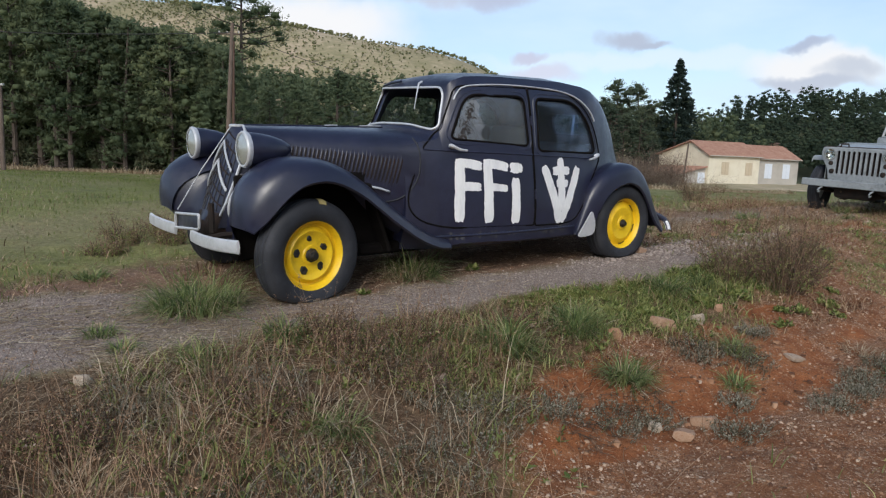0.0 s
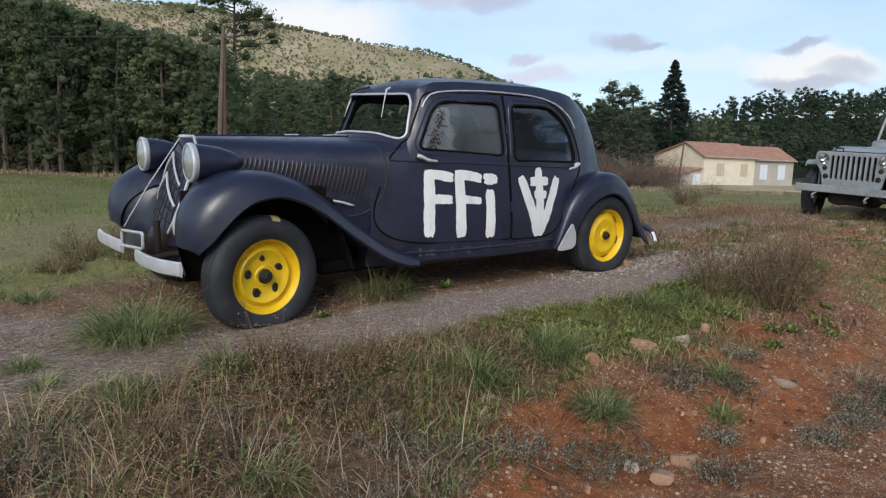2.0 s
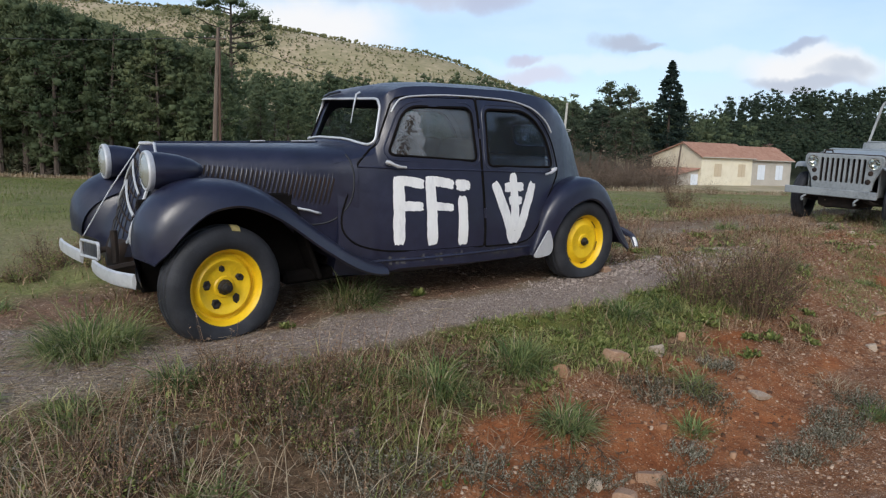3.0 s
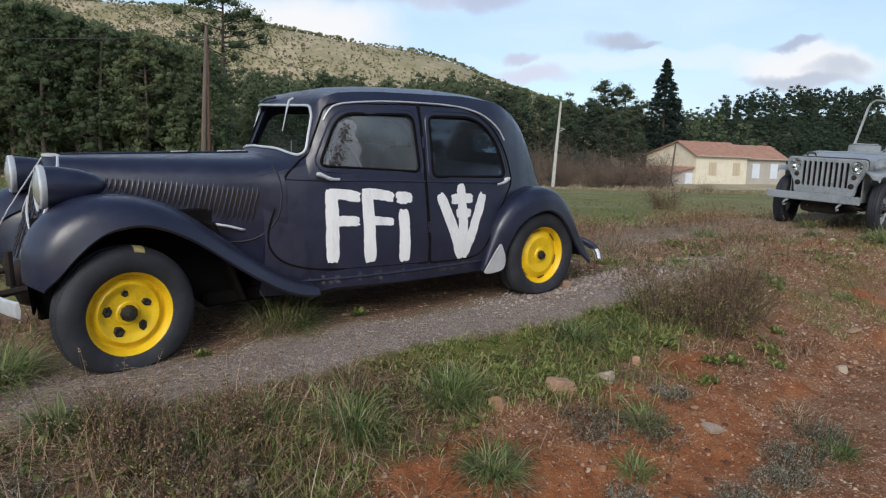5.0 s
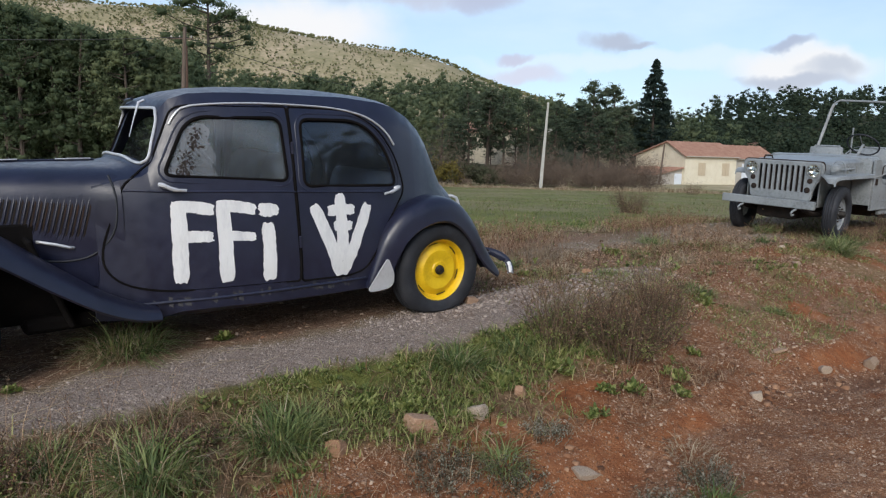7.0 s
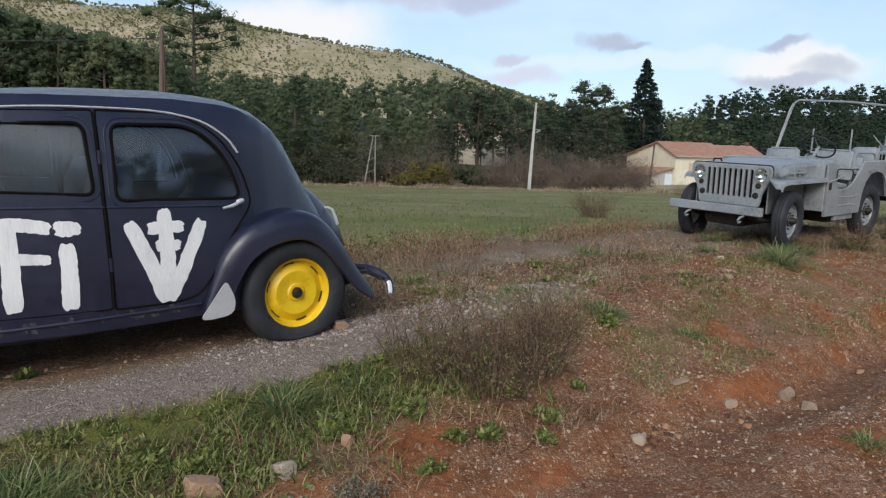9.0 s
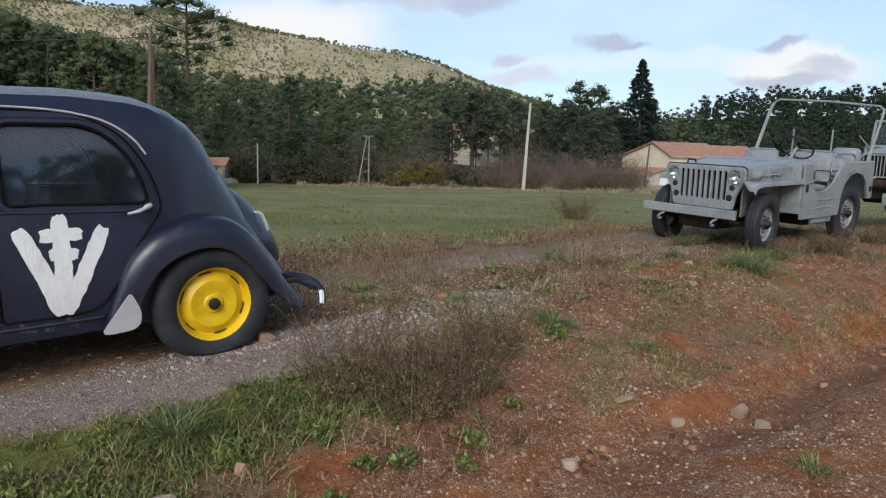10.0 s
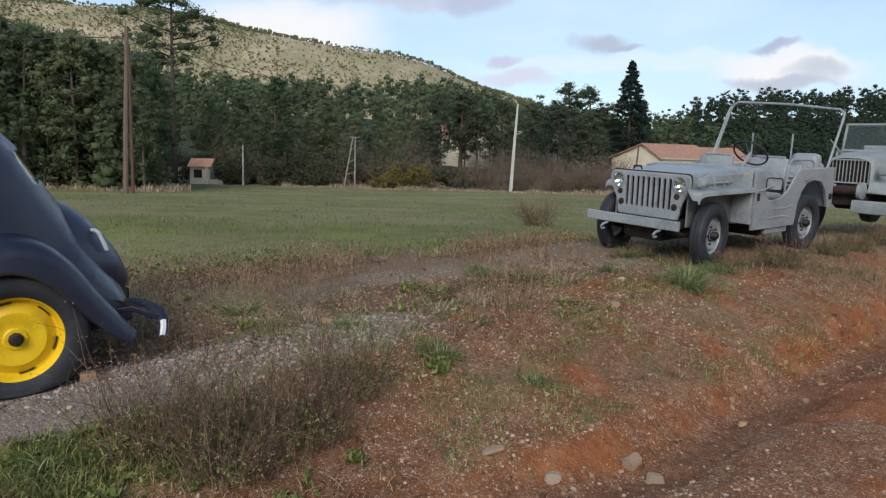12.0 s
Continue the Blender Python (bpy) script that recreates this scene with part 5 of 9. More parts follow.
    stroke("painted_letter", [([(-1.18, 0.89), (-1.178, 0.7), (-1.17, 0.445)], 0.078, 0.082), ([(-1.145, 0.862), (-1.25, 0.858), (-1.365, 0.835)], 0.062, 0.066), ([(-1.18, 0.70), (-1.27, 0.695), (-1.355, 0.69)], 0.066, 0.06)], "white hand-painted letter F")
    stroke("painted_letter", [([(-1.418, 0.885), (-1.418, 0.7), (-1.415, 0.428)], 0.078, 0.085), ([(-1.385, 0.86), (-1.49, 0.85), (-1.605, 0.825)], 0.064, 0.066), ([(-1.42, 0.69), (-1.5, 0.683), (-1.595, 0.672)], 0.056, 0.05)], "white hand-painted letter F")
    stroke("painted_letter", [([(-1.668, 0.75), (-1.668, 0.6), (-1.662, 0.412)], 0.075, 0.082), ([(-1.62, 0.822), (-1.67, 0.825), (-1.735, 0.815)], 0.07, 0.064), ([(-1.668, 0.862), (-1.672, 0.78)], 0.06, 0.06)], "white hand-painted letter i")
    stroke("painted_letter", [([(-1.962, 0.83), (-2.035, 0.65), (-2.122, 0.39)], 0.078, 0.08), ([(-2.35, 0.815), (-2.252, 0.62), (-2.135, 0.39)], 0.074, 0.08)], "white hand-painted letter V")
    stroke("painted_cross", [([(-2.145, 0.89), (-2.145, 0.7), (-2.135, 0.48)], 0.078, 0.085), ([(-2.055, 0.79), (-2.15, 0.792), (-2.245, 0.787)], 0.07, 0.064), ([(-2.085, 0.695), (-2.15, 0.695), (-2.215, 0.69)], 0.064, 0.058)], "white hand-painted double-barred cross")
    # peeling film on the front window, with holes where it has flaked
    ptree = BVHTree.FromPolygons(*[(lambda q: ([Vector(v) for v in q[0]], q[1]))(body_solid(0.012))][0])

    def on_pane(x, z, off):
        hit = ptree.ray_cast(Vector((x, 2, z)), Vector((0, -1, 0)))
        return (x, hit[0].y + off, z)
    film = rounded([(-1.18, 1.03), (-1.22, 1.15), (-1.29, 1.29), (-1.36, 1.31), (-1.42, 1.29), (-1.40, 1.22), (-1.44, 1.12), (-1.40, 1.07), (-1.45, 1.01), (-1.30, 1.0)], 0.03, 3)
    cx = (sum(p[0] for p in film) / len(film), sum(p[1] for p in film) / len(film))
    verts, faces = [on_pane(*cx, 0.003)], []
    n = len(film)
    for k in (0.35, 0.7, 1.0):
        for i, (a, b) in enumerate(film):
            j = 1 + 0.10 * (random.random() - 0.5) * (k > 0.9)
            verts.append(on_pane(cx[0] + (a - cx[0]) * k * j, cx[1] + (b - cx[1]) * k * j, 0.003))
    faces = [(0, 1 + i, 1 + (i + 1) % n) for i in range(n)]
    for r in range(2):
        faces += [(1 + r * n + i, 1 + (r + 1) * n + i, 1 + (r + 1) * n + (i + 1) % n, 1 + r * n + (i + 1) % n) for i in range(n)]
    fl = part("window_film", (verts, faces), FILM, car, "whitish peeling film on the front window")
    specks = []
    for k in range(260):
        t = random.random() ** 1.3
        x, z = -1.235 - 0.12 * t + random.gauss(0, 0.022), 1.02 + 0.25 * t + random.gauss(0, 0.03)
        r = 0.002 + 0.0055 * random.random() ** 2
        specks.append(([on_pane(x + r * math.cos(a) * (0.6 + 0.8 * random.random()), z + r * math.sin(a) * (0.6 + 0.8 * random.random()), 0.0045) for a in np.linspace(0, 6.28, 7)[:-1]], [tuple(range(6))]))
    tagged(part("flaked_spots", join(*specks), UNDER, fl, "dark spots where the film has flaked"), kind="stuff")
    # pale scuffs along the sill
    for k in range(34):
        x = -1.0 - 0.55 * random.random() if k % 3 == 0 else -1.62 - 0.6 * random.random()
        z0, z1 = 0.30 + 0.03 * random.random(), 0.345 + 0.035 * random.random()
        w = 0.008 + 0.02 * random.random()
        q = [side_y(x + a * w, z, 0.0016) for a, z in ((0, z0), (1, z0 + 0.01), (1.1, z1), (0.2, z1 - 0.008))]
        part("scuff", ([tuple(p) for p in q], [(0, 1, 2, 3)]), SCUFF, car, "dusty pale scuff on the sill")
    return car


saloon = build_saloon()

# ---- the open field car ----
def build_field_car():
    f, l = Vector((-0.76355, -0.64483, -0.03448)), Vector((0.64574, -0.76223, -0.0449))
    u = f.cross(l)
    m = Matrix.Translation((5.72, 11.148, 0.711)) @ Matrix((f, l, u)).transposed().to_4x4()
    car = thing("field_car", m, "open military field car in faded grey paint, canopy frame raised", "military vehicle")
    G = GREY_PAINT
    # grille with nine slots and round lamp holes
    outline = rounded([(-0.40, 0.50), (-0.42, 0.66), (-0.535, 0.86), (-0.525, 0.985), (0.525, 0.985), (0.535, 0.86), (0.42, 0.66), (0.40, 0.50)], [0.04, 0.06, 0.06, 0.05, 0.05, 0.06, 0.06, 0.04])
    cuts = []
    for k in range(9):
        y = -0.288 + 0.072 * k
        cuts.append(("DIFFERENCE", prism(rounded([(y - 0.021, 0.60), (y - 0.021, 0.945), (y + 0.021, 0.945), (y + 0.021, 0.60)], 0.02, 3), 0.1, 0.5, "x")))
    for sgn in (1, -1):
        cuts.append(("DIFFERENCE", prism([(0.413 * sgn + 0.08 * math.cos(a), 0.888 + 0.08 * math.sin(a)) for a in np.linspace(0, 2 * math.pi, 25)[:-1]], 0.1, 0.5, "x")))
    part("grille", carve(solid(plate(outline, 0.025, "x", 0.27)), cuts), G, car, "pressed steel grille with nine upright slots")
    part("radiator", rbox(0.04, 0.72, 0.44, 0.01, 1, pose(0.13, 0, 0.75)), UNDER, car, "dark radiator core")
    part("grille_surround", tube([(0.262, y, z) for y, z in outline], 0.014, 6, closed=True), G, car)
    # dark tube drawn for the shadow in the gap between grille panel and bonnet
    part("bonnet_seam", tube([(0.252, y * 1.012, z + 0.016) for y, z in outline if z > 0.8], 0.011, 6), UNDER, car, "dark line for the shadowed gap between grille and bonnet")
    for sgn in (1, -1):
        lamp = new("headlamp")
        lamp.parent = car
        lamp.matrix_local = pose(0.278, 0.413 * sgn, 0.888, 0, 0, -90)
        part("lamp_ring", lathe([(0.088, -0.02), (0.092, 0.0), (0.09, 0.014), (0.08, 0.018), (0.074, 0.01)], 24), GREY_DARK, lamp)
        part("reflector", lathe([(0.0, -0.055), (0.03, -0.048), (0.055, -0.03), (0.074, 0.0), (0.08, 0.008)], 24), REFLECTOR, lamp, "silvered reflector bowl")
        part("bulb", lathe([(0.0, 0.0), (0.009, -0.008), (0.012, -0.025), (0.01, -0.05)], 10), LENS, lamp)
        glass = part("lamp_lens", lathe([(0.0, 0.022), (0.04, 0.018), (0.078, 0.006)], 24), SCREEN_GLASS, lamp, "clear headlamp glass")
        glass.visible_shadow = False
        for z, r in ((0.755, 0.034), (0.635, 0.038)):
            part("marker_lamp", moved(lathe([(0.0, 0.012), (r * 0.7, 0.01), (r, 0.004), (r, -0.01)], 14), pose(0.286, 0.385 * sgn if z > 0.7 else 0.36 * sgn, z, 0, 0, -90)), UNDER, car, "dark marker lamp")
    # bonnet
    rows = []
    for x, w, zt in ((0.27, 0.50, 0.985), (0.255, 0.515, 1.0), (0.1, 0.53, 1.012), (-0.3, 0.565, 1.03), (-0.66, 0.60, 1.045)):
        keys = [(w, 0.80 if x < 0.2 else 0.86), (w, 0.93), (w * 0.965, zt - 0.022), (w * 0.6, zt - 0.004), (0, zt)]
        half = spline(keys, 14)
        rows.append([(x, y, z) for y, z in half] + [(x, -y, z) for y, z in half[-2::-1]])
    part("bonnet", loft(rows, False), G, car, "faded grey bonnet")
    for sgn in (1, -1):
        # flat wings with turned-down edges
        st = ((0.46, 0.70, 0.772), (0.45, 0.66, 0.81), (0.42, 0.62, 0.832), (0.36, 0.56, 0.846), (0.27, 0.51, 0.85)) if sgn > 0 else ((0.08, 0.50, 0.80), (0.07, 0.50, 0.83), (0.05, 0.50, 0.845), (0.03, 0.50, 0.85))
        ws = solid(loft([[(x, sgn * yi, z), (x, sgn * 0.765, z - 0.002), (x, sgn * 0.778, z - 0.012), (x, sgn * 0.784, z - 0.05), (x, sgn * 0.768, z - 0.05), (x, sgn * 0.76, z - 0.02), (x, sgn * yi, z - 0.018)] for x, yi, z in st + ((-0.3, 0.50, 0.85), (-0.62, 0.50, 0.85))]))
        part("wing", ws, G, car, "flat grey front wing")
        part("wing_apron", rbox(0.02, 0.24, 0.42, 0.005, 1, pose(-0.60, sgn * 0.63, 0.64)), G, car)
        part("engine_side", rbox(0.85, 0.02, 0.40, 0.005, 1, pose(-0.2, sgn * 0.48, 0.62)), GREY_DARK, car)
        # tub side with doorway scoop and wheel arch
        side = [(-0.66, 1.03), (-0.66, 0.36), (-1.60, 0.36), (-1.62, 0.45), (-1.64, 0.60), (-1.72, 0.76), (-1.85, 0.86), (-2.03, 0.89), (-2.20, 0.86), (-2.32, 0.76), (-2.40, 0.60), (-2.42, 0.53), (-2.54, 0.53), (-2.52, 1.02), (-1.66, 1.02), (-1.60, 0.99), (-1.52, 0.90), (-1.40, 0.77), (-1.24, 0.69), (-1.05, 0.67), (-0.95, 0.69), (-0.90, 0.76), (-0.87, 0.88), (-0.84, 0.98), (-0.80, 1.03)]
        part("tub_side", solid(plate(side, 0.03, "y", sgn * 0.735)), G, car, "dented grey body side with step-in cutout")
        rim = [(x, sgn * 0.735, z) for x, z in side[13:]]
        part("tub_edge", tube(rim, 0.016, 6), G, car)
        for pts in ([(-1.0, 0.59), (-1.3, 0.575), (-1.55, 0.60)], [(-0.95, 0.47), (-1.25, 0.485), (-1.5, 0.46)]):
            part("dent_ridge", tube([(x, sgn * 0.748, z) for x, z in spline(pts, 10)], [0.004] + [0.014] * 8 + [0.004], 6, flat=0.7), G, car)
        part("wheel_housing", rbox(0.86, 0.24, 0.05, 0.02, 1, pose(-2.05, sgn * 0.60, 0.93)), G, car)
        part("step_bracket", rbox(0.5, 0.05, 0.10, 0.01, 1, pose(-1.25, sgn * 0.70, 0.33)), G, car)
        part("grab_handle", tube([(-1.75, sgn * 0.755, 0.90), (-1.76, sgn * 0.78, 0.90), (-1.9, sgn * 0.78, 0.92), (-1.91, sgn * 0.755, 0.92)], 0.008, 6), GREY_DARK, car)
        # leaf springs and shackles
        for x0 in (0.0, -2.03):
            part("leaf_spring", tube([(x0 + 0.46, sgn * 0.42, 0.40), (x0 + 0.2, sgn * 0.42, 0.33), (x0, sgn * 0.42, 0.31), (x0 - 0.2, sgn * 0.42, 0.33), (x0 - 0.46, sgn * 0.42, 0.40)], 0.028, 6), UNDER, car)
        part("tow_hook", tube([(0.5, sgn * 0.36, 0.40), (0.58, sgn * 0.36, 0.385), (0.62, sgn * 0.36, 0.36), (0.6, sgn * 0.36, 0.33), (0.56, sgn * 0.36, 0.335)], 0.014, 6), G, car)
        part("frame_rail", rbox(2.85, 0.06, 0.10, 0.01, 1, pose(-1.0, sgn * 0.36, 0.44)), UNDER, car)
    part("cowl", solid(loft([[(x, w, 0.45), (x, w, zt - 0.05), (x, w * 0.95, zt), (x, 0, zt + 0.012), (x, -w * 0.95, zt), (x, -w, zt - 0.05), (x, -w, 0.45)] for x, w, zt in ((-0.64, 0.60, 1.045), (-0.66, 0.70, 1.05), (-0.86, 0.72, 1.055))])), G, car)
    part("dashboard", rbox(0.03, 1.38, 0.2, 0.01, 1, pose(-0.88, 0, 0.94)), G, car)
    part("tub_floor", rbox(1.9, 1.02, 0.03, 0.005, 1, pose(-1.6, 0, 0.42)), GREY_DARK, car)
    part("rear_panel", rbox(0.03, 1.46, 0.50, 0.01, 1, pose(-2.53, 0, 0.77)), G, car)
    part("bumper", rbox(0.05, 1.26, 0.105, 0.008, 1, pose(0.5, -0.04, 0.465)), G, car, "straight grey channel bumper")
    part("bumper_brace", rbox(0.25, 0.9, 0.06, 0.01, 1, pose(0.36, 0, 0.43)), UNDER, car)
    part("axle", tube([(0, -0.6, 0.35), (0, 0.0, 0.33), (0, 0.6, 0.35)], 0.04, 8), UNDER, car)
    part("axle", tube([(-2.03, -0.6, 0.35), (-2.03, 0.6, 0.35)], 0.04, 8), UNDER, car)
    part("gearbox", rbox(1.3, 0.3, 0.2, 0.05, 1, pose(-0.8, 0, 0.38)), UNDER, car)
    part("oil_pan", rbox(0.7, 0.55, 0.24, 0.06, 2, pose(0.0, 0, 0.36)), UNDER, car)
    part("differential", moved(lathe([(0.0, -0.14), (0.08, -0.12), (0.13, -0.05), (0.13, 0.05), (0.08, 0.12), (0.0, 0.14)], 14), pose(0.0, -0.25, 0.33, 0, 0, 90)), UNDER, car)
    part("fuel_tank", rbox(0.55, 0.5, 0.2, 0.04, 2, pose(-1.3, 0.38, 0.34)), UNDER, car)
    part("skid_plate", rbox(0.8, 0.5, 0.05, 0.01, 1, pose(-0.9, 0, 0.26)), UNDER, car)
    part("exhaust", tube([(-0.4, -0.3, 0.34), (-1.2, -0.45, 0.32), (-2.5, -0.5, 0.36)], 0.03, 8), UNDER, car)
    # blackout lamp with guard on the wing
    lamp = part("wing_lamp", moved(lathe([(0.0, 0.05), (0.04, 0.045), (0.055, 0.02), (0.05, -0.04), (0.02, -0.07), (0.0, -0.075)], 16), pose(0.25, 0.66, 0.93, 0, 0, -90)), G, car, "small shaded wing lamp")
    part("lamp_guard", tube([(0.16, 0.66 + 0.09 * math.cos(a), 0.85 + 0.17 * abs(math.sin(a)) ** 0.6) for a in np.linspace(0, math.pi, 14)], 0.007, 5), G, lamp)
    for x, y in ((-0.28, 0.6), (-0.5, 0.6)):
        part("bonnet_latch", rbox(0.03, 0.02, 0.09, 0.005, 1, pose(x, y - 0.02, 0.90)), GREY_DARK, car)
    part("hood_block", tube([(0.1, -0.36, 1.0), (0.1, -0.345, 1.045), (0.1, -0.25, 1.045), (0.1, -0.235, 1.0)], 0.012, 6), UNDER, car, "dark screen rest loop")
    part("hold_down", tube([(0.1, 0.56, 0.90), (-0.1, 0.575, 0.905), (-0.42, 0.60, 0.91)], 0.011, 6), G, car, "grey bonnet hold-down rod")
    for x in (0.02, -0.36):
        part("hold_down_clip", rbox(0.05, 0.03, 0.05, 0.008, 1, pose(x, 0.585, 0.905)), GREY_DARK, car)
    # driver's mirror on its arm
    mirror = part("mirror_arm", tube([(-0.72, 0.745, 0.80), (-0.80, 0.80, 0.835), (-0.88, 0.83, 0.875)], 0.008, 6), G, car, "thin grey mirror arm")
    face = rounded([(-0.085, -0.065), (-0.085, 0.05), (-0.06, 0.07), (0.075, 0.07), (0.09, 0.05), (0.085, -0.065)], 0.025)
    part("mirror_back", moved(solid(plate(face, 0.012, "x", 0.0)), pose(-0.89, 0.84, 0.885, 0, 0, 8)), G, mirror, "grey mirror back")
    part("mirror_rim", moved(tube([(0.0, y, z) for y, z in face], 0.007, 6, closed=True), pose(-0.884, 0.84, 0.885, 0, 0, 8)), UNDER, mirror, "dark mirror rim")
    part("windscreen_hinge", rbox(0.03, 0.05, 0.09, 0.01, 1, pose(-0.72, 0.75, 0.74)), UNDER, car, "dark body bracket")
    # reflectors and bracket on the rear corner
    part("rear_reflector", moved(lathe([(0.0, 0.012), (0.035, 0.01), (0.042, 0.0)], 14), pose(-2.47, 0.752, 0.66, 0, 0, 0)), UNDER, car, "round dark reflector")
    part("tail_bracket", rbox(0.12, 0.05, 0.035, 0.01, 1, pose(-2.58, 0.72, 0.80)), G, car)
    part("side_rail", tube([(-1.62, 0.60, 0.95), (-1.66, 0.60, 1.10), (-1.72, 0.60, 1.135), (-2.2, 0.60, 1.12), (-2.26, 0.60, 1.09), (-2.28, 0.60, 0.95)], 0.014, 6), G, car, "bent tube side rail")
    # wheels
    prof = [(0.205, -0.05), (0.225, -0.07), (0.28, -0.08), (0.325, -0.074), (0.35, -0.062), (0.36, -0.04), (0.352, -0.03), (0.362, -0.022), (0.362, -0.006), (0.352, 0.0), (0.362, 0.006), (0.362, 0.022), (0.352, 0.03), (0.36, 0.04), (0.35, 0.062), (0.325, 0.074), (0.28, 0.08), (0.225, 0.07), (0.205, 0.05)]
    disc = [(0.0, 0.03), (0.05, 0.03), (0.07, 0.02), (0.1, 0.018), (0.125, 0.03), (0.15, 0.034), (0.17, 0.02), (0.18, 0.0), (0.2, 0.02), (0.21, 0.05), (0.222, 0.058), (0.226, 0.05), (0.215, 0.02)]
    for x, y, steer in ((0.0, 0.635, 8), (0.0, -0.635, 8), (-2.03, 0.635, 0), (-2.03, -0.635, 0)):
        w = new("wheel")
        w.parent = car
        w.matrix_local = pose(x, y, 0.345, 0, 0, steer if y > 0 else steer + 180)
        tv, tf = lathe(prof, 48, True)
        part("tyre", ([(a, b * (1 + 1.2 * max(0.0, -0.27 - c)), max(c, -0.335)) for a, b, c in tv], tf), RUBBER, w, "worn black tyre with block tread", angle=50)
        rim = part("rim", lathe(disc, 36), G, w, "pale grey steel rim")
        part("hub", lathe([(0.0, 0.10), (0.03, 0.10), (0.042, 0.085), (0.045, 0.03), (0.07, 0.026), (0.075, 0.015)], 14), GREASE, rim, "dark greasy hub")
        for k in range(5):
            a = radians(72 * k)
            part("wheel_nut", moved(lathe([(0.0, 0.045), (0.009, 0.043), (0.011, 0.018)], 6), pose(0.098 * math.cos(a), 0, 0.098 * math.sin(a))), UNDER, rim)
    # steering wheel, seats, canopy frame
    c, ax = Vector((-1.27, 0.30, 1.205)), Vector((-0.70, 0, 0.72)).normalized()
    e1, e2 = Vector((0, 1, 0)), ax.cross(Vector((0, 1, 0)))
    ring = [c + 0.205 * (math.cos(a) * e1 + math.sin(a) * e2) for a in np.linspace(0, 2 * math.pi, 29)[:-1]]
    sw = part("steering_wheel", tube(ring, 0.012, 6, closed=True), RUBBER, car, "thin black steering wheel")
    for k in (2, 12, 21):
        part("spoke", tube([ring[k], c - ax * 0.02], 0.006, 5), GREY_DARK, sw)
    part("column", tube([c, c - ax * 0.75], 0.02, 8), G, sw)
    for y in (0.36, -0.36):
        s = part("seat", rbox(0.44, 0.48, 0.10, 0.04, 3, pose(-1.35, y, 0.70, 0, -6, 0)), G, car, "grey-painted seat")
        part("backrest", moved(rbox(0.05, 0.48, 0.34, 0.024, 2), pose(-1.60, y, 0.98, 0, -10, 0)), G, s)
        fr = [(-1.6, y - 0.24, 0.72), (-1.63, y - 0.24, 1.05), (-1.645, y - 0.18, 1.16), (-1.645, y + 0.18, 1.16), (-1.63, y + 0.24, 1.05), (-1.6, y + 0.24, 0.72)]
        part("seat_frame", tube(fr, 0.014, 6), G, s)
    s = part("rear_seat", rbox(0.4, 0.8, 0.1, 0.03, 2, pose(-2.15, 0, 0.74)), G, car, "grey rear bench")
    part("backrest", rbox(0.06, 0.8, 0.24, 0.025, 2, pose(-2.40, 0, 0.92, 0, -8, 0)), G, s)
    part("seat_frame", tube([(-2.36, -0.42, 0.8), (-2.41, -0.42, 1.04), (-2.42, -0.36, 1.09), (-2.42, 0.36, 1.09), (-2.41, 0.42, 1.04), (-2.36, 0.42, 0.8)], 0.014, 6), G, s)
    part("fuel_can", rbox(0.2, 0.36, 0.46, 0.07, 3, pose(-2.68, 0.30, 0.96)), G, car, "grey fuel can on the tail")
    near, far = [(-2.40, 0.70, 0.88), (-2.44, 0.69, 1.02), (-2.72, 0.69, 1.64), (-2.75, 0.685, 1.72), (-2.765, 0.62, 1.765)], [(-2.555, -0.68, 1.868), (-2.545, -0.745, 1.825), (-2.51, -0.765, 1.74), (-2.22, -0.78, 1.12), (-2.15, -0.76, 0.90)]
    part("canopy_bow", tube(near + [(-2.66, 0.0, 1.835)] + far, 0.017, 8), G, car, "bent tube canopy frame")
    part("canopy_bow", tube([(p[0] + 0.085, p[1] + 0.02, p[2] - 0.012) for p in far[1:]], 0.012, 8), G, car)
    for x, y in ((-2.62, -0.45), (-2.75, 0.05)):
        part("stay_rod", tube([(x, y, 0.9), (x, y, 1.44)], 0.013, 6), G, car)
    return car


field_car = build_field_car()


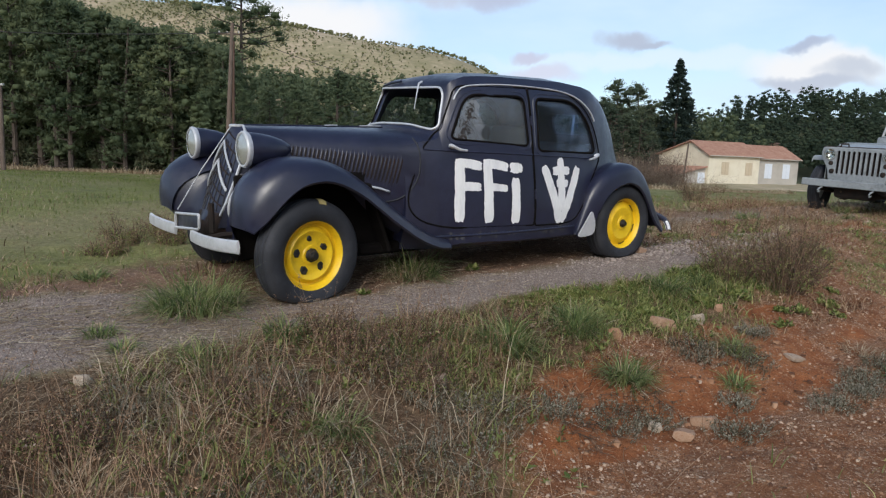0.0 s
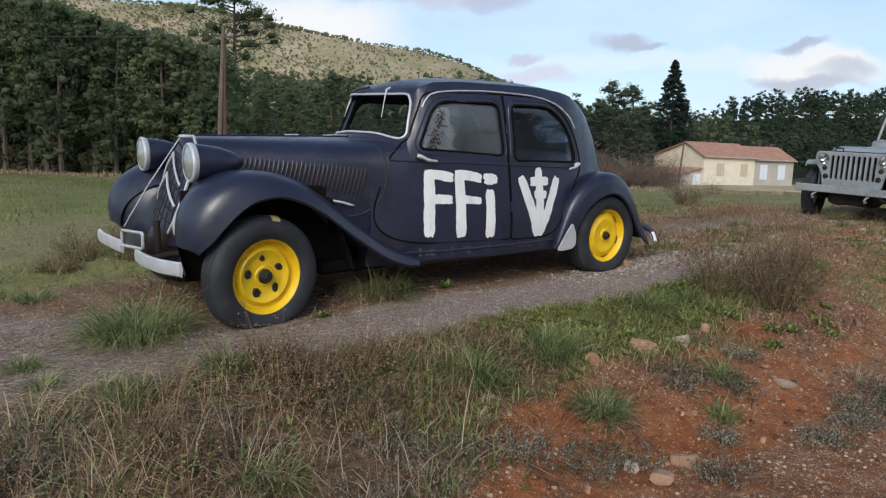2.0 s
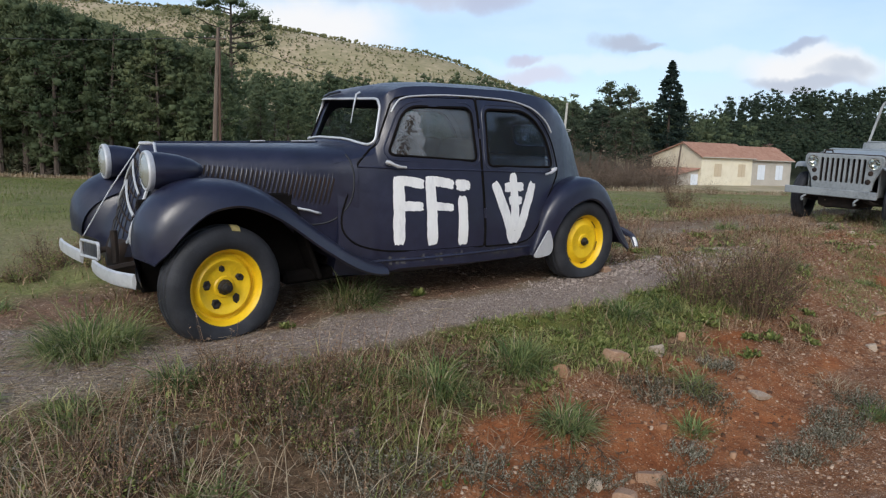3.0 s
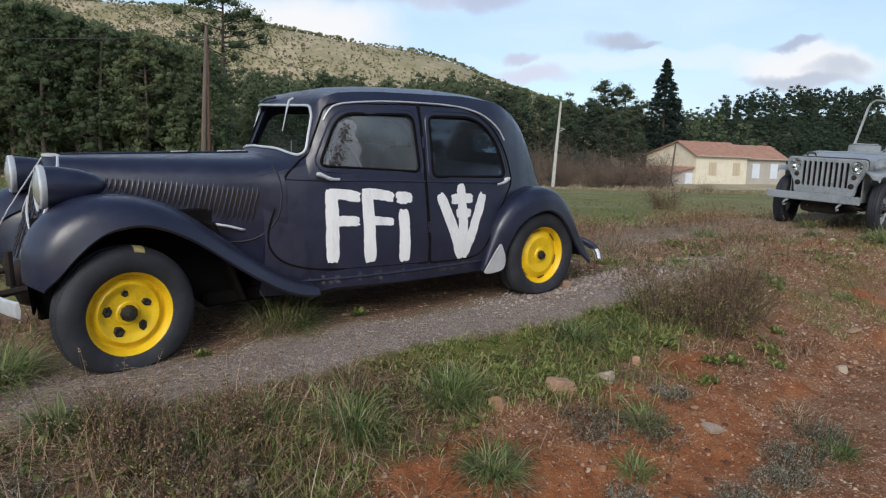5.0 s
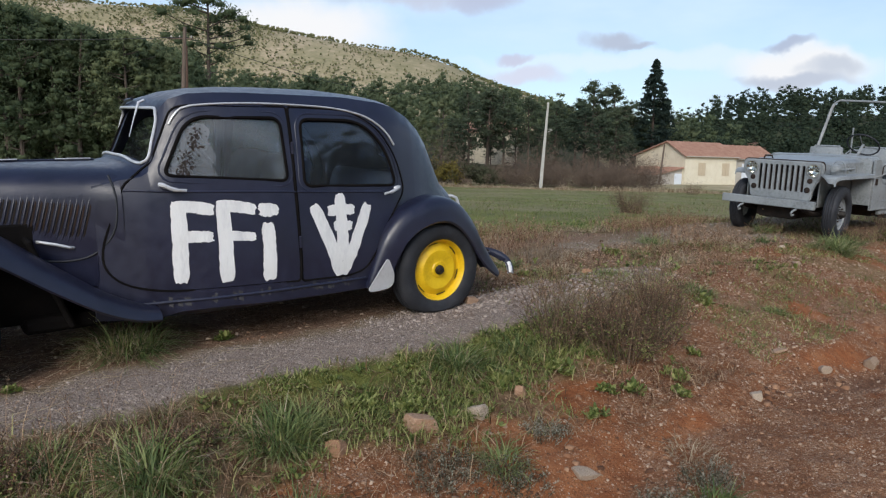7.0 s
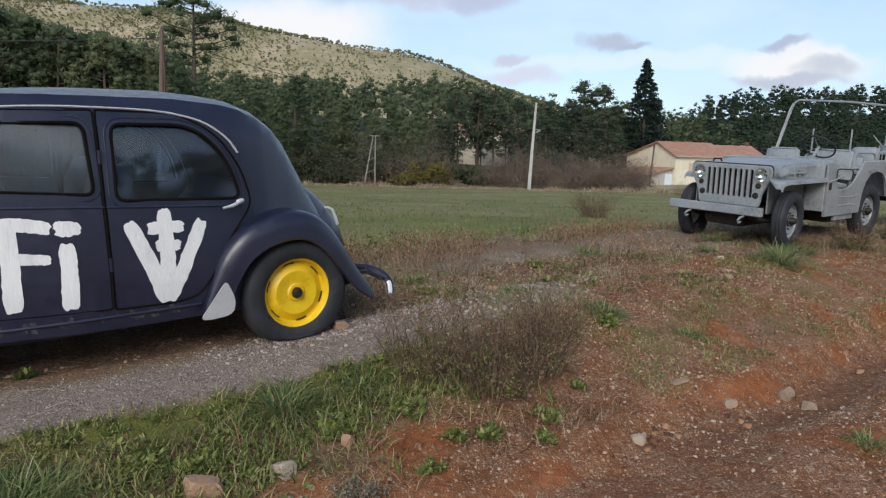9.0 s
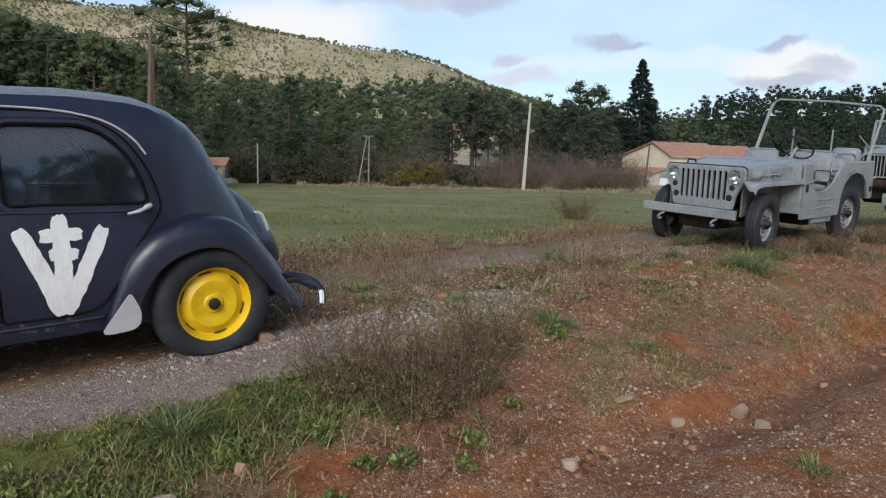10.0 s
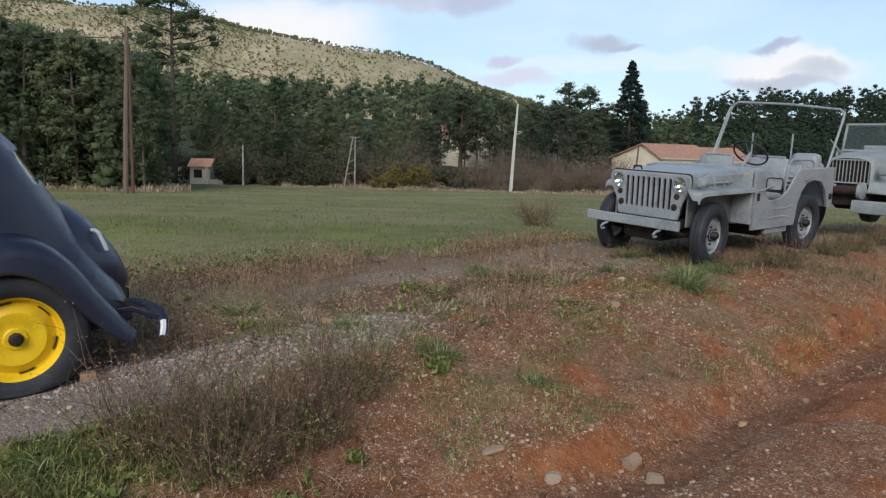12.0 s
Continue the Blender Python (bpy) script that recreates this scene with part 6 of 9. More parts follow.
# ---- the truck behind it ----
def build_truck():
    f, l = Vector((-0.76, -0.65, -0.02)).normalized(), Vector((0.65, -0.76, -0.03))
    l = (l - f * f.dot(l)).normalized()
    c = Vector((5.72, 11.148, 0.711)) - 6.5 * f - 0.68 * l
    m = Matrix.Translation((c.x, c.y, float(ground_z(c.x, c.y, False)))) @ Matrix((f, l, f.cross(l))).transposed().to_4x4()
    t = thing("army_truck", m, "old army truck in weathered grey-green paint with barred grille", "truck")
    P = TRUCK_PAINT
    part("grille_panel", rbox(0.05, 0.66, 0.46, 0.04, 2, pose(-0.03, 0, 1.18)), UNDER, t)
    for k in range(11):
        part("grille_bar", rbox(0.02, 0.016, 0.42, 0.004, 1, pose(0.03, -0.31 + 0.062 * k, 1.18)), P, t)
    for z in (0.975, 1.385):
        part("grille_rail", rbox(0.025, 0.68, 0.03, 0.006, 1, pose(0.035, 0, z)), P, t)
    rows = []
    for x, w, zt in ((0.06, 0.34, 1.42), (0.02, 0.38, 1.46), (-0.5, 0.46, 1.51), (-1.12, 0.62, 1.55)):
        half = spline([(w, 0.9), (w, 1.25), (w * 0.93, zt - 0.07), (w * 0.6, zt - 0.015), (0, zt)], 12)
        rows.append([(x, y, z) for y, z in half] + [(x, -y, z) for y, z in half[-2::-1]])
    part("bonnet", loft(rows, False), P, t)
    for s in (1, -1):
        st = [((0.15, 0.85), (0.12, 0.72)), ((0.05, 1.0), (0.03, 0.88)), ((-0.2, 1.07), (-0.2, 0.95)), ((-0.6, 1.06), (-0.6, 0.94)), ((-0.95, 1.0), (-0.93, 0.88)), ((-1.25, 0.72), (-1.25, 0.62))]
        part("wing", solid(loft([[(c[0], s * 0.36, c[1]), (c[0], s * 0.98, c[1] - 0.02), (b[0], s * 1.02, b[1]), (b[0], s * 0.99, b[1]), (c[0], s * 0.95, c[1] - 0.05), (c[0], s * 0.36, c[1] - 0.03)] for c, b in st])), P, t)
        part("headlamp", moved(lathe([(0.0, 0.06), (0.07, 0.05), (0.095, 0.02), (0.09, -0.06), (0.04, -0.14), (0.0, -0.15)], 20), pose(0.06, s * 0.56, 1.22, 0, 0, -90)), P, t, "grey headlamp")
        for x in (-0.4, -3.2):
            w = part("tyre", moved(lathe([(0.26, -0.1), (0.34, -0.12), (0.44, -0.1), (0.46, 0.0), (0.44, 0.1), (0.34, 0.12), (0.26, 0.1)], 36, True), pose(x, s * 0.82, 0.44)), RUBBER, t, "large black tyre")
            part("rim", moved(lathe([(0.0, s * 0.02), (0.1, s * 0.02), (0.18, s * 0.05), (0.24, s * 0.02), (0.27, s * 0.1)], 28), pose(x, s * 0.82, 0.44)), P, w)
        part("screen_post", tube([(-1.14, s * 0.68, 1.50), (-1.24, s * 0.67, 2.04)], 0.025, 6), P, t)
        part("door", rbox(0.9, 0.04, 0.9, 0.04, 2, pose(-1.65, s * 0.80, 1.10)), P, t)
        part("mirror_arm", tube([(-1.2, s * 0.72, 1.5), (-1.1, s * 0.9, 1.75)], 0.012, 6), P, t)
    part("bumper", rbox(0.10, 1.3, 0.22, 0.02, 2, pose(0.5, 0.93, 0.60)), P, t, "heavy grey-green bumper")
    winch = part("winch", moved(lathe([(0.0, -0.3), (0.13, -0.3), (0.13, -0.26), (0.08, -0.25), (0.08, 0.25), (0.13, 0.26), (0.13, 0.3), (0.0, 0.3)], 20), pose(0.3, 0.0, 0.86)), RUST, t, "rusty winch drum")
    for y in (-0.33, 0.33):
        part("winch_cheek", moved(lathe([(0.0, -0.05), (0.1, -0.05), (0.15, -0.03), (0.15, 0.03), (0.1, 0.05), (0.0, 0.05)], 18), pose(0.3, y, 0.86)), P, winch, "pale rounded winch cheek")
    part("screen_frame", tube([(-1.14, -0.68, 1.54), (-1.24, -0.67, 2.04), (-1.24, 0.67, 2.04), (-1.14, 0.68, 1.54)], 0.03, 6, closed=True), P, t)
    g = part("windscreen", solid(loft([[(-1.145, -0.66, 1.56), (-1.145, 0.66, 1.56)], [(-1.24, -0.65, 2.02), (-1.24, 0.65, 2.02)]], False)), SCREEN_GLASS, t, "flat windscreen glass")
    g.visible_shadow = False
    part("wiper", tube([(-1.22, -0.2, 2.02), (-1.17, -0.36, 1.75)], 0.008, 5), UNDER, t)
    part("cab_floor", rbox(1.2, 1.5, 0.8, 0.05, 1, pose(-1.75, 0, 0.8)), UNDER, t)
    part("cab_back", rbox(0.05, 1.5, 0.6, 0.02, 1, pose(-2.3, 0, 1.35)), P, t)
    part("cargo_bed", rbox(2.2, 1.8, 0.5, 0.03, 1, pose(-3.5, 0, 1.1)), P, t)
    part("frame", rbox(4.8, 0.7, 0.2, 0.02, 1, pose(-2.2, 0, 0.68)), UNDER, t)
    return t


build_truck()

# ---- far slopes, woods, houses and poles ----
HILL = surface("dry_hillside", [(0.16, 0.155, 0.065), (0.33, 0.28, 0.165), (0.6, 0.45, 0.34)], 0.045, 0.95, bump=0.6, bump_scale=0.5, fine=0.45)
WOODFLOOR = surface("forest_floor", [(0.028, 0.036, 0.016), (0.048, 0.056, 0.026), (0.07, 0.076, 0.038)], 0.3, 0.95, bump=0.5, bump_scale=2)


def hill_z(x, y):
    """The far sunlit hill and the wooded slopes before it."""
    crest = np.interp(x, [-500, -250, -178, -136, -108, -97, -60, -35, -17, -9, 0, 12, 28, 60, 100], [80, 73, 66, 63.5, 58.5, 55.3, 49.6, 46.2, 41, 37, 33.2, 30, 24.5, 13, 4])
    far = crest * smooth(165, 300, y) * (1 - 0.25 * smooth(310, 600, y))
    mid = np.interp(x, [-200, -90, -46, -6, 15, 35, 60], [18, 15, 11, 11, 7, 2, 0]) * smooth(72, 150, y) * (1 - 0.3 * smooth(150, 230, y))
    right = np.interp(x, [25, 33, 39, 43, 48, 55, 80, 110, 200, 400], [0, 4.6, 7.8, 9.2, 11.4, 12.4, 12.9, 16, 22, 33]) * smooth(96, 150, y)
    return np.maximum(np.maximum(far, mid), right) + 1.4 * (fbm(np.asarray(x) * 0.05, np.asarray(y) * 0.05, 77, 3) - 0.5) * smooth(80, 150, y)


def sheet(name, xs, ys, f, mat):
    gx, gy = np.meshgrid(xs, ys)
    gz = f(gx, gy)
    nx = len(xs)
    v = np.stack([gx, gy, gz], -1).reshape(-1, 3)
    faces = [(j * nx + i, j * nx + i + 1, (j + 1) * nx + i + 1, (j + 1) * nx + i) for j in range(len(ys) - 1) for i in range(nx - 1)]
    return part(name, (v.tolist(), faces), mat)


hill = sheet("hillside", np.linspace(-520, 420, 120), np.linspace(70, 620, 90), lambda x, y: hill_z(x, y) + np.where(y < 74, -2.5, -0.9 + 0 * y), HILL)
tagged(hill, "sunlit dry hillside dotted with scrub behind the woods", "hill", kind="structure")

for nm, x0, x1, y0, y1 in (("ridge_floor", 25, 230, 92, 185), ("slope_floor", -190, 25, 84, 160)):
    ob = sheet(nm, np.linspace(x0, x1, 50), np.linspace(y0, y1, 30), lambda x, y: hill_z(x, y) + np.where((y < y0 + 3) | (x > x1 - 8), -2.5, -0.55 + 0 * y), WOODFLOOR)
    tagged(ob, "dark needle-strewn floor of the pine woods", "forest floor", kind="structure")


def floor_z(x, y):
    return np.maximum(ground_z(x, y, False), hill_z(x, y) - 0.9)


def leaf_cloud(centres, radii, per, size, rng, squash=0.6, flat=0.4, slim=0.55):
    """Many small four-cornered leaves round each centre."""
    n = len(centres) * per
    c = np.repeat(centres, per, 0)
    r = np.repeat(radii, per)
    d = rng.normal(size=(n, 3))
    d /= np.linalg.norm(d, axis=1)[:, None]
    p = c + d * (r * rng.random(n) ** 0.45)[:, None] * np.array((1, 1, squash))
    a = rng.normal(size=(n, 3))
    a[:, 2] *= flat
    a /= np.linalg.norm(a, axis=1)[:, None]
    b = np.cross(a, rng.normal(size=(n, 3)))
    b /= np.linalg.norm(b, axis=1)[:, None] + 1e-9
    s = size * (0.6 + 0.8 * rng.random(n))[:, None]
    a, b = a * s, b * s * slim
    v = np.stack([p - a, p - b * 0.9, p + a, p + b * 0.9], 1).reshape(-1, 3)
    return v, np.arange(n * 4).reshape(-1, 4)


def clumps(centres, radii, per, size, rng, squash=0.7, slim=0.4, heart=0.42):
    """Dense tufts of foliage: an uneven dark heart in each, with leaves standing out of it all round."""
    n = len(centres)
    corner = np.array([(x, y, z) for z in (-1, 1) for x, y in ((-1, -1), (1, -1), (1, 1), (-1, 1))], float) / math.sqrt(3)
    a = rng.random(n) * 6.28
    rot = np.stack([np.stack([np.cos(a), -np.sin(a)], 1), np.stack([np.sin(a), np.cos(a)], 1)], 1)
    v = np.repeat(corner[None], n, 0) * (heart * (0.7 + 0.6 * rng.random((n, 8, 1))))
    v[:, :, :2] = np.einsum("nij,nkj->nki", rot, v[:, :, :2])
    v = v * radii[:, None, None] * np.array((1, 1, squash)) + centres[:, None, :]
    b = np.arange(n)[:, None] * 8
    box = ((0, 3, 2, 1), (4, 5, 6, 7), (0, 1, 5, 4), (1, 2, 6, 5), (2, 3, 7, 6), (3, 0, 4, 7))
    core = v.reshape(-1, 3), np.concatenate([b + np.array([f]) for f in box], 1).reshape(-1, 4)
    m = n * per
    d = rng.normal(size=(m, 3))
    d /= np.linalg.norm(d, axis=1)[:, None]
    c = np.repeat(centres, per, 0) + d * (np.repeat(radii, per) * (0.3 + 0.8 * rng.random(m) ** 0.7))[:, None] * np.array((1, 1, squash))
    t = d + rng.normal(0, 0.7, (m, 3))
    t /= np.linalg.norm(t, axis=1)[:, None]
    w = np.cross(t, rng.normal(size=(m, 3)))
    w /= np.linalg.norm(w, axis=1)[:, None] + 1e-9
    k = size * (0.6 + 0.8 * rng.random(m))[:, None]
    t, w = t * k, w * k * slim
    leaf = np.stack([c - t, c - w, c + t, c + w], 1).reshape(-1, 3), np.arange(m * 4).reshape(-1, 4)
    return np.concatenate([core[0], leaf[0]]), np.concatenate([core[1], leaf[1] + len(core[0])])


def quad_mesh(name, v, q):
    me = bpy.data.meshes.new(name)
    me.vertices.add(len(v))
    me.vertices.foreach_set("co", np.asarray(v, np.float32).ravel())
    me.loops.add(q.size)
    me.loops.foreach_set("vertex_index", q.ravel().astype(np.int32))
    me.polygons.add(len(q))
    me.polygons.foreach_set("loop_start", np.arange(0, q.size, q.shape[1], dtype=np.int32))
    me.update(calc_edges=True)
    return me


def pine_parts(seed, h, bare=0.42, spread=0.24, per=26, count=60, size=0.2):
    rng = np.random.default_rng(seed)
    bend = rng.normal(0, 0.03 * h, 2)
    pts = [(bend[0] * t * t, bend[1] * t * t, h * t) for t in np.linspace(0, 0.97, 9)]
    trunk = tube(pts, [0.017 * h * (1 - 0.85 * t) + 0.02 for t in np.linspace(0, 1, 9)], 7)
    limbs, centres, radii = [trunk], [], []
    for k in range(count):
        t = bare + (1 - bare) * (k + rng.random()) / count
        ang = rng.random() * 2 * math.pi
        prof = math.sin(math.pi * min(1.0, (t - bare) / (1 - bare) * 0.8 + 0.18)) ** 0.7
        reach = h * spread * prof * (0.35 + 0.75 * rng.random())
        root = np.array((bend[0] * t * t, bend[1] * t * t, h * t * 0.97))
        tip = root + np.array((math.cos(ang) * reach, math.sin(ang) * reach, reach * (0.15 + 0.3 * rng.random())))
        if k % 2 == 0:
            limbs.append(tube([root, (root + tip) / 2 - np.array((0, 0, 0.05 * reach)), tip], [0.0045 * h, 0.003 * h, 0.0015 * h], 4))
        centres.append(tip)
        radii.append(h * (0.042 + 0.04 * rng.random()))
        if rng.random() < 0.6:
            centres.append(root * 0.45 + tip * 0.55 + rng.normal(0, 0.02 * h, 3))
            radii.append(h * 0.045)
    for k in range(5):
        t = bare * (0.35 + 0.6 * rng.random())
        ang = rng.random() * 6.28
        root = np.array((0, 0, h * t))
        limbs.append(tube([root, root + np.array((math.cos(ang), math.sin(ang), 0.25)) * h * 0.09], [0.004 * h, 0.0012 * h], 4))
    return join(*limbs), clumps(np.array(centres), np.array(radii), per, size, rng, 0.62, 0.3, 0.5)


SCRUB = surface("pale_scrub", [(0.12, 0.13, 0.06), (0.19, 0.195, 0.095), (0.28, 0.26, 0.14)], 0.06, 0.85, bump=0, island=0.45, spec=0.2, thin=0.2)
NEEDLES = surface("pine_crown", [(0.09, 0.122, 0.07), (0.155, 0.192, 0.108), (0.22, 0.248, 0.138)], 0.3, 0.75, bump=0, fine=0.25, island=0.08, obj_var=0.35, spec=0.1, thin=0.55)
NEEDLES_B = surface("pine_crown_fresh", [(0.092, 0.126, 0.07), (0.16, 0.198, 0.108), (0.228, 0.254, 0.134)], 0.3, 0.75, bump=0, fine=0.25, island=0.08, obj_var=0.35, spec=0.1, thin=0.55)
# ridge pines: the cloud shade over them is put into darker needle colours
SHADED_RIDGE_PINE = surface("ridge_pine_in_shade", [(0.03, 0.047, 0.033), (0.05, 0.072, 0.047), (0.085, 0.108, 0.062)], 0.12, 0.75, bump=0, fine=0.2, island=0.1, spec=0.1, thin=0.35)
# blue-green needles, darkened further so that the colour holds these trees' shade
SHADED_BLUE_PINE = surface("shaded_blue_green_pine", [(0.042, 0.062, 0.044), (0.075, 0.1, 0.066), (0.115, 0.138, 0.085)], 0.3, 0.75, bump=0, fine=0.25, island=0.1, obj_var=0.3, spec=0.1, thin=0.4)


def pine(name, seed, h, label, **kw):
    wood, (v, q) = pine_parts(seed, h, **kw)
    tree = thing(name, pose(0, 0, 0), label, "tree", "pines at the edge of the field")
    part("trunk", wood, BARK, tree)
    part("crown", quad_mesh("crown", v, q), SHADED_BLUE_PINE if seed > 16 else NEEDLES if seed % 2 else NEEDLES_B, tree)
    return tree


def crown_cap(x, y, h):
    """Keeps a tree of the western wood under the wood's falling skyline."""
    if y > 72 or x > -5:
        return h
    top = float(np.interp((x - 0.7) / (y - 0.7), [-0.85, -0.755, -0.67, -0.586, -0.56, -0.5, -0.438, -0.396, -0.36], [15.5, 13.4, 12.3, 10.9, 11.4, 10.0, 9.2, 8.4, 7.2]))
    return min(h, (1.4 + (top - 1.4) * y / 48 - float(floor_z(x, y))) / 1.06)


def build_woods():
    rng = np.random.default_rng(5)
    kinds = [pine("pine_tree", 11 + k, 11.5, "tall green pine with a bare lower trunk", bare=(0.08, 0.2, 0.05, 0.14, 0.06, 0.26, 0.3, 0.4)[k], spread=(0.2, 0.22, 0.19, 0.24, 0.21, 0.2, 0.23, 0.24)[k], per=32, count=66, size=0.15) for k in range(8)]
    used = set()
    spots = []
    # the wood's edge to the west of the field
    for k in range(58):
        x = -64 + 48 * rng.random()
        y = 45.5 + 26 * rng.random() ** 1.3 + max(0, (x + 30)) * 0.35
        h = 9.0 + 3.0 * rng.random() + 0.13 * max(0, -x - 18)
        spots.append((x, y, h))
    spots += [(-30 + 1.1 * k, 46.5 + 7 * rng.random(), 9.6 + 2.6 * rng.random() + 0.14 * (9 - k)) for k in range(10)]
    spots += [(-34.5, 46, 13.2), (-31.0, 47, 13.0), (-28.5, 47, 12.6), (-26.2, 48, 11.8), (-37, 45, 14), (-40, 47, 14.5), (-18.6, 46.5, 6.8), (-19.8, 47.5, 7.6), (-30.0, 69, 6.5), (-31.5, 70, 7.5), (-33.4, 69, 8.0), (-29.6, 66, 6.0), (-23.8, 49, 10.6), (-21.6, 50, 9.4), (-44, 46, 14.5)]
    # trees behind the middle of the field
    for k in range(34):
        x = -26 + 44 * rng.random()
        spots.append((x, 76 + 14 * rng.random(), 5.5 + 4.0 * rng.random()))
    for x, y, h in ((-1.5, 80, 10), (0.5, 83, 10.5), (2.5, 84, 10), (5.5, 86, 9.5), (13.8, 92, 11.7), (16.6, 93, 11.6), (11.5, 90, 9.5), (18.8, 96, 9), (9, 92, 9), (25.5, 104, 10.5)):
        spots.append((x, y, h))
    spots += [(-26.5, 80, 8.5), (-29.5, 84, 9.0), (-31.5, 88, 9.5), (-24.5, 79, 8.0), (-34.0, 82, 9.0), (-37.0, 86, 9.5), (-22.0, 80, 7.5), (-28.0, 90, 9.0), (-33.0, 78, 8.0)]
    spots = [p for p in spots if p[1] > 71 or p[0] < 2.6 - 0.466 * (p[1] - 2.8)]
    for i, (x, y, h) in enumerate(spots):
        # trees right of the middle take the needles with shade in their colour
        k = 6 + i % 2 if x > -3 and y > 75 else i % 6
        z = float(floor_z(x, y)) - 0.1
        h = crown_cap(x, y, h)
        m = Matrix.Translation((x, y, z)) @ Matrix.Rotation(rng.random() * 6.28, 4, "Z")
        s = h / 11.5
        if k in used:
            ob = copy_thing(kinds[k], m)
        else:
            ob = kinds[k]
            ob.matrix_basis = m
            used.add(k)
        ob.scale = (s * (0.85 + 0.3 * rng.random()),) * 2 + (s,)
    # the tall pine by the wooden pole, clear of the wood
    wood, (v, q) = pine_parts(97, 20.0, bare=0.6, spread=0.22, per=90, count=36, size=0.17)
    big = thing("pine_tree", pose(-28.4, 72.0, float(floor_z(-28.4, 72.0)) - 0.1), "lone tall pine with an open, layered crown", "tree")
    part("trunk", wood, BARK, big)
    part("crown", quad_mesh("crown", v, q), NEEDLES_B, big)
    # woods on the slopes, past counting
    def forest(name, pts, hs, seed, mat, per, count, size, label, squash=0.8, low=0.35):
        r = np.random.default_rng(seed)
        cs, rs = [], []
        for (x, y), h in zip(pts, hs):
            z = float(floor_z(x, y))
            h = crown_cap(x, y, h)
            for c in range(count):
                t = low + (0.97 - low) * (c + r.random()) / count
                w = h * 0.2 * max(0.25, math.sin(math.pi * min(1, max(0.0, t - 0.2) * 0.95))) ** 0.6
                a = r.random() * 6.28
                rad = w * (0.3 + 0.6 * r.random())
                cs.append((x + math.cos(a) * rad, y + math.sin(a) * rad, z + h * t))
                rs.append(h * 0.125 * (0.8 + 0.5 * r.random()) * (1.15 - 0.5 * t))
        v, q = clumps(np.array(cs), np.array(rs), per, size, r, squash, 0.35, 0.6)
        ob = part(name, quad_mesh(name, v, q), mat)
        tagged(ob, label, "woodland", kind="stuff")
    pts, hs = [], []
    for k in range(620):
        x, y = -150 + 185 * rng.random(), 88 + 70 * rng.random() ** 0.8
        if y < 95 and x > 3:
            continue
        pts.append((x, y))
        hs.append(6.0 + 3.2 * rng.random())
    forest("far_woods", pts, hs, 3, NEEDLES, 15, 14, 0.24, "dense dark green pine woods on the slope")
    pts, hs = [], []
    for k in range(900):
        x, y = 27 + 60 * rng.random(), 97 + 54 * rng.random()
        pts.append((x, y))
        hs.append(3.4 + 2.4 * rng.random() ** 1.5 + 0.9 * float(smooth(34, 44, x)))
    forest("ridge_woods", pts, hs, 4, SHADED_RIDGE_PINE, 22, 9, 0.12, "green pine woods along the low ridge")
    pts, hs = [], []
    for k in range(26000):
        x, y = -250 + 300 * rng.random(), 190 + 125 * rng.random()
        if fbm(x * 0.03, y * 0.03, 61, 3) > 0.2 + 0.5 * rng.random():
            pts.append((x, y))
            hs.append(2.0 + 2.4 * rng.random() ** 3 + 2.2 * (y > 288) * rng.random())
    r = np.random.default_rng(6)
    xy, hs = np.array(pts[:16000]), np.array(hs[:16000])
    cs = np.stack([xy[:, 0], xy[:, 1], floor_z(xy[:, 0], xy[:, 1]) + 0.25 * hs], 1)
    stuff_mesh = quad_mesh("hillside_scrub", *clumps(cs, 0.16 * hs, 3, 0.26, r, 0.9, 0.4, 0.85))
    tagged(part("hillside_scrub", stuff_mesh, SCRUB), "scattered olive green scrub on the dry hill", "woodland", kind="stuff")
    # shrubs and small broadleaf trees along the far edge of the field
    for mat, seed, n, label, x0, x1, hh, nm in ((TWIG, 8, 210, "bare brown brushwood at the field's far edge", 2.5, 18, 4.6, "brushwood"), (LEAF_OLIVE, 9, 44, "dark olive bushes at the field's far edge", -29, -8, 5.0, "field_edge_bushes"), (LEAF_OLIVE, 29, 12, "dark green shrubs at the field's far edge", -3, 2.6, 4.2, "edge_shrubs"), (LEAF_AUTUMN, 10, 11, "yellowing autumn bushes at the field's far edge", -7, -2.2, 3.4, "autumn_bushes"), (LEAF_OLIVE, 18, 110, "green and brown undergrowth below the pines", -62, -4, 4.5, "undergrowth"), (LEAF_OLIVE, 30, 90, "dark bushes along the foot of the western wood", -62, -15, 3.4, "wood_foot_bushes"), (TWIG, 19, 34, "bare brown young trees before the woods", -16, 12, 7.5, "bare_trees"), (TWIG, 28, 60, "bare brown scrub along the field's far edge", -23.2, 3, 2.6, "edge_scrub"), (LEAF_AUTUMN, 20, 2, "yellow-brown autumn trees before the woods", -7.2, -5.6, 4.2, "autumn_trees"), (TWIG, 33, 7, "tall bare brown tree tops before the woods", -6, -3.2, 10.5, "bare_brown_trees"), (TWIG, 35, 20, "brown leafless thicket beside the cottage", -24.4, -19, 4.5, "leafless_thicket")):
        r = np.random.default_rng(seed)
        cs, rs = [], []
        for k in range(n):
            x = x0 + (x1 - x0) * r.random()
            y = 70.5 + 5 * r.random() if x > -28 else 44.5 + (x + 60) * 0.12 + 20 * r.random()
            if seed == 30:
                y = 43.8 + (x + 60) * 0.1 + 2.2 * r.random()
            if x > 2.6 - 0.466 * (y - 2.8) and y < 70:
                continue
            if -26.7 < x < -24.5 and y > 60:
                continue
            if mat is TWIG and seed == 8:
                y = 69.5 + 9 * r.random()
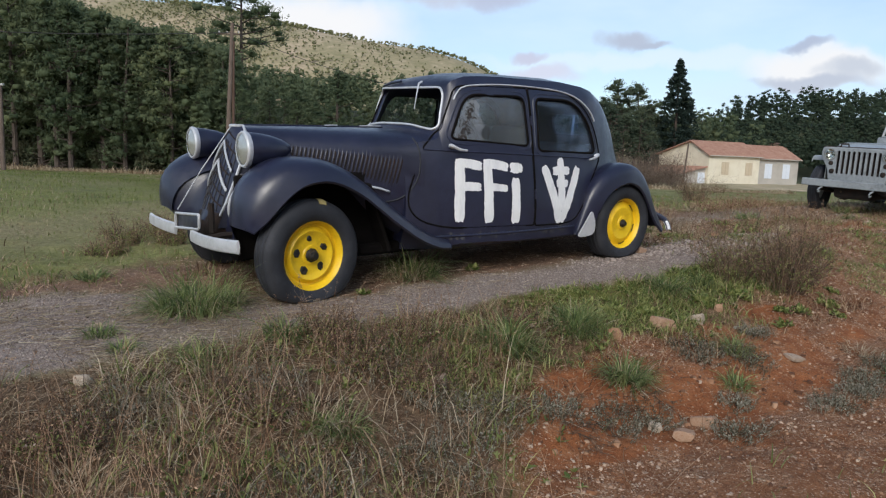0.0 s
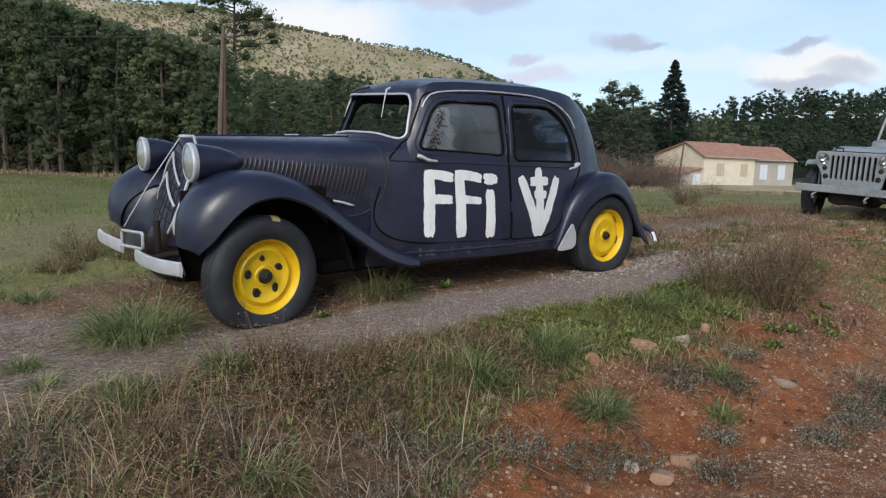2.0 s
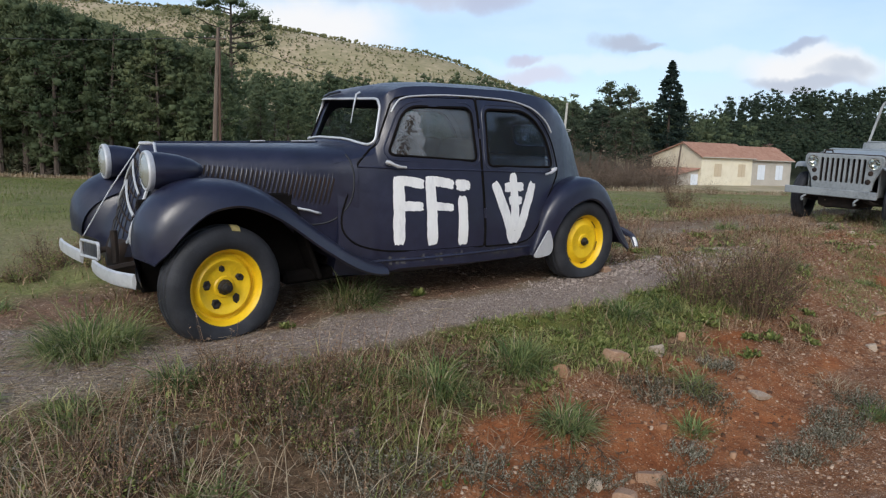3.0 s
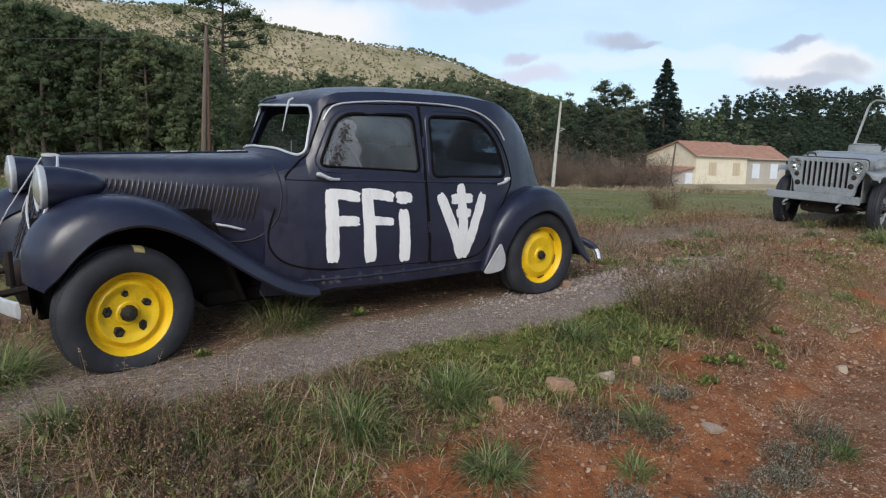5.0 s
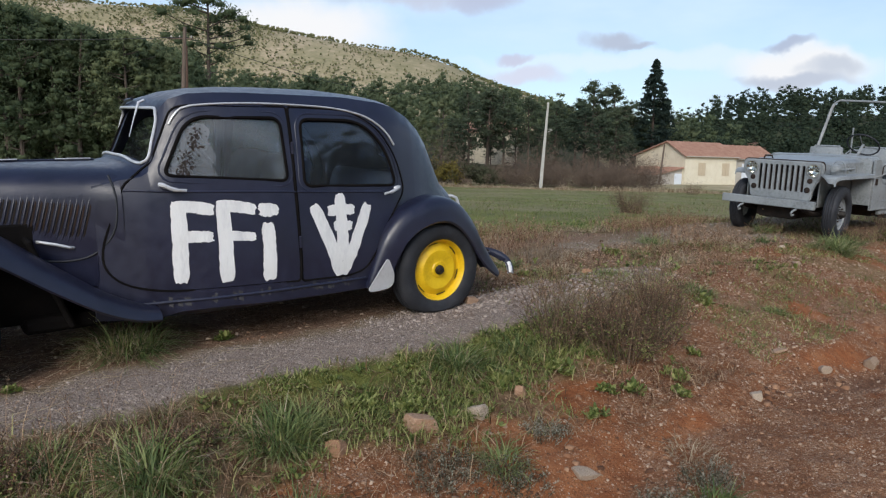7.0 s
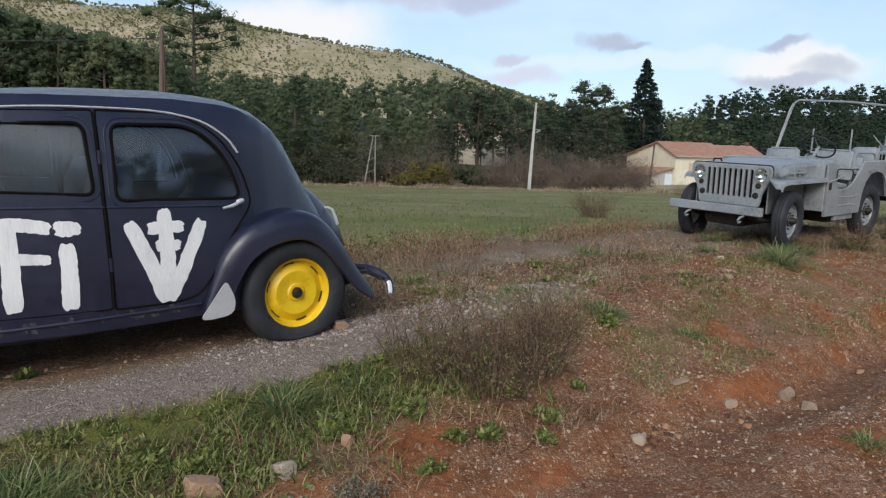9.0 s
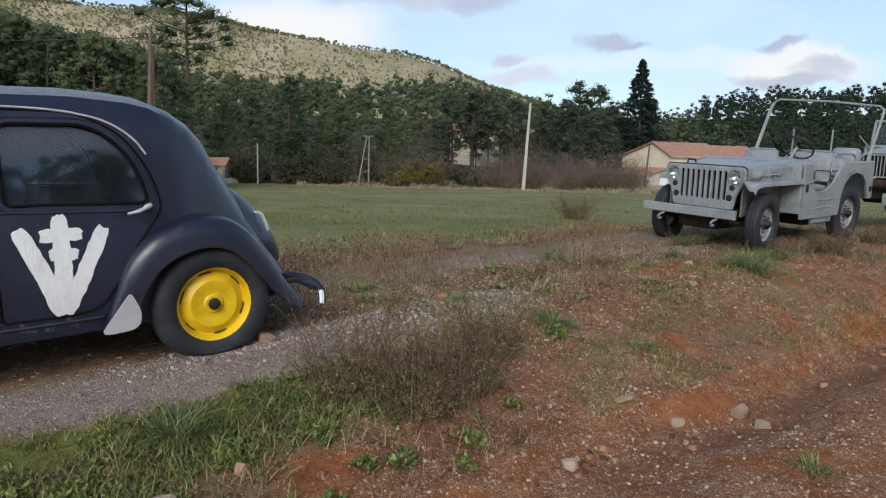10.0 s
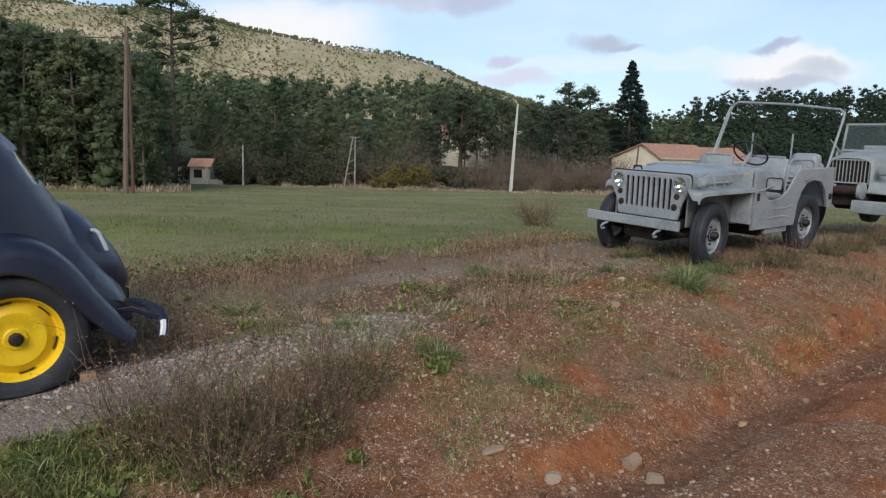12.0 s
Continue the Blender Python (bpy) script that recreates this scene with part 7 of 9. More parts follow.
            h = hh * (0.3 + 0.7 * r.random() ** 1.5)
            z = float(floor_z(x, y))
            for c in range(5):
                cs.append((x + r.normal(0, 0.5), y + r.normal(0, 0.5), z + h * (0.15 + 0.6 * r.random())))
                rs.append(h * 0.32)
        v, q = leaf_cloud(np.array(cs), np.array(rs), 44, 0.2, r, 1.0, 1.6, 0.07) if mat is TWIG else clumps(np.array(cs), np.array(rs) * 0.8, 60, 0.16, r, 0.9, 0.4, 0.2)
        tagged(part(nm, quad_mesh(nm, v, q), mat), label, "bushes", kind="stuff")

    pts, hs = [], []
    for k in range(210):
        y = 46.5 + 18 * rng.random()
        pts.append((-66 + (68 - 0.466 * (y - 2.8)) * rng.random(), y))
        hs.append((4.4 + 3.8 * rng.random() + 0.12 * max(0, -pts[-1][0] - 18)) * (0.8 if pts[-1][1] < 50 else 1.25))
    forest("wood_edge_thicket", pts, hs, 15, NEEDLES_B, 28, 13, 0.16, "dense young pines inside the wood's edge", 0.8, 0.06)
    pts, hs = [], []
    for k in range(110):
        a = radians(135 + 150 * rng.random())
        r = 44 + 26 * rng.random()
        pts.append((r * math.sin(a), r * math.cos(a)))
        hs.append(8 + 5 * rng.random())
    forest("woods_behind", pts, hs, 14, NEEDLES, 12, 10, 0.8, "pine woods across the road behind")
    pts, hs = [], []
    for k in range(45):
        a = radians(72 + 68 * rng.random())
        r = 21 + 12 * rng.random()
        pts.append((r * math.sin(a), r * math.cos(a)))
        hs.append(8 + 4 * rng.random())
    forest("roadside_pines", pts, hs, 16, NEEDLES, 20, 10, 0.3, "pines beyond the far side of the track")


build_woods()


def build_fir():
    rng = np.random.default_rng(41)
    h = 15.0
    x, y = 22.3, 96.0
    tree = thing("fir_tree", pose(x, y, float(floor_z(x, y))), "tall dark green fir with a pointed crown", "tree")
    part("trunk", tube([(0, 0, 0), (0, 0, h * 0.97)], [0.28, 0.03], 8), BARK, tree)
    cs, rs = [], []
    for k in range(560):
        t = rng.random() ** 1.15
        z = 0.5 + (h - 0.6) * t
        w = 4.3 * (1 - t) ** 0.85 + 0.1
        a = rng.random() * 6.28
        rad = w * (0.35 + 0.65 * rng.random() ** 0.6)
        cs.append((math.cos(a) * rad, math.sin(a) * rad, z - 0.2 * rad))
        rs.append(0.22 + 0.5 * (1 - t))
    v, q = clumps(np.array(cs), np.array(rs), 24, 0.22, rng, 0.4, 0.3)
    part("crown", quad_mesh("crown", v, q), FIR, tree)


build_fir()

CREAM = surface("cream_render", [(0.6, 0.53, 0.4), (0.71, 0.64, 0.5), (0.77, 0.71, 0.58)], 0.8, 0.9, bump=0.2)
BEIGE = surface("grey_beige_render", [(0.36, 0.33, 0.29), (0.44, 0.4, 0.35), (0.5, 0.46, 0.41)], 0.8, 0.9, bump=0.2)
TILE = surface("roof_tiles", [(0.18, 0.085, 0.06), (0.34, 0.185, 0.13), (0.47, 0.31, 0.235)], 1.6, 0.9, bump=0.5, bump_scale=8, fine=0.6)
# orange tiles, brightened to put the sun on the cottage roof into the colour
SUNLIT_ORANGE_TILE = surface("sunlit_orange_roof_tiles", [(0.42, 0.2, 0.11), (0.6, 0.32, 0.19), (0.7, 0.45, 0.3)], 1.6, 0.9, bump=0.5, bump_scale=8, fine=0.6)
SHUTTER = surface("pale_blue_shutter_paint", [(0.6, 0.64, 0.7), (0.72, 0.75, 0.8)], 3, 0.6, bump=0)
TAN = surface("tan_shutter_paint", [(0.5, 0.4, 0.28), (0.56, 0.46, 0.33)], 3, 0.6, bump=0)


def build_house():
    e1 = Vector((0.87, 0.494, 0)).normalized()
    e2 = Vector((-e1.y, e1.x, 0))
    m = Matrix.Translation((23.3, 82.6, -0.8)) @ Matrix((e1, e2, Vector((0, 0, 1)))).transposed().to_4x4()
    house = thing("farmhouse", m, "low cream farmhouse with terracotta tiled roofs and pale shutters", "house")

    def block(x0, x1, y0, y1, eave, ridge, mat, ry):
        prof = [(y0, -0.5), (y0, eave), (ry, ridge), (y1, eave), (y1, -0.5)]
        v = [(x, a, b) for x in (x0, x1) for a, b in prof]
        f = [(0, 1, 2, 3, 4), (9, 8, 7, 6, 5)] + [(i, i + 5, (i + 1) % 5 + 5, (i + 1) % 5) for i in range(5)]
        part("wall", solid((v, f)), mat, house, smooth=False)
        for ya, yb in ((y0 - 0.35, ry), (y1 + 0.35, ry)):
            za = eave - 0.35 * (ridge - eave) / abs(ry - (y0 if ya < ry else y1))
            n = int((x1 - x0 + 0.6) / 0.28)
            rows = []
            for i in range(n * 3 + 1):
                x = x0 - 0.3 + (x1 - x0 + 0.6) * i / (n * 3)
                b = 0.05 * (i % 3 == 1)
                rows.append([(x, ya, za + 0.10 + b), (x, (ya + yb) / 2, (za + ridge) / 2 + 0.11 + b), (x, yb, ridge + 0.12 + b), (x, yb, ridge + 0.0), (x, ya, za + 0.0)])
            part("roof", solid(loft(rows)), TILE, house, "weathered terracotta roof slope", smooth=False)
    block(0, 8.1, 0, 8.4, 3.5, 5.05, CREAM, 2.9)
    block(8.12, 15.4, 0.5, 7.4, 3.35, 4.85, BEIGE, 3.2)
    for x, y, w, z0, z1, mat in ((2.3, 0, 0.55, 1.2, 2.7, TAN), (2.88, 0, 0.55, 1.2, 2.7, TAN), (6.1, 0, 0.55, 1.2, 2.7, TAN), (6.68, 0, 0.55, 1.2, 2.7, TAN), (9.9, 0.5, 0.6, 0.9, 2.7, SHUTTER), (10.53, 0.5, 0.6, 0.9, 2.7, SHUTTER), (13.0, 0.5, 0.6, 0.9, 2.7, SHUTTER), (13.63, 0.5, 0.6, 0.9, 2.7, SHUTTER)):
        part("shutter", rbox(w, 0.05, z1 - z0, 0.01, 1, pose(x, y - 0.03, (z0 + z1) / 2)), mat, house, "closed pale shutter")
    for y0, a, b in ((0.0, 0.0, 8.1), (0.5, 8.12, 15.4)):
        part("gutter", tube([(a - 0.2, y0 - 0.36, 3.38 - y0 * 0.3), (b + 0.2, y0 - 0.36, 3.38 - y0 * 0.3)], 0.06, 6), BEIGE, house)
    # lean-to against the gable
    v = [(x, y, z) for x, t in ((-0.01, 2.0), (-3.6, 1.25)) for y in (0.4, 7.2) for z in (-0.5, t)]
    part("lean_to", solid((v, [(0, 1, 3, 2), (4, 6, 7, 5), (0, 4, 5, 1), (2, 3, 7, 6), (1, 5, 7, 3), (0, 2, 6, 4)])), BEIGE, house, smooth=False)
    rows = []
    for i in range(76):
        y = 0.1 + 7.4 * i / 75
        b = 0.05 * (i % 3 == 1)
        rows.append([(0.0, y, 2.12 + b), (-4.0, y, 1.27 + b), (-4.0, y, 1.18), (0.0, y, 2.02)])
    part("lean_to_roof", solid(loft(rows)), TILE, house, "weathered terracotta lean-to roof", smooth=False)
    part("white_door", rbox(1.1, 0.06, 1.7, 0.02, 1, pose(-0.62, 0.36, 0.55)), SHUTTER, house, "white shed door")
    # a second, smaller house at the wood's edge
    m2 = Matrix.Translation((-26.1, 70.4, -1.1)) @ Matrix.Rotation(radians(8), 4, "Z") @ Matrix.Scale(0.72, 4, (1, 0, 0)) @ Matrix.Scale(0.85, 4)
    small = thing("cottage", m2, "small cottage with orange tiled roof under the trees", "house")
    v = [(x, y, z) for x in (0, 3.2) for y, z in ((0, -0.5), (0, 2.2), (1.6, 3.0), (3.2, 2.2), (3.2, -0.5))]
    part("wall", solid((v, [(0, 1, 2, 3, 4), (9, 8, 7, 6, 5)] + [(i, i + 5, (i + 1) % 5 + 5, (i + 1) % 5) for i in range(5)])), CREAM, small, smooth=False)
    for ya in (-0.3, 3.5):
        part("roof", solid(loft([[(x, ya, 2.1), (x, 1.6, 3.05), (x, 1.6, 3.15), (x, ya, 2.2)] for x in (-0.3, 3.5)])), SUNLIT_ORANGE_TILE, small, smooth=False)
    part("window", rbox(1.3, 0.06, 0.95, 0.01, 1, pose(1.3, -0.02, 1.35)), UNDER, small, "dark window")
    part("terrace_post", rbox(0.2, 0.2, 2.2, 0.02, 1, pose(2.9, -0.6, 1.0)), CREAM, small)
    part("porch_wall", rbox(2.2, 0.15, 0.8, 0.02, 1, pose(4.4, -0.6, 0.3)), BEIGE, small)
    m4 = Matrix.Translation((-2.6, 93.0, float(floor_z(-2.6, 93.0)) - 0.6)) @ Matrix.Rotation(radians(-8), 4, "Z")
    hid = thing("village_house", m4, "pale two-storey house half hidden by bare trees", "house")
    v = [(x, y, z) for x in (0, 6.4) for y, z in ((0, -1), (0, 5.0), (2.6, 6.2), (5.2, 5.0), (5.2, -1))]
    part("wall", solid((v, [(0, 1, 2, 3, 4), (9, 8, 7, 6, 5)] + [(i, i + 5, (i + 1) % 5 + 5, (i + 1) % 5) for i in range(5)])), CREAM, hid, smooth=False)
    part("roof", solid(loft([[(x, -0.4, 4.85), (x, 2.6, 6.25), (x, 2.6, 6.37), (x, -0.4, 4.97)] for x in (-0.4, 6.8)])), TILE, hid, smooth=False)
    for x in (1.0, 3.0, 5.0):
        part("window", rbox(0.9, 0.06, 1.3, 0.01, 1, pose(x, -0.02, 3.6)), UNDER, hid, "dark window")
    m3 = Matrix.Translation((39.0, 112, 2.9)) @ Matrix.Rotation(radians(10), 4, "Z")
    far = thing("hill_house", m3, "pale house half hidden by trees on the ridge", "house")
    v = [(x, y, z) for x in (0, 4.0) for y, z in ((0, -2), (0, 1.6), (2, 2.3), (4, 1.6), (4, -2))]
    part("wall", solid((v, [(0, 1, 2, 3, 4), (9, 8, 7, 6, 5)] + [(i, i + 5, (i + 1) % 5 + 5, (i + 1) % 5) for i in range(5)])), CREAM, far, smooth=False)
    part("roof", solid(loft([[(x, -0.3, 1.5), (x, 2, 2.4), (x, 2, 2.5), (x, -0.3, 1.6)] for x in (-0.3, 4.3)])), TILE, far, smooth=False)


build_house()


def build_poles():
    # wooden pole with a strut
    z = float(floor_z(-16.6, 40.9))
    p = thing("utility_pole", pose(-16.85, 40.9, z), "brown wooden utility pole with a leaning strut", "pole")
    part("shaft", tube([(0, 0, -0.3), (0.2, 0, 4.5), (0.42, 0, 9.25)], [0.16, 0.14, 0.10], 10), WOOD, p)
    part("strut", tube([(0.34, 0.2, -0.2), (0.46, 0.05, 8.2)], [0.1, 0.08], 8), STRUT, p)
    part("crossarm", tube([(-0.5, 0, 8.6), (0.9, 0, 8.6)], 0.045, 6), WOOD, p)
    for x in (-0.4, 0.1, 0.8):
        part("insulator", moved(lathe([(0.0, 0.14), (0.04, 0.12), (0.05, 0.06), (0.03, 0.0)], 8), pose(x, 0, 8.65, 90, 0, 0)), CONCRETE, p)
    z2 = float(floor_z(-30.8, 40))
    q = thing("utility_pole", pose(-30.8, 40, z2), "short brown wooden pole at the wood's edge", "pole")
    part("shaft", tube([(0, 0, -0.3), (0.05, 0, 5.2)], [0.15, 0.12], 10), WOOD, q)
    part("cap", rbox(0.5, 0.2, 0.14, 0.03, 1, pose(0.05, 0, 5.2)), CONCRETE, q)
    # concrete pole, leaning
    c = thing("concrete_pole", pose(5.96, 67.7, float(floor_z(5.96, 67.7))), "pale concrete utility pole leaning slightly", "pole")
    part("shaft", solid(loft([[(x0 - w, -w * 0.7, zz), (x0 + w, -w * 0.7, zz), (x0 + w, w * 0.7, zz), (x0 - w, w * 0.7, zz)] for x0, w, zz in ((0, 0.16, -0.3), (0.2, 0.125, 4), (0.42, 0.09, 8.05))])), CONCRETE, c)
    part("bracket", tube([(0.2, 0, 5.2), (0.9, 0, 5.5)], 0.03, 6), CONCRETE, c)
    part("bracket", tube([(0.2, 0, 5.6), (0.85, 0, 5.55)], 0.03, 6), CONCRETE, c)
    # A-frame pole
    a = thing("a_frame_pole", pose(-9.2, 67.6, float(floor_z(-9.2, 67.6))), "concrete A-frame pole beyond the grass field", "pole")
    for x in (-0.7, 0.4):
        part("leg", tube([(x, 0, -0.3), (x * 0.2 + 0.35, 0, 4.75)], [0.075, 0.055], 6), GREY_POLE, a)
    for step in (1.2, 2.4, 3.5):
        part("brace", tube([(-0.7 + 0.19 * step, 0, step), (0.4, 0, step + 0.3)], 0.03, 6), GREY_POLE, a)
    part("crossarm", tube([(-0.1, 0, 4.75), (0.9, 0, 4.75)], 0.04, 6), GREY_POLE, a)
    s = thing("thin_pole", pose(-20.5, 70, float(floor_z(-20.5, 70))), "thin pale pole at the edge of the field", "pole")
    part("shaft", tube([(0, 0, -0.3), (0.03, 0, 3.9)], [0.09, 0.07], 8), CONCRETE, s)
    fp = thing("thin_pole", pose(20.0, 80.5, float(floor_z(20.0, 80.5))), "dark wooden pole beside the farmhouse", "pole")
    part("shaft", tube([(0, 0, -0.3), (0.35, 0, 4.6)], [0.12, 0.09], 8), WOOD, fp)

    def wire(name, a, b, sag, label):
        pts = [Vector(a).lerp(Vector(b), t) - Vector((0, 0, sag * 4 * t * (1 - t))) for t in np.linspace(0, 1, 24)]
        tagged(part(name, tube(pts, 0.022, 5), CABLE), label, "cable")
    top = Vector((-16.43, 40.9, z + 8.7))
    wire("overhead_cable", top, (-60, 36, z + 10.5), 1.2, "thin black overhead cable strung along the wood")
    wire("overhead_cable", top, (-7.0, 118.0, 13.0), 1.6, "thin black overhead cable crossing the field")


build_poles()

# ---- stones, grass and weeds ----
GRASS = surface("green_grass", [(0.11, 0.148, 0.044), (0.25, 0.282, 0.09), (0.44, 0.42, 0.18)], 1.5, 0.6, bump=0, island=0.55, spec=0.35, thin=0.35)
FIELD = surface("field_grass", [(0.1, 0.137, 0.04), (0.172, 0.205, 0.062), (0.28, 0.285, 0.11)], 0.4, 0.75, bump=0, island=0.3, spec=0.15, thin=0.4, fine=0.15)
DRY = surface("dry_grass", [(0.17, 0.115, 0.07), (0.29, 0.21, 0.13), (0.46, 0.37, 0.25)], 1.2, 0.8, bump=0, island=0.35, spec=0.25, thin=0.3)
BROWN_DRY = surface("brown_dead_grass", [(0.085, 0.045, 0.026), (0.25, 0.148, 0.086), (0.48, 0.34, 0.22)], 1.2, 0.85, bump=0, island=0.6, spec=0.2, thin=0.2)
SHRUB_WOOD = surface("dark_brown_twigs", [(0.055, 0.035, 0.022), (0.125, 0.08, 0.05), (0.23, 0.155, 0.1)], 1.2, 0.9, bump=0, island=0.5)
STRAW = surface("pale_straw", [(0.26, 0.18, 0.11), (0.42, 0.33, 0.22), (0.6, 0.5, 0.36)], 1.2, 0.8, bump=0, island=0.5, spec=0.25, thin=0.3)
STALK = surface("russet_weed_stalks", [(0.085, 0.044, 0.026), (0.24, 0.135, 0.08), (0.44, 0.3, 0.2)], 1.2, 0.85, bump=0, island=0.5, spec=0.2)
SAGE = surface("grey_green_herb", [(0.07, 0.062, 0.04), (0.175, 0.16, 0.112), (0.37, 0.35, 0.28)], 2, 0.85, bump=0, island=0.55, spec=0.15, thin=0.2)
TUFT = surface("blue_green_tuft_grass", [(0.085, 0.13, 0.045), (0.185, 0.24, 0.085), (0.36, 0.385, 0.165)], 1.5, 0.6, bump=0, island=0.5, spec=0.3, thin=0.35)
CLOVER = surface("low_green_leaves", [(0.095, 0.135, 0.034), (0.2, 0.245, 0.068), (0.34, 0.36, 0.13)], 2, 0.6, bump=0, island=0.55, spec=0.35, thin=0.3)
HEADS = surface("pale_seed_heads", [(0.15, 0.1, 0.07), (0.24, 0.175, 0.13), (0.38, 0.3, 0.24)], 2, 0.9, bump=0, island=0.3, spec=0.2)
PALE_STONE = surface("pale_limestone", [(0.28, 0.19, 0.13), (0.47, 0.36, 0.27), (0.64, 0.54, 0.43)], 12, 0.9, bump=0.7, bump_scale=50, obj_var=0.3, fine=0.55)
TAN_STONE = surface("rusty_sandstone", [(0.28, 0.15, 0.08), (0.4, 0.24, 0.15), (0.5, 0.36, 0.26)], 9, 0.9, bump=0.5, bump_scale=50, obj_var=0.3)
GRIT = surface("loose_gravel", [(0.17, 0.132, 0.113), (0.28, 0.224, 0.194), (0.42, 0.35, 0.305)], 3, 0.9, bump=0, island=0.7)
CRUMB = surface("red_soil_crumbs", [(0.1, 0.042, 0.02), (0.24, 0.105, 0.05), (0.38, 0.22, 0.13)], 3, 0.95, bump=0, island=0.6)
RED_GRIT = surface("red_soil_pebbles", [(0.17, 0.085, 0.048), (0.3, 0.175, 0.108), (0.5, 0.37, 0.275)], 3, 0.9, bump=0, island=0.7)


def blades(P, H, W, rng, lean=0.5, head=None):
    """Bent grass blades of two faces each, rooted at P."""
    n = len(P)
    a = rng.random(n) * 2 * math.pi if head is None else head
    out = np.stack([np.cos(a), np.sin(a), np.zeros(n)], 1)
    side = np.stack([-np.sin(a), np.cos(a), np.zeros(n)], 1) * (W * 0.5)[:, None]
    k = (lean * (0.3 + 1.0 * rng.random(n)))[:, None]
    up = np.array((0, 0, 1.0))
    mid = P + up * (H * 0.6)[:, None] + out * H[:, None] * 0.28 * k
    tip = P + up * (H * (1 - 0.25 * np.minimum(1, k[:, 0])))[:, None] + out * H[:, None] * 0.85 * k
    root = P - up * 0.01
    v = np.stack([root - side, root + side, mid + side * 0.75, mid - side * 0.75, tip + side * 0.12, tip - side * 0.12], 1).reshape(-1, 3)
    b = np.arange(n)[:, None] * 6
    q = np.concatenate([b + np.array([[0, 1, 2, 3]]), b + np.array([[3, 2, 4, 5]])], 1).reshape(-1, 4)
    return v, q


def stems(P, D, length, radius, rng, wob=0.12, rings=4):
    """Thin three-sided stalks from P along D."""
    n = len(P)
    D = D / np.linalg.norm(D, axis=1)[:, None]
    ref = np.where(np.abs(D[:, 2:3]) < 0.9, np.array((0, 0, 1.0)), np.array((1.0, 0, 0)))
    s = np.cross(D, ref)
    s /= np.linalg.norm(s, axis=1)[:, None]
    t = np.cross(s, D)
    bend = rng.normal(0, wob, (n, 2))
    vs = []
    for i in range(rings):
        f = i / (rings - 1)
        c = P + D * (length * f)[:, None] + (s * bend[:, :1] + t * bend[:, 1:]) * (length * f * f)[:, None]
        r = radius * (1 - 0.7 * f)
        for k in range(3):
            a = 2 * math.pi * k / 3
            vs.append(c + (s * math.cos(a) + t * math.sin(a)) * r[:, None])
    v = np.stack(vs, 1).reshape(-1, 3)
    b = np.arange(n)[:, None] * (rings * 3)
    loc = []
    for i in range(rings - 1):
        for k in range(3):
            loc.append((i * 3 + k, i * 3 + (k + 1) % 3, (i + 1) * 3 + (k + 1) % 3, (i + 1) * 3 + k))
    q = np.concatenate([b + np.array([l]) for l in loc], 1).reshape(-1, 4)
    tips = P + D * length[:, None] + (s * bend[:, :1] + t * bend[:, 1:]) * length[:, None]
    return v, q, tips


def merge(*vq):
    vs, qs, n = [], [], 0
    for v, q in vq:
        vs.append(v)
        qs.append(q + n)
        n += len(v)
    return np.concatenate(vs), np.concatenate(qs)


def place(s, d):
    return CAR_O.x + s * 0.7412 + d * 0.6709, CAR_O.y + s * 0.6709 - d * 0.7412


def on_ground(x, y, dz=0.0):
    return np.stack([x, y, ground_z(x, y) + dz], 1)


def scatter(n, s0, s1, d0, d1, dens, rng):
    s, d = s0 + (s1 - s0) * rng.random(n), d0 + (d1 - d0) * rng.random(n)
    keep = rng.random(n) < dens(s, d)
    s, d = s[keep], d[keep]
    x, y = place(s, d)
    return on_ground(x, y), s, d


def patch(x, y, scale, seed, lo, hi):
    return smooth(lo, hi, fbm(np.asarray(x) * scale, np.asarray(y) * scale, seed, 3))


def stuff(name, vq, mat, label, category):
    tagged(part(name, quad_mesh(name, *vq), mat), label, category, kind="stuff")


def on_path(s, d):
    """The worn way between the saloon's tail and the field car."""
    lo = np.interp(s, [3.6, 4.6, 6, 9, 40], [0.3, -0.9, -1.5, -1.4, -1.4])
    hi = np.interp(s, [3.6, 4.6, 6, 9, 40], [1.1, 0.2, -0.5, 0.1, 0.0])
    return smooth(lo - 0.25, lo + 0.15, d) * (1 - smooth(hi - 0.15, hi + 0.2, d)) * smooth(3.4, 4.2, s) * (1 - smooth(9.0, 10.0, s))


def stone_mesh(seed, flat):
    rng = random.Random(seed)
    bm = bmesh.new()
    bmesh.ops.create_icosphere(bm, subdivisions=3, radius=1)
    faces = [Vector(a) for a in ((1, 0, 0), (-1, 0, 0), (0, 1, 0), (0, -1, 0), (0, 0, 1), (0, 0, -1))]
    faces = [(a + Vector((rng.gauss(0, 0.28), rng.gauss(0, 0.28), rng.gauss(0, 0.22)))).normalized() for a in faces]
    cuts = [(a, 0.52 + 0.18 * rng.random()) for a in faces] + [(Vector((rng.gauss(0, 1), rng.gauss(0, 1), rng.gauss(0, 1))).normalized(), 0.6 + 0.15 * rng.random()) for _ in range(5)]
    for v in bm.verts:
        for nrm, h in cuts:
            over = v.co.dot(nrm) - h
            if over > 0:
                v.co -= nrm * over * 0.97
        v.co += v.co.normalized() * 0.045 * noise.noise(v.co * 2.3 + Vector((seed, 0, 0)))
        v.co.z *= flat
    me = bpy.data.meshes.new("stone")
    bm.to_mesh(me)
    bm.free()
    me.polygons.foreach_set("use_smooth", [True] * len(me.polygons))
    me.set_sharp_from_angle(angle=radians(28))
    return me


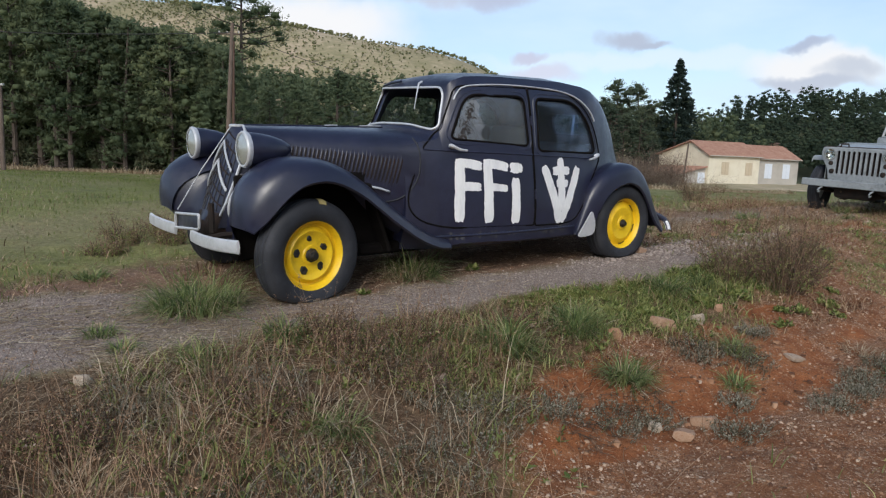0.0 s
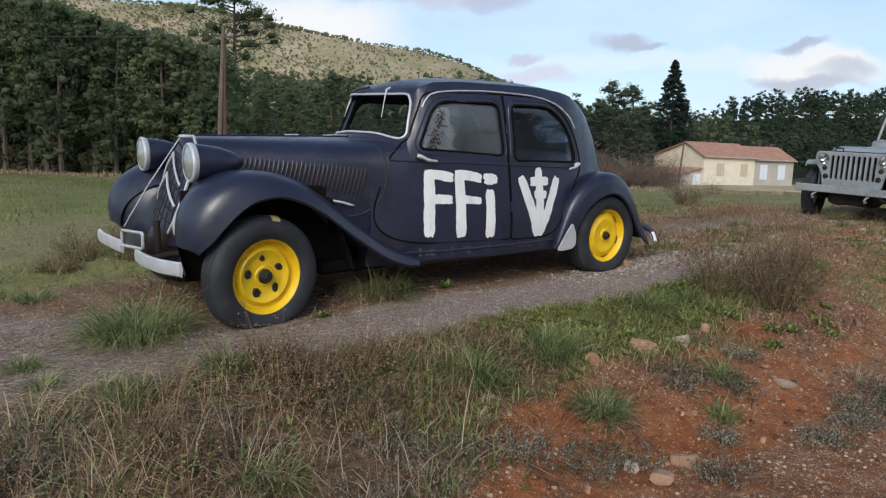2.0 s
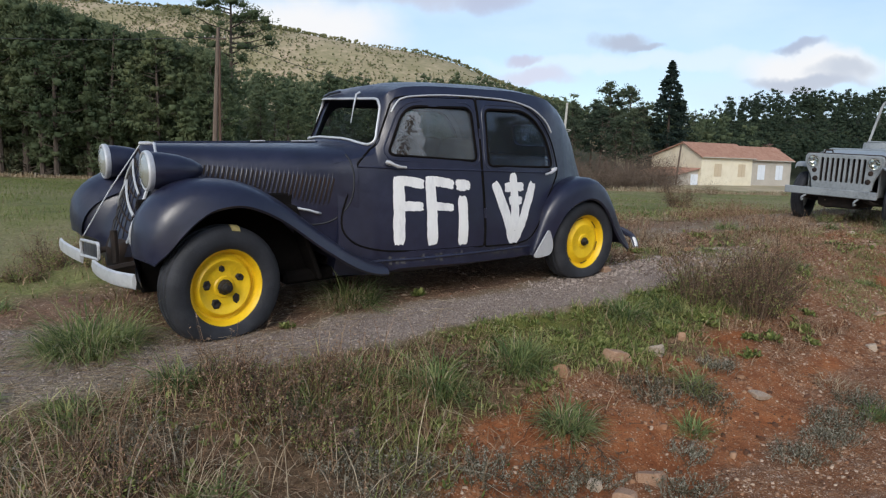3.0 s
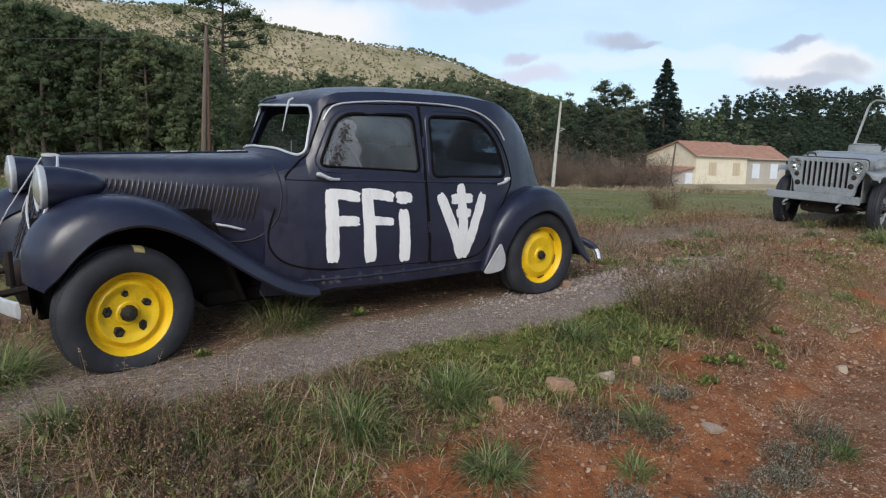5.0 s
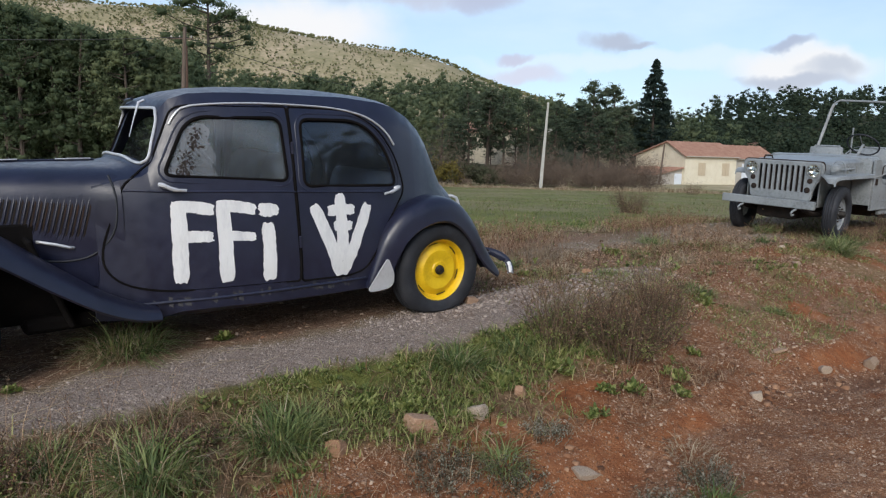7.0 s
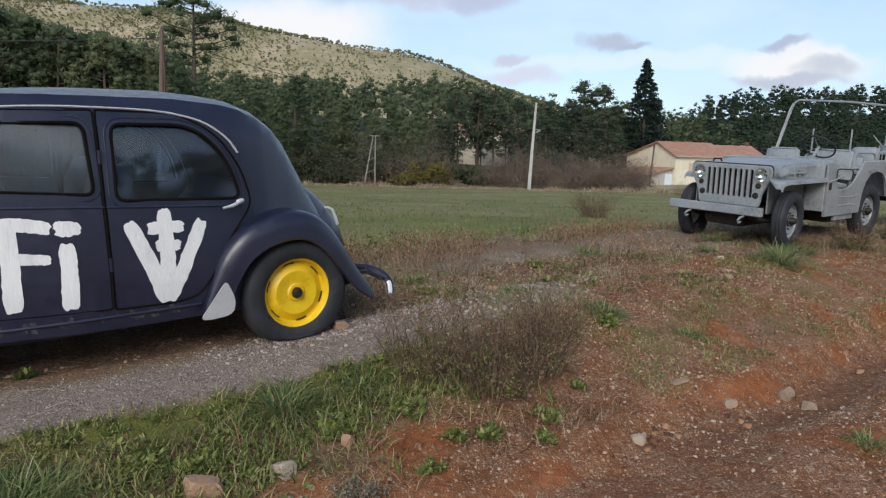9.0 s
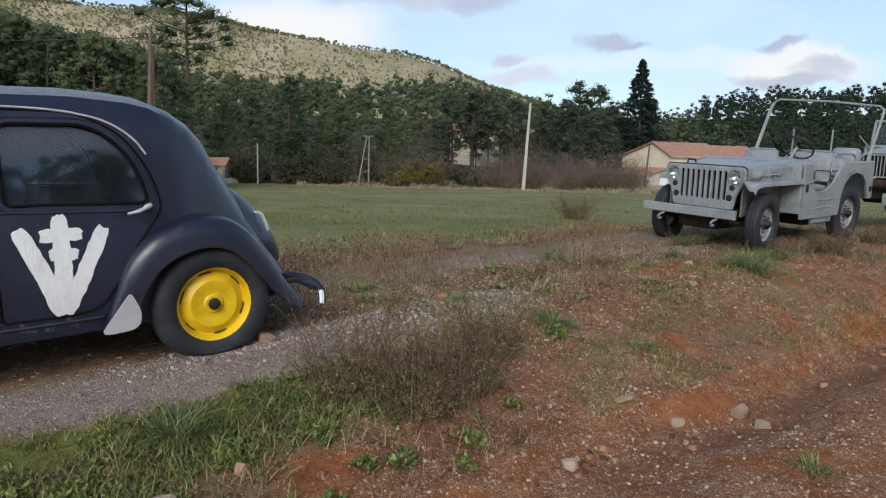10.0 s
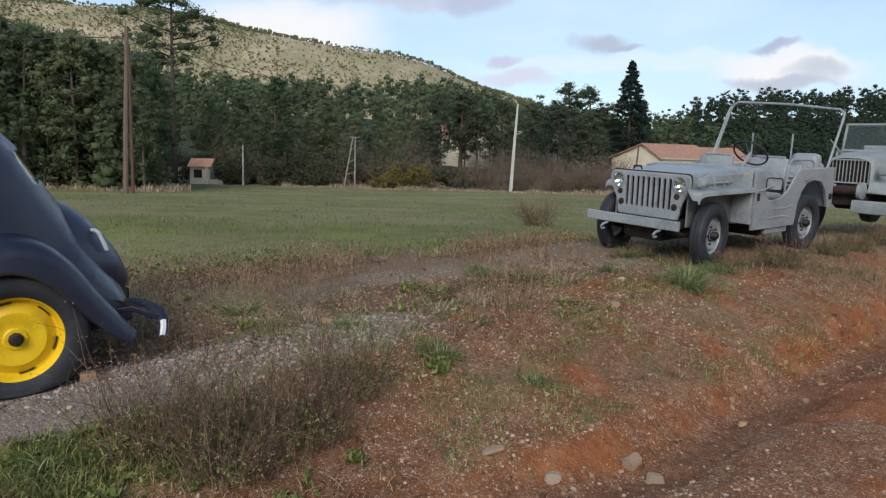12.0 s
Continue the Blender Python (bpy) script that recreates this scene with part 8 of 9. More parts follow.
STONES = [(1.09, 4.36, 0.07, 0.75, 1), (1.425, 4.665, 0.105, 0.6, 1), (1.70, 4.86, 0.075, 0.75, 0), (2.21, 4.51, 0.07, 0.35, 0), (4.04, 6.24, 0.05, 0.85, 0), (3.38, 5.64, 0.05, 0.95, 0), (4.49, 6.50, 0.055, 1.15, 0), (4.57, 6.37, 0.05, 0.8, 0), (0.09, 3.47, 0.075, 0.7, 0), (1.185, 3.56, 0.05, 0.8, 0), (1.285, 3.45, 0.07, 0.6, 1), (-1.72, 3.55, 0.022, 0.8, 0), (1.925, 5.135, 0.04, 1.0, 1), (-1.36, 2.86, 0.05, 0.7, 0), (1.44, 3.64, 0.085, 0.55, 1), (1.6, 6.42, 0.06, 0.75, 1), (3.74, 6.295, 0.075, 0.22, 1), (5.94, 7.76, 0.035, 0.8, 0), (4.95, 9.33, 0.045, 0.6, 0), (4.72, 8.4, 0.05, 0.7, 0), (3.42, 5.72, 0.02, 0.9, 0), (2.15, 4.66, 0.025, 0.7, 1), (2.6, 7.65, 0.05, 0.8, 1)]
shapes = [stone_mesh(k, 1.0) for k in range(6)]
for me in shapes:
    me.materials.append(PALE_STONE)
tan_shapes = [me.copy() for me in shapes]
for me in tan_shapes:
    me.materials[0] = TAN_STONE
rs = random.Random(4)
for i, (x, y, r, flat, tan) in enumerate(STONES):
    ob = new("stone", (tan_shapes if tan else shapes)[i % 6])
    ob.matrix_basis = pose(x, y, float(ground_z(x, y)) + r * flat * 0.35, rs.uniform(-12, 12), rs.uniform(-12, 12), rs.uniform(-35, 35)) @ Matrix.Diagonal((r * rs.uniform(0.9, 1.25), r * rs.uniform(0.75, 1.0), r * flat, 1))
    tagged(ob, "rust-stained sandstone lump half sunk in red soil" if tan else "pale weathered stone lying on the red soil", "stone", "loose stones on the track")


def pebbles(name, n, s0, s1, d0, d1, dens, rmin, rmax, mat, label, seed):
    rng = np.random.default_rng(seed)
    P, s, d = scatter(n, s0, s1, d0, d1, dens, rng)
    m = len(P)
    base = np.array([(1, 0, 0), (0, 1, 0), (-1, 0, 0), (0, -1, 0), (0.55, 0.55, 0.62), (-0.55, 0.55, 0.62), (-0.55, -0.55, 0.62), (0.55, -0.55, 0.62)], float)
    r = rmin * (rmax / rmin) ** (rng.random(m) ** 2.2)
    jit = 1 + 0.5 * (rng.random((m, 8, 1)) - 0.5)
    a = rng.random(m) * 6.28
    rot = np.stack([np.stack([np.cos(a), -np.sin(a)], 1), np.stack([np.sin(a), np.cos(a)], 1)], 1)
    v = np.repeat(base[None], m, 0) * jit
    v[:, :, :2] = np.einsum("nij,nkj->nki", rot, v[:, :, :2] * np.array((1.15, 0.85)))
    v = v * r[:, None, None]
    v[:, :4, 2] -= 0.2 * r[:, None]
    v = (v + P[:, None, :]).reshape(-1, 3)
    b = np.arange(m)[:, None] * 8
    q = np.concatenate([b + np.array([f]) for f in ((0, 1, 5, 4), (1, 2, 6, 5), (2, 3, 7, 6), (3, 0, 4, 7), (4, 5, 6, 7))], 1).reshape(-1, 4)
    stuff(name, (v, q), mat, label, "gravel")


pebbles("gravel_stones", 36000, -2.6, 4.6, -0.4, 1.4, lambda s, d: 0.95 * zones(*place(s, d))[0], 0.0025, 0.0085, GRIT, "loose grey gravel on the track beside the saloon", 1)
pebbles("tail_gravel", 5200, 1.9, 4.2, 0.15, 1.2, lambda s, d: zones(*place(s, d))[0] * smooth(1.9, 3.0, s) * (1 - smooth(0.5, 1.2, d)), 0.006, 0.019, GRIT, "coarse broken gravel behind the saloon's rear wheel", 8)
pebbles("rubble_gravel", 3600, 3.4, 5.7, 0.2, 1.35, lambda s, d: 0.9 * rubble_band(s, d), 0.006, 0.021, GRIT, "coarse rubble behind the saloon's tail", 18)
pebbles("path_gravel", 12000, 3.8, 10.5, -1.7, 0.6, lambda s, d: 0.9 * zones(*place(s, d))[0], 0.004, 0.013, GRIT, "grey gravel on the worn way", 9)
pebbles("soil_pebbles", 60000, -1.0, 10.0, 0.4, 4.6, lambda s, d: zones(*place(s, d))[1] * (1 - 0.9 * np.maximum(zones(*place(s, d))[3], zones(*place(s, d))[4])) * (0.08 + 0.88 * patch(*place(s, d), 1.3, 3, 0.42, 0.58)), 0.003, 0.014, RED_GRIT, "small pale stones strewn over red soil", 2)
pebbles("worn_pebbles", 9000, 3.8, 9.5, -0.6, 1.6, lambda s, d: 0.5 + 0.5 * patch(*place(s, d), 1.3, 3, 0.42, 0.58), 0.004, 0.015, RED_GRIT, "small stones on the worn ground", 10)
pebbles("soil_crumbs", 14000, -0.8, 9.0, 1.7, 4.6, lambda s, d: zones(*place(s, d))[1] * (0.3 + 0.7 * patch(*place(s, d), 0.9, 7, 0.4, 0.6)), 0.004, 0.012, CRUMB, "crumbled red soil and grit on the track", 4)
pebbles("rut_clods", 3600, 0.0, 10.5, 1.6, 3.4, lambda s, d: np.exp(-((d - rut_line(s) + 0.16) / 0.14) ** 2) * (0.25 + 0.75 * patch(*place(s, d), 1.4, 17, 0.42, 0.58)), 0.008, 0.034, CRUMB, "broken red soil clods along the washed-out rut", 5)
pebbles("under_car_pebbles", 1800, -0.5, 4.5, -1.0, 0.6, lambda s, d: 0.6 + 0 * s, 0.004, 0.018, RED_GRIT, "small stones in the dirt under the saloon", 3)


BLADE, LEAF = (1.0, 0.85, 0.55, 0.08), (0.25, 1.0, 0.85, 0.1)


def fronds(P, H, W, rng, lean=1.2, head=None, first=0.22, shape=BLADE):
    """Arching blades of three faces each: they leave the root at a slant and bend over along their length."""
    n = len(P)
    a = rng.random(n) * 2 * math.pi if head is None else head
    out = np.stack([np.cos(a), np.sin(a), np.zeros(n)], 1)
    twist = a + math.pi / 2 + rng.normal(0, 0.5, n)
    side = np.stack([np.cos(twist), np.sin(twist), rng.normal(0, 0.15, n)], 1)
    th = np.abs(rng.normal(first, first * 0.8, n))
    bend = lean * (0.35 + 0.9 * rng.random(n))
    up = np.array((0, 0, 1.0))
    c = P - up * 0.008
    rows, last = [], 0.0
    for k, u in enumerate((0.0, 0.4, 0.75, 1.0)):
        ang = np.minimum(th + bend * (last + u) / 2, 2.0)
        c = c + (out * np.sin(ang)[:, None] + up * np.cos(ang)[:, None]) * (H * (u - last))[:, None]
        c[:, 2] = np.maximum(c[:, 2], P[:, 2] + 0.004 * k)
        rows += [c - side * (W * shape[k] * 0.5)[:, None], c + side * (W * shape[k] * 0.5)[:, None]]
        last = u
    v = np.stack(rows, 1).reshape(-1, 3)
    b = np.arange(n)[:, None] * 8
    q = np.concatenate([b + np.array([[2 * k, 2 * k + 1, 2 * k + 3, 2 * k + 2]]) for k in range(3)], 1).reshape(-1, 4)
    return v, q


def rosettes(P, size, leaves, rng, spread=1.0):
    """Flat leafy weeds: a few broad leaves round each root."""
    n = len(P)
    head = (rng.random(n)[:, None] * 6.28 + np.arange(leaves)[None] * 2.4).ravel()
    L = np.repeat(size, leaves) * (0.5 + 0.7 * rng.random(n * leaves))
    return fronds(np.repeat(P, leaves, 0), L, L * (0.3 + 0.2 * rng.random(n * leaves)), rng, 0.8, head, spread, LEAF)


def tuft(x, y, r, h, n, mat, label, seed, lean=1.9, w=0.0058):
    """A fountain of bent blades, the big ones with dead blades round the foot."""
    rng = np.random.default_rng(seed)

    def ring(m, k):
        a, q = rng.random(m) * 6.28, k * r * rng.random(m) ** 0.6
        return a, on_ground(x + np.cos(a) * q, y + np.sin(a) * q)
    a, P = ring(n, 0.62)
    live = fronds(P, h * (0.45 + 0.8 * rng.random(n)), w * (0.55 + 0.7 * rng.random(n)), rng, lean, a + rng.normal(0, 0.7, n), 0.4)
    if n < 240 or mat is not TUFT:
        tagged(part("grass_tuft", quad_mesh("grass_tuft", *live), mat), label, "grass", "grass tufts on the track")
        return
    ob = thing("grass_tuft", pose(0, 0, 0), label, "grass", "grass tufts on the track")
    part("live_grass", quad_mesh("live_grass", *live), mat, ob)
    a, P = ring(n // 4, 0.8)
    m = len(a)
    part("dead_grass", quad_mesh("dead_grass", *fronds(P, h * (0.3 + 0.7 * rng.random(m)), w * (0.5 + 0.5 * rng.random(m)), rng, 2.3, a + rng.normal(0, 0.8, m), 0.5)), STRAW, ob, "dead straw-coloured blades")


def weed(x, y, r, leaves, label, seed, size=0.05):
    rng = np.random.default_rng(seed)
    m = max(12, leaves // 2)
    a, q = rng.random(m) * 6.28, 0.6 * r * rng.random(m)
    P = on_ground(x + np.cos(a) * q, y + np.sin(a) * q)
    P[:, 2] += 0.3 * size * rng.random(m)
    tagged(part("leafy_weed", quad_mesh("leafy_weed", *rosettes(P, np.full(m, 0.85 * size), 6, rng, 0.8)), CLOVER), label, "weed", "leafy weeds on the ground")


TUFTS = [
    (-0.65, 0.53, 0.36, 0.30, 1000, "thick green grass tuft growing from the gravel"), (0.95, 0.42, 0.24, 0.30, 520, "half-dry grass tuft under the saloon's sill"), (0.71, 1.72, 0.2, 0.25, 480, "long green grass tuft on the bank"),
    (1.26, 1.7, 0.19, 0.22, 440, "long green grass tuft on the bank"), (1.1, 2.24, 0.15, 0.19, 380, "green grass tuft on bare red soil"), (2.43, 1.52, 0.13, 0.24, 360, "dark blue-green grass tuft at the gravel's edge"),
    (8.0, 1.2, 0.24, 0.25, 520, "large green grass tuft by the field car"), (8.45, 0.95, 0.22, 0.2, 380, "green grass tuft by the field car"), (9.05, 0.9, 0.25, 0.16, 380, "green grass tuft by the field car"), (8.9, -0.1, 0.12, 0.2, 240, "green grass tuft under the field car's bumper"),
    (-1.2, 0.78, 0.12, 0.1, 120, "small green grass tuft in the gravel"), (-1.15, 1.05, 0.1, 0.09, 90, "small green grass tuft in the gravel"), (-1.0, -0.56, 0.16, 0.11, 200, "low green grass tuft before the saloon"), (-0.88, 1.33, 0.15, 0.13, 200, "green grass tuft among dry weeds"),
    (-0.41, 1.25, 0.14, 0.18, 220, "green grass tuft at the gravel's edge"), (-0.5, 2.03, 0.14, 0.15, 230, "green grass tuft among dry weeds"), (0.1, 1.62, 0.15, 0.17, 200, "green grass tuft among dry weeds"), (1.75, 2.5, 0.1, 0.13, 150, "thin green tuft on red soil"), (2.08, 2.28, 0.13, 0.15, 200, "green grass tuft among grey herbs"),
    (2.69, 2.97, 0.13, 0.12, 160, "thin green tuft on red soil"), (4.8, 3.24, 0.12, 0.1, 130, "thin green tuft on the track's crown"), (1.4, 1.66, 0.14, 0.16, 230, "green grass tuft on the bank"), (2.9, 1.5, 0.16, 0.13, 220, "green grass tuft on the bank"), (0.4, 1.45, 0.13, 0.15, 220, "green grass tuft on the bank"),
    (6.0, 0.12, 0.16, 0.13, 190, "green grass tuft at the track's edge"), (6.86, -0.28, 0.16, 0.13, 190, "green grass tuft at the track's edge"), (7.07, 0.17, 0.16, 0.13, 190, "green grass tuft at the track's edge"), (4.46, -0.27, 0.19, 0.12, 300, "low green tuft behind the saloon"), (5.04, 1.37, 0.2, 0.14, 300, "bright green tuft on red soil"), (4.83, 0.63, 0.14, 0.08, 150, "low green tuft on rubble"), (7.02, -0.49, 0.2, 0.18, 260, "green grass tuft at the track's edge"), (5.65, 1.08, 0.12, 0.06, 120, "low green tuft on red soil"), (6.2, 0.9, 0.12, 0.06, 120, "low green tuft on red soil"), (6.6, 1.0, 0.14, 0.07, 130, "low green tuft on red soil"), (5.42, 1.83, 0.16, 0.07, 160, "low green tuft on red soil"), (7.93, 0.41, 0.14, 0.12, 160, "green grass tuft at the track's edge")]
STRAWS = [(0.88, 1.33, 0.13, 0.13, 240, "yellowing dry tuft at the gravel's edge"), (0.85, 0.42, 0.25, 0.28, 280, "dead straw tuft under the saloon's sill"), (-1.2, 1.5, 0.2, 0.3, 110, "bent pale straw tuft on the near bank"), (-0.85, 1.6, 0.2, 0.32, 110, "bent pale straw tuft on the near bank"), (-0.6, 1.95, 0.24, 0.24, 150, "bent tawny straw tuft on the near bank"), (-1.1, 1.85, 0.2, 0.26, 120, "bent pale straw tuft on the near bank"), (-1.75, 1.6, 0.2, 0.26, 130, "bent pale straw tuft on the near bank"), (-1.5, 2.0, 0.2, 0.22, 150, "dead brown grass tuft on the near bank"), (3.05, 2.62, 0.2, 0.1, 160, "matted straw on the scarp of the rut"), (4.98, -0.28, 0.34, 0.36, 240, "tall bent straw tuft behind the saloon"), (5.25, -0.2, 0.22, 0.2, 150, "tawny grass tuft behind the saloon"), (4.75, 0.1, 0.2, 0.2, 110, "dry straw tuft behind the saloon"), (6.4, 0.0, 0.2, 0.18, 110, "dry straw tuft at the track's edge")]
WEEDS = [(1.47, 0.46, 0.08, 60, "small leafy weed under the saloon", 0.055), (4.95, 1.48, 0.11, 80, "bright leafy weed on red soil", 0.06), (3.5, 2.26, 0.1, 48, "small leafy weed on red soil", 0.045), (3.08, 2.05, 0.1, 48, "small leafy weed on red soil", 0.045), (4.09, 1.95, 0.1, 42, "small leafy weed on red soil", 0.045), (5.96, -0.21, 0.2, 90, "green leafy weeds at the track's edge", 0.06), (3.65, 2.12, 0.14, 70, "leafy weeds below the dry shrub", 0.05), (3.25, 2.1, 0.14, 70, "leafy weeds below the dry shrub", 0.05), (3.0, 1.75, 0.16, 80, "leafy weeds below the dry shrub", 0.055), (2.82, 2.2, 0.1, 42, "small leafy weed on red soil", 0.045), (2.6, 1.75, 0.16, 90, "leafy green weeds on the bank", 0.055), (1.75, 1.6, 0.16, 90, "leafy green weeds on the bank", 0.055), (1.95, 1.72, 0.12, 70, "leafy green weeds beside a sandstone lump", 0.05), (0.35, 0.72, 0.06, 20, "tiny leafy weed by the front tyre", 0.04), (4.3, 0.15, 0.14, 60, "green leafy weeds behind the saloon", 0.05)]


def build_grass():
    rng = np.random.default_rng(12)
    for i, (s, d, r, h, n, lab) in enumerate(TUFTS):
        tuft(*place(s, d), r, h, n, TUFT, lab, 200 + i, 2.2)
    for i, (s, d, r, h, n, lab) in enumerate(STRAWS):
        tuft(*place(s, d), r, h, n, STRAW if i % 3 else DRY, lab, 260 + i, 2.4, 0.0036)
    for i, (s, d, r, n, lab, size) in enumerate(WEEDS):
        weed(*place(s, d), r, n, lab, 300 + i, size)

    # the green strip along the gravel
    def green(s, d):
        x, y = place(s, d)
        z = zones(x, y)
        return (1 - z[0]) * (1 - z[1]) * (0.15 + 0.85 * patch(x, y, 2.6, 41, 0.4, 0.56)) * smooth(-0.1, 0.7, s) * (1 - smooth(3.7, 4.4, s))
    P, s, d = scatter(24000, -0.2, 4.4, 1.15, 2.2, green, rng)
    n = len(P)
    short = np.where(d < 1.5, 0.6, 1.0)
    stuff("bank_grass", fronds(P, short * (0.03 + 0.09 * rng.random(n) ** 1.6), 0.0035 + 0.004 * rng.random(n), rng, 1.5), GRASS, "short green grass along the gravel's edge", "grass")
    P, s, d = scatter(5000, -0.1, 3.9, 1.28, 2.1, lambda s, d: green(s, d) * (0.2 + 0.8 * patch(*place(s, d), 3.2, 47, 0.42, 0.55)), rng)
    n = len(P)
    P[:, 2] += 0.02 * rng.random(n)
    stuff("low_weeds", rosettes(P, 0.014 + 0.024 * rng.random(n), 6, rng, 0.8), CLOVER, "low leafy weeds among the bank grass", "weeds")
    P, s, d = scatter(9000, 0.0, 4.2, 1.3, 2.3, lambda s, d: (1 - zones(*place(s, d))[0]) * (0.2 + 0.8 * patch(*place(s, d), 2.0, 83, 0.45, 0.6)), rng)
    n = len(P)
    stuff("bank_dead_grass", fronds(P, 0.05 + 0.1 * rng.random(n), 0.003 + 0.0025 * rng.random(n), rng, 2.0, None, 0.7), BROWN_DRY, "dead blades in the bank's green grass", "grass")

    # dry growth on the near bank
    def dry(s, d):
        x, y = place(s, d)
        ga, re = zones(x, y)[:2]
        return (1 - ga) * (1 - 0.9 * re) * (1 - 0.75 * smooth(0.2, 0.9, s)) * smooth(1.12, 1.3, d)
    P, s, d = scatter(34000, -4.0, 2.4, 1.15, 4.0, lambda s, d: dry(s, d) * (0.2 + 0.8 * patch(*place(s, d), 1.6, 51, 0.35, 0.6)), rng)
    n = len(P)
    stuff("dry_grass", fronds(P, 0.05 + 0.19 * rng.random(n) ** 2, 0.0022 + 0.0026 * rng.random(n), rng, 2.2, None, 0.85), BROWN_DRY, "matted dead grass on the near bank", "grass")
    P, s, d = scatter(11000, -4.0, 1.6, 1.2, 3.6, lambda s, d: dry(s, d) * patch(*place(s, d), 2.0, 66, 0.48, 0.6), rng)
    n = len(P)
    stuff("bank_green_grass", fronds(P, 0.04 + 0.12 * rng.random(n), 0.004 + 0.003 * rng.random(n), rng, 1.3), GRASS, "green grass blades among dry growth", "grass")
    P, s, d = scatter(2600, -3.6, 1.2, 1.3, 3.0, lambda s, d: dry(s, d) * patch(*place(s, d), 1.7, 69, 0.45, 0.6), rng)
    n = len(P)
    stuff("bank_weeds", rosettes(P, 0.02 + 0.03 * rng.random(n), 5, rng, 0.9), CLOVER, "low green weeds among dry growth", "weeds")
    P, s, d = scatter(2200, -3.6, 0.6, 1.2, 2.8, lambda s, d: dry(s, d) * patch(*place(s, d), 1.4, 58, 0.42, 0.56), rng)
    n = len(P)
    stuff("long_straw", fronds(P, 0.14 + 0.26 * rng.random(n), 0.003 + 0.003 * rng.random(n), rng, 1.6, None, 1.05), STRAW, "long bent pale straw on the near bank", "grass")
    # worn ground before the saloon's nose
    P, s, d = scatter(16000, -9.0, 0.2, -1.7, 0.3, lambda s, d: (1 - 0.9 * zones(*place(s, d))[0]) * (0.25 + 0.75 * patch(*place(s, d), 1.4, 63, 0.4, 0.6)), rng)
    n = len(P)
    m = rng.random(n) < 0.4
    stuff("nose_grass", fronds(P[m], 0.03 + 0.05 * rng.random(m.sum()), 0.004 + 0.003 * rng.random(m.sum()), rng, 1.3), FIELD, "thin green grass before the saloon", "grass")
    m = ~m
    stuff("nose_dry_grass", fronds(P[m], 0.04 + 0.09 * rng.random(m.sum()) ** 2, 0.004 + 0.003 * rng.random(m.sum()), rng, 1.9, None, 0.6), BROWN_DRY, "thin dead grass before the saloon", "grass")
    P, s, d = scatter(1700, -3.2, 1.0, 1.25, 3.0, lambda s, d: dry(s, d) * patch(*place(s, d), 0.9, 71, 0.42, 0.58), rng)
    n = len(P)
    D = np.stack([rng.normal(0, 0.3, n), rng.normal(0, 0.3, n), np.ones(n)], 1)
    v, q, tips = stems(P, D, 0.1 + 0.26 * rng.random(n), np.full(n, 0.0017), rng, 0.15)
    c = np.concatenate([P + (tips - P) * f + rng.normal(0, 0.012, P.shape) for f in (0.35, 0.55, 0.7, 0.85, 1.0)])
    stuff("weed_stalks", merge((v, q), leaf_cloud(c, np.full(len(c), 0.012), 3, 0.0045, rng, 1.0, 1.0)), STALK, "russet dried weed stalks on the near bank", "weeds")
    # grey-green herb cushions low on the slope
    for i, (hs, hd, hr) in enumerate([(0.15, 2.2, 0.24), (0.5, 2.3, 0.16), (0.05, 2.0, 0.2), (1.02, 2.5, 0.12), (1.8, 2.22, 0.2), (2.05, 2.4, 0.15), (0.77, 2.46, 0.14), (1.25, 2.8, 0.15), (1.55, 2.62, 0.1), (-0.66, 1.6, 0.2), (-0.1, 1.62, 0.22), (-1.29, 1.62, 0.22), (2.5, 2.88, 0.16), (2.85, 2.85, 0.14), (2.25, 2.95, 0.16), (-0.25, 2.4, 0.25), (-0.75, 2.3, 0.24), (-1.2, 2.3, 0.26), (1.9, 2.95, 0.12), (2.45, 2.2, 0.12)]):
        m = int(800 * hr)
        a, q = rng.random(m) * 6.28, hr * rng.random(m) ** 0.8 * (0.7 + 0.4 * rng.random(m))
        x, y = place(hs, hd)
        P = on_ground(x + np.cos(a) * q, y + np.sin(a) * q)
        D = np.stack([np.cos(a) * 0.5 + rng.normal(0, 0.3, m), np.sin(a) * 0.5 + rng.normal(0, 0.3, m), np.ones(m)], 1)
        v, f, tips = stems(P, D, 0.03 + 0.05 * rng.random(m), np.full(m, 0.0016), rng, 0.15, 3)
        c = np.concatenate([P + (tips - P) * k for k in (0.5, 0.75, 1.0)])
        lv = leaf_cloud(c, np.full(len(c), 0.014), 4, 0.0062, rng, 1.0, 1.2, 0.4)
        tagged(part("herb_cushion", quad_mesh("herb_cushion", *merge((v, f), lv)), SAGE), "grey-green herb cushion on the eroded slope", "herb", "herb cushions on the slope")
    # dark roots and dead twigs hanging from the scarp
    P, s, d = scatter(2600, 0.4, 3.6, 2.25, 2.9, lambda s, d: np.exp(-((d - rut_line(s) + 0.26) / 0.1) ** 2) * patch(*place(s, d), 2.5, 205, 0.48, 0.58), rng)
    n = len(P)
    D = np.stack([0.67 + rng.normal(0, 0.6, n), -0.74 + rng.normal(0, 0.6, n), rng.normal(0.15, 0.35, n)], 1)
    v, f, tips = stems(P + np.array((0, 0, 0.01)), D, 0.04 + 0.12 * rng.random(n), np.full(n, 0.0022), rng, 0.25, 3)
    stuff("root_tangle", (v, f), SHRUB_WOOD, "dark dead roots along the washed-out scarp", "roots")
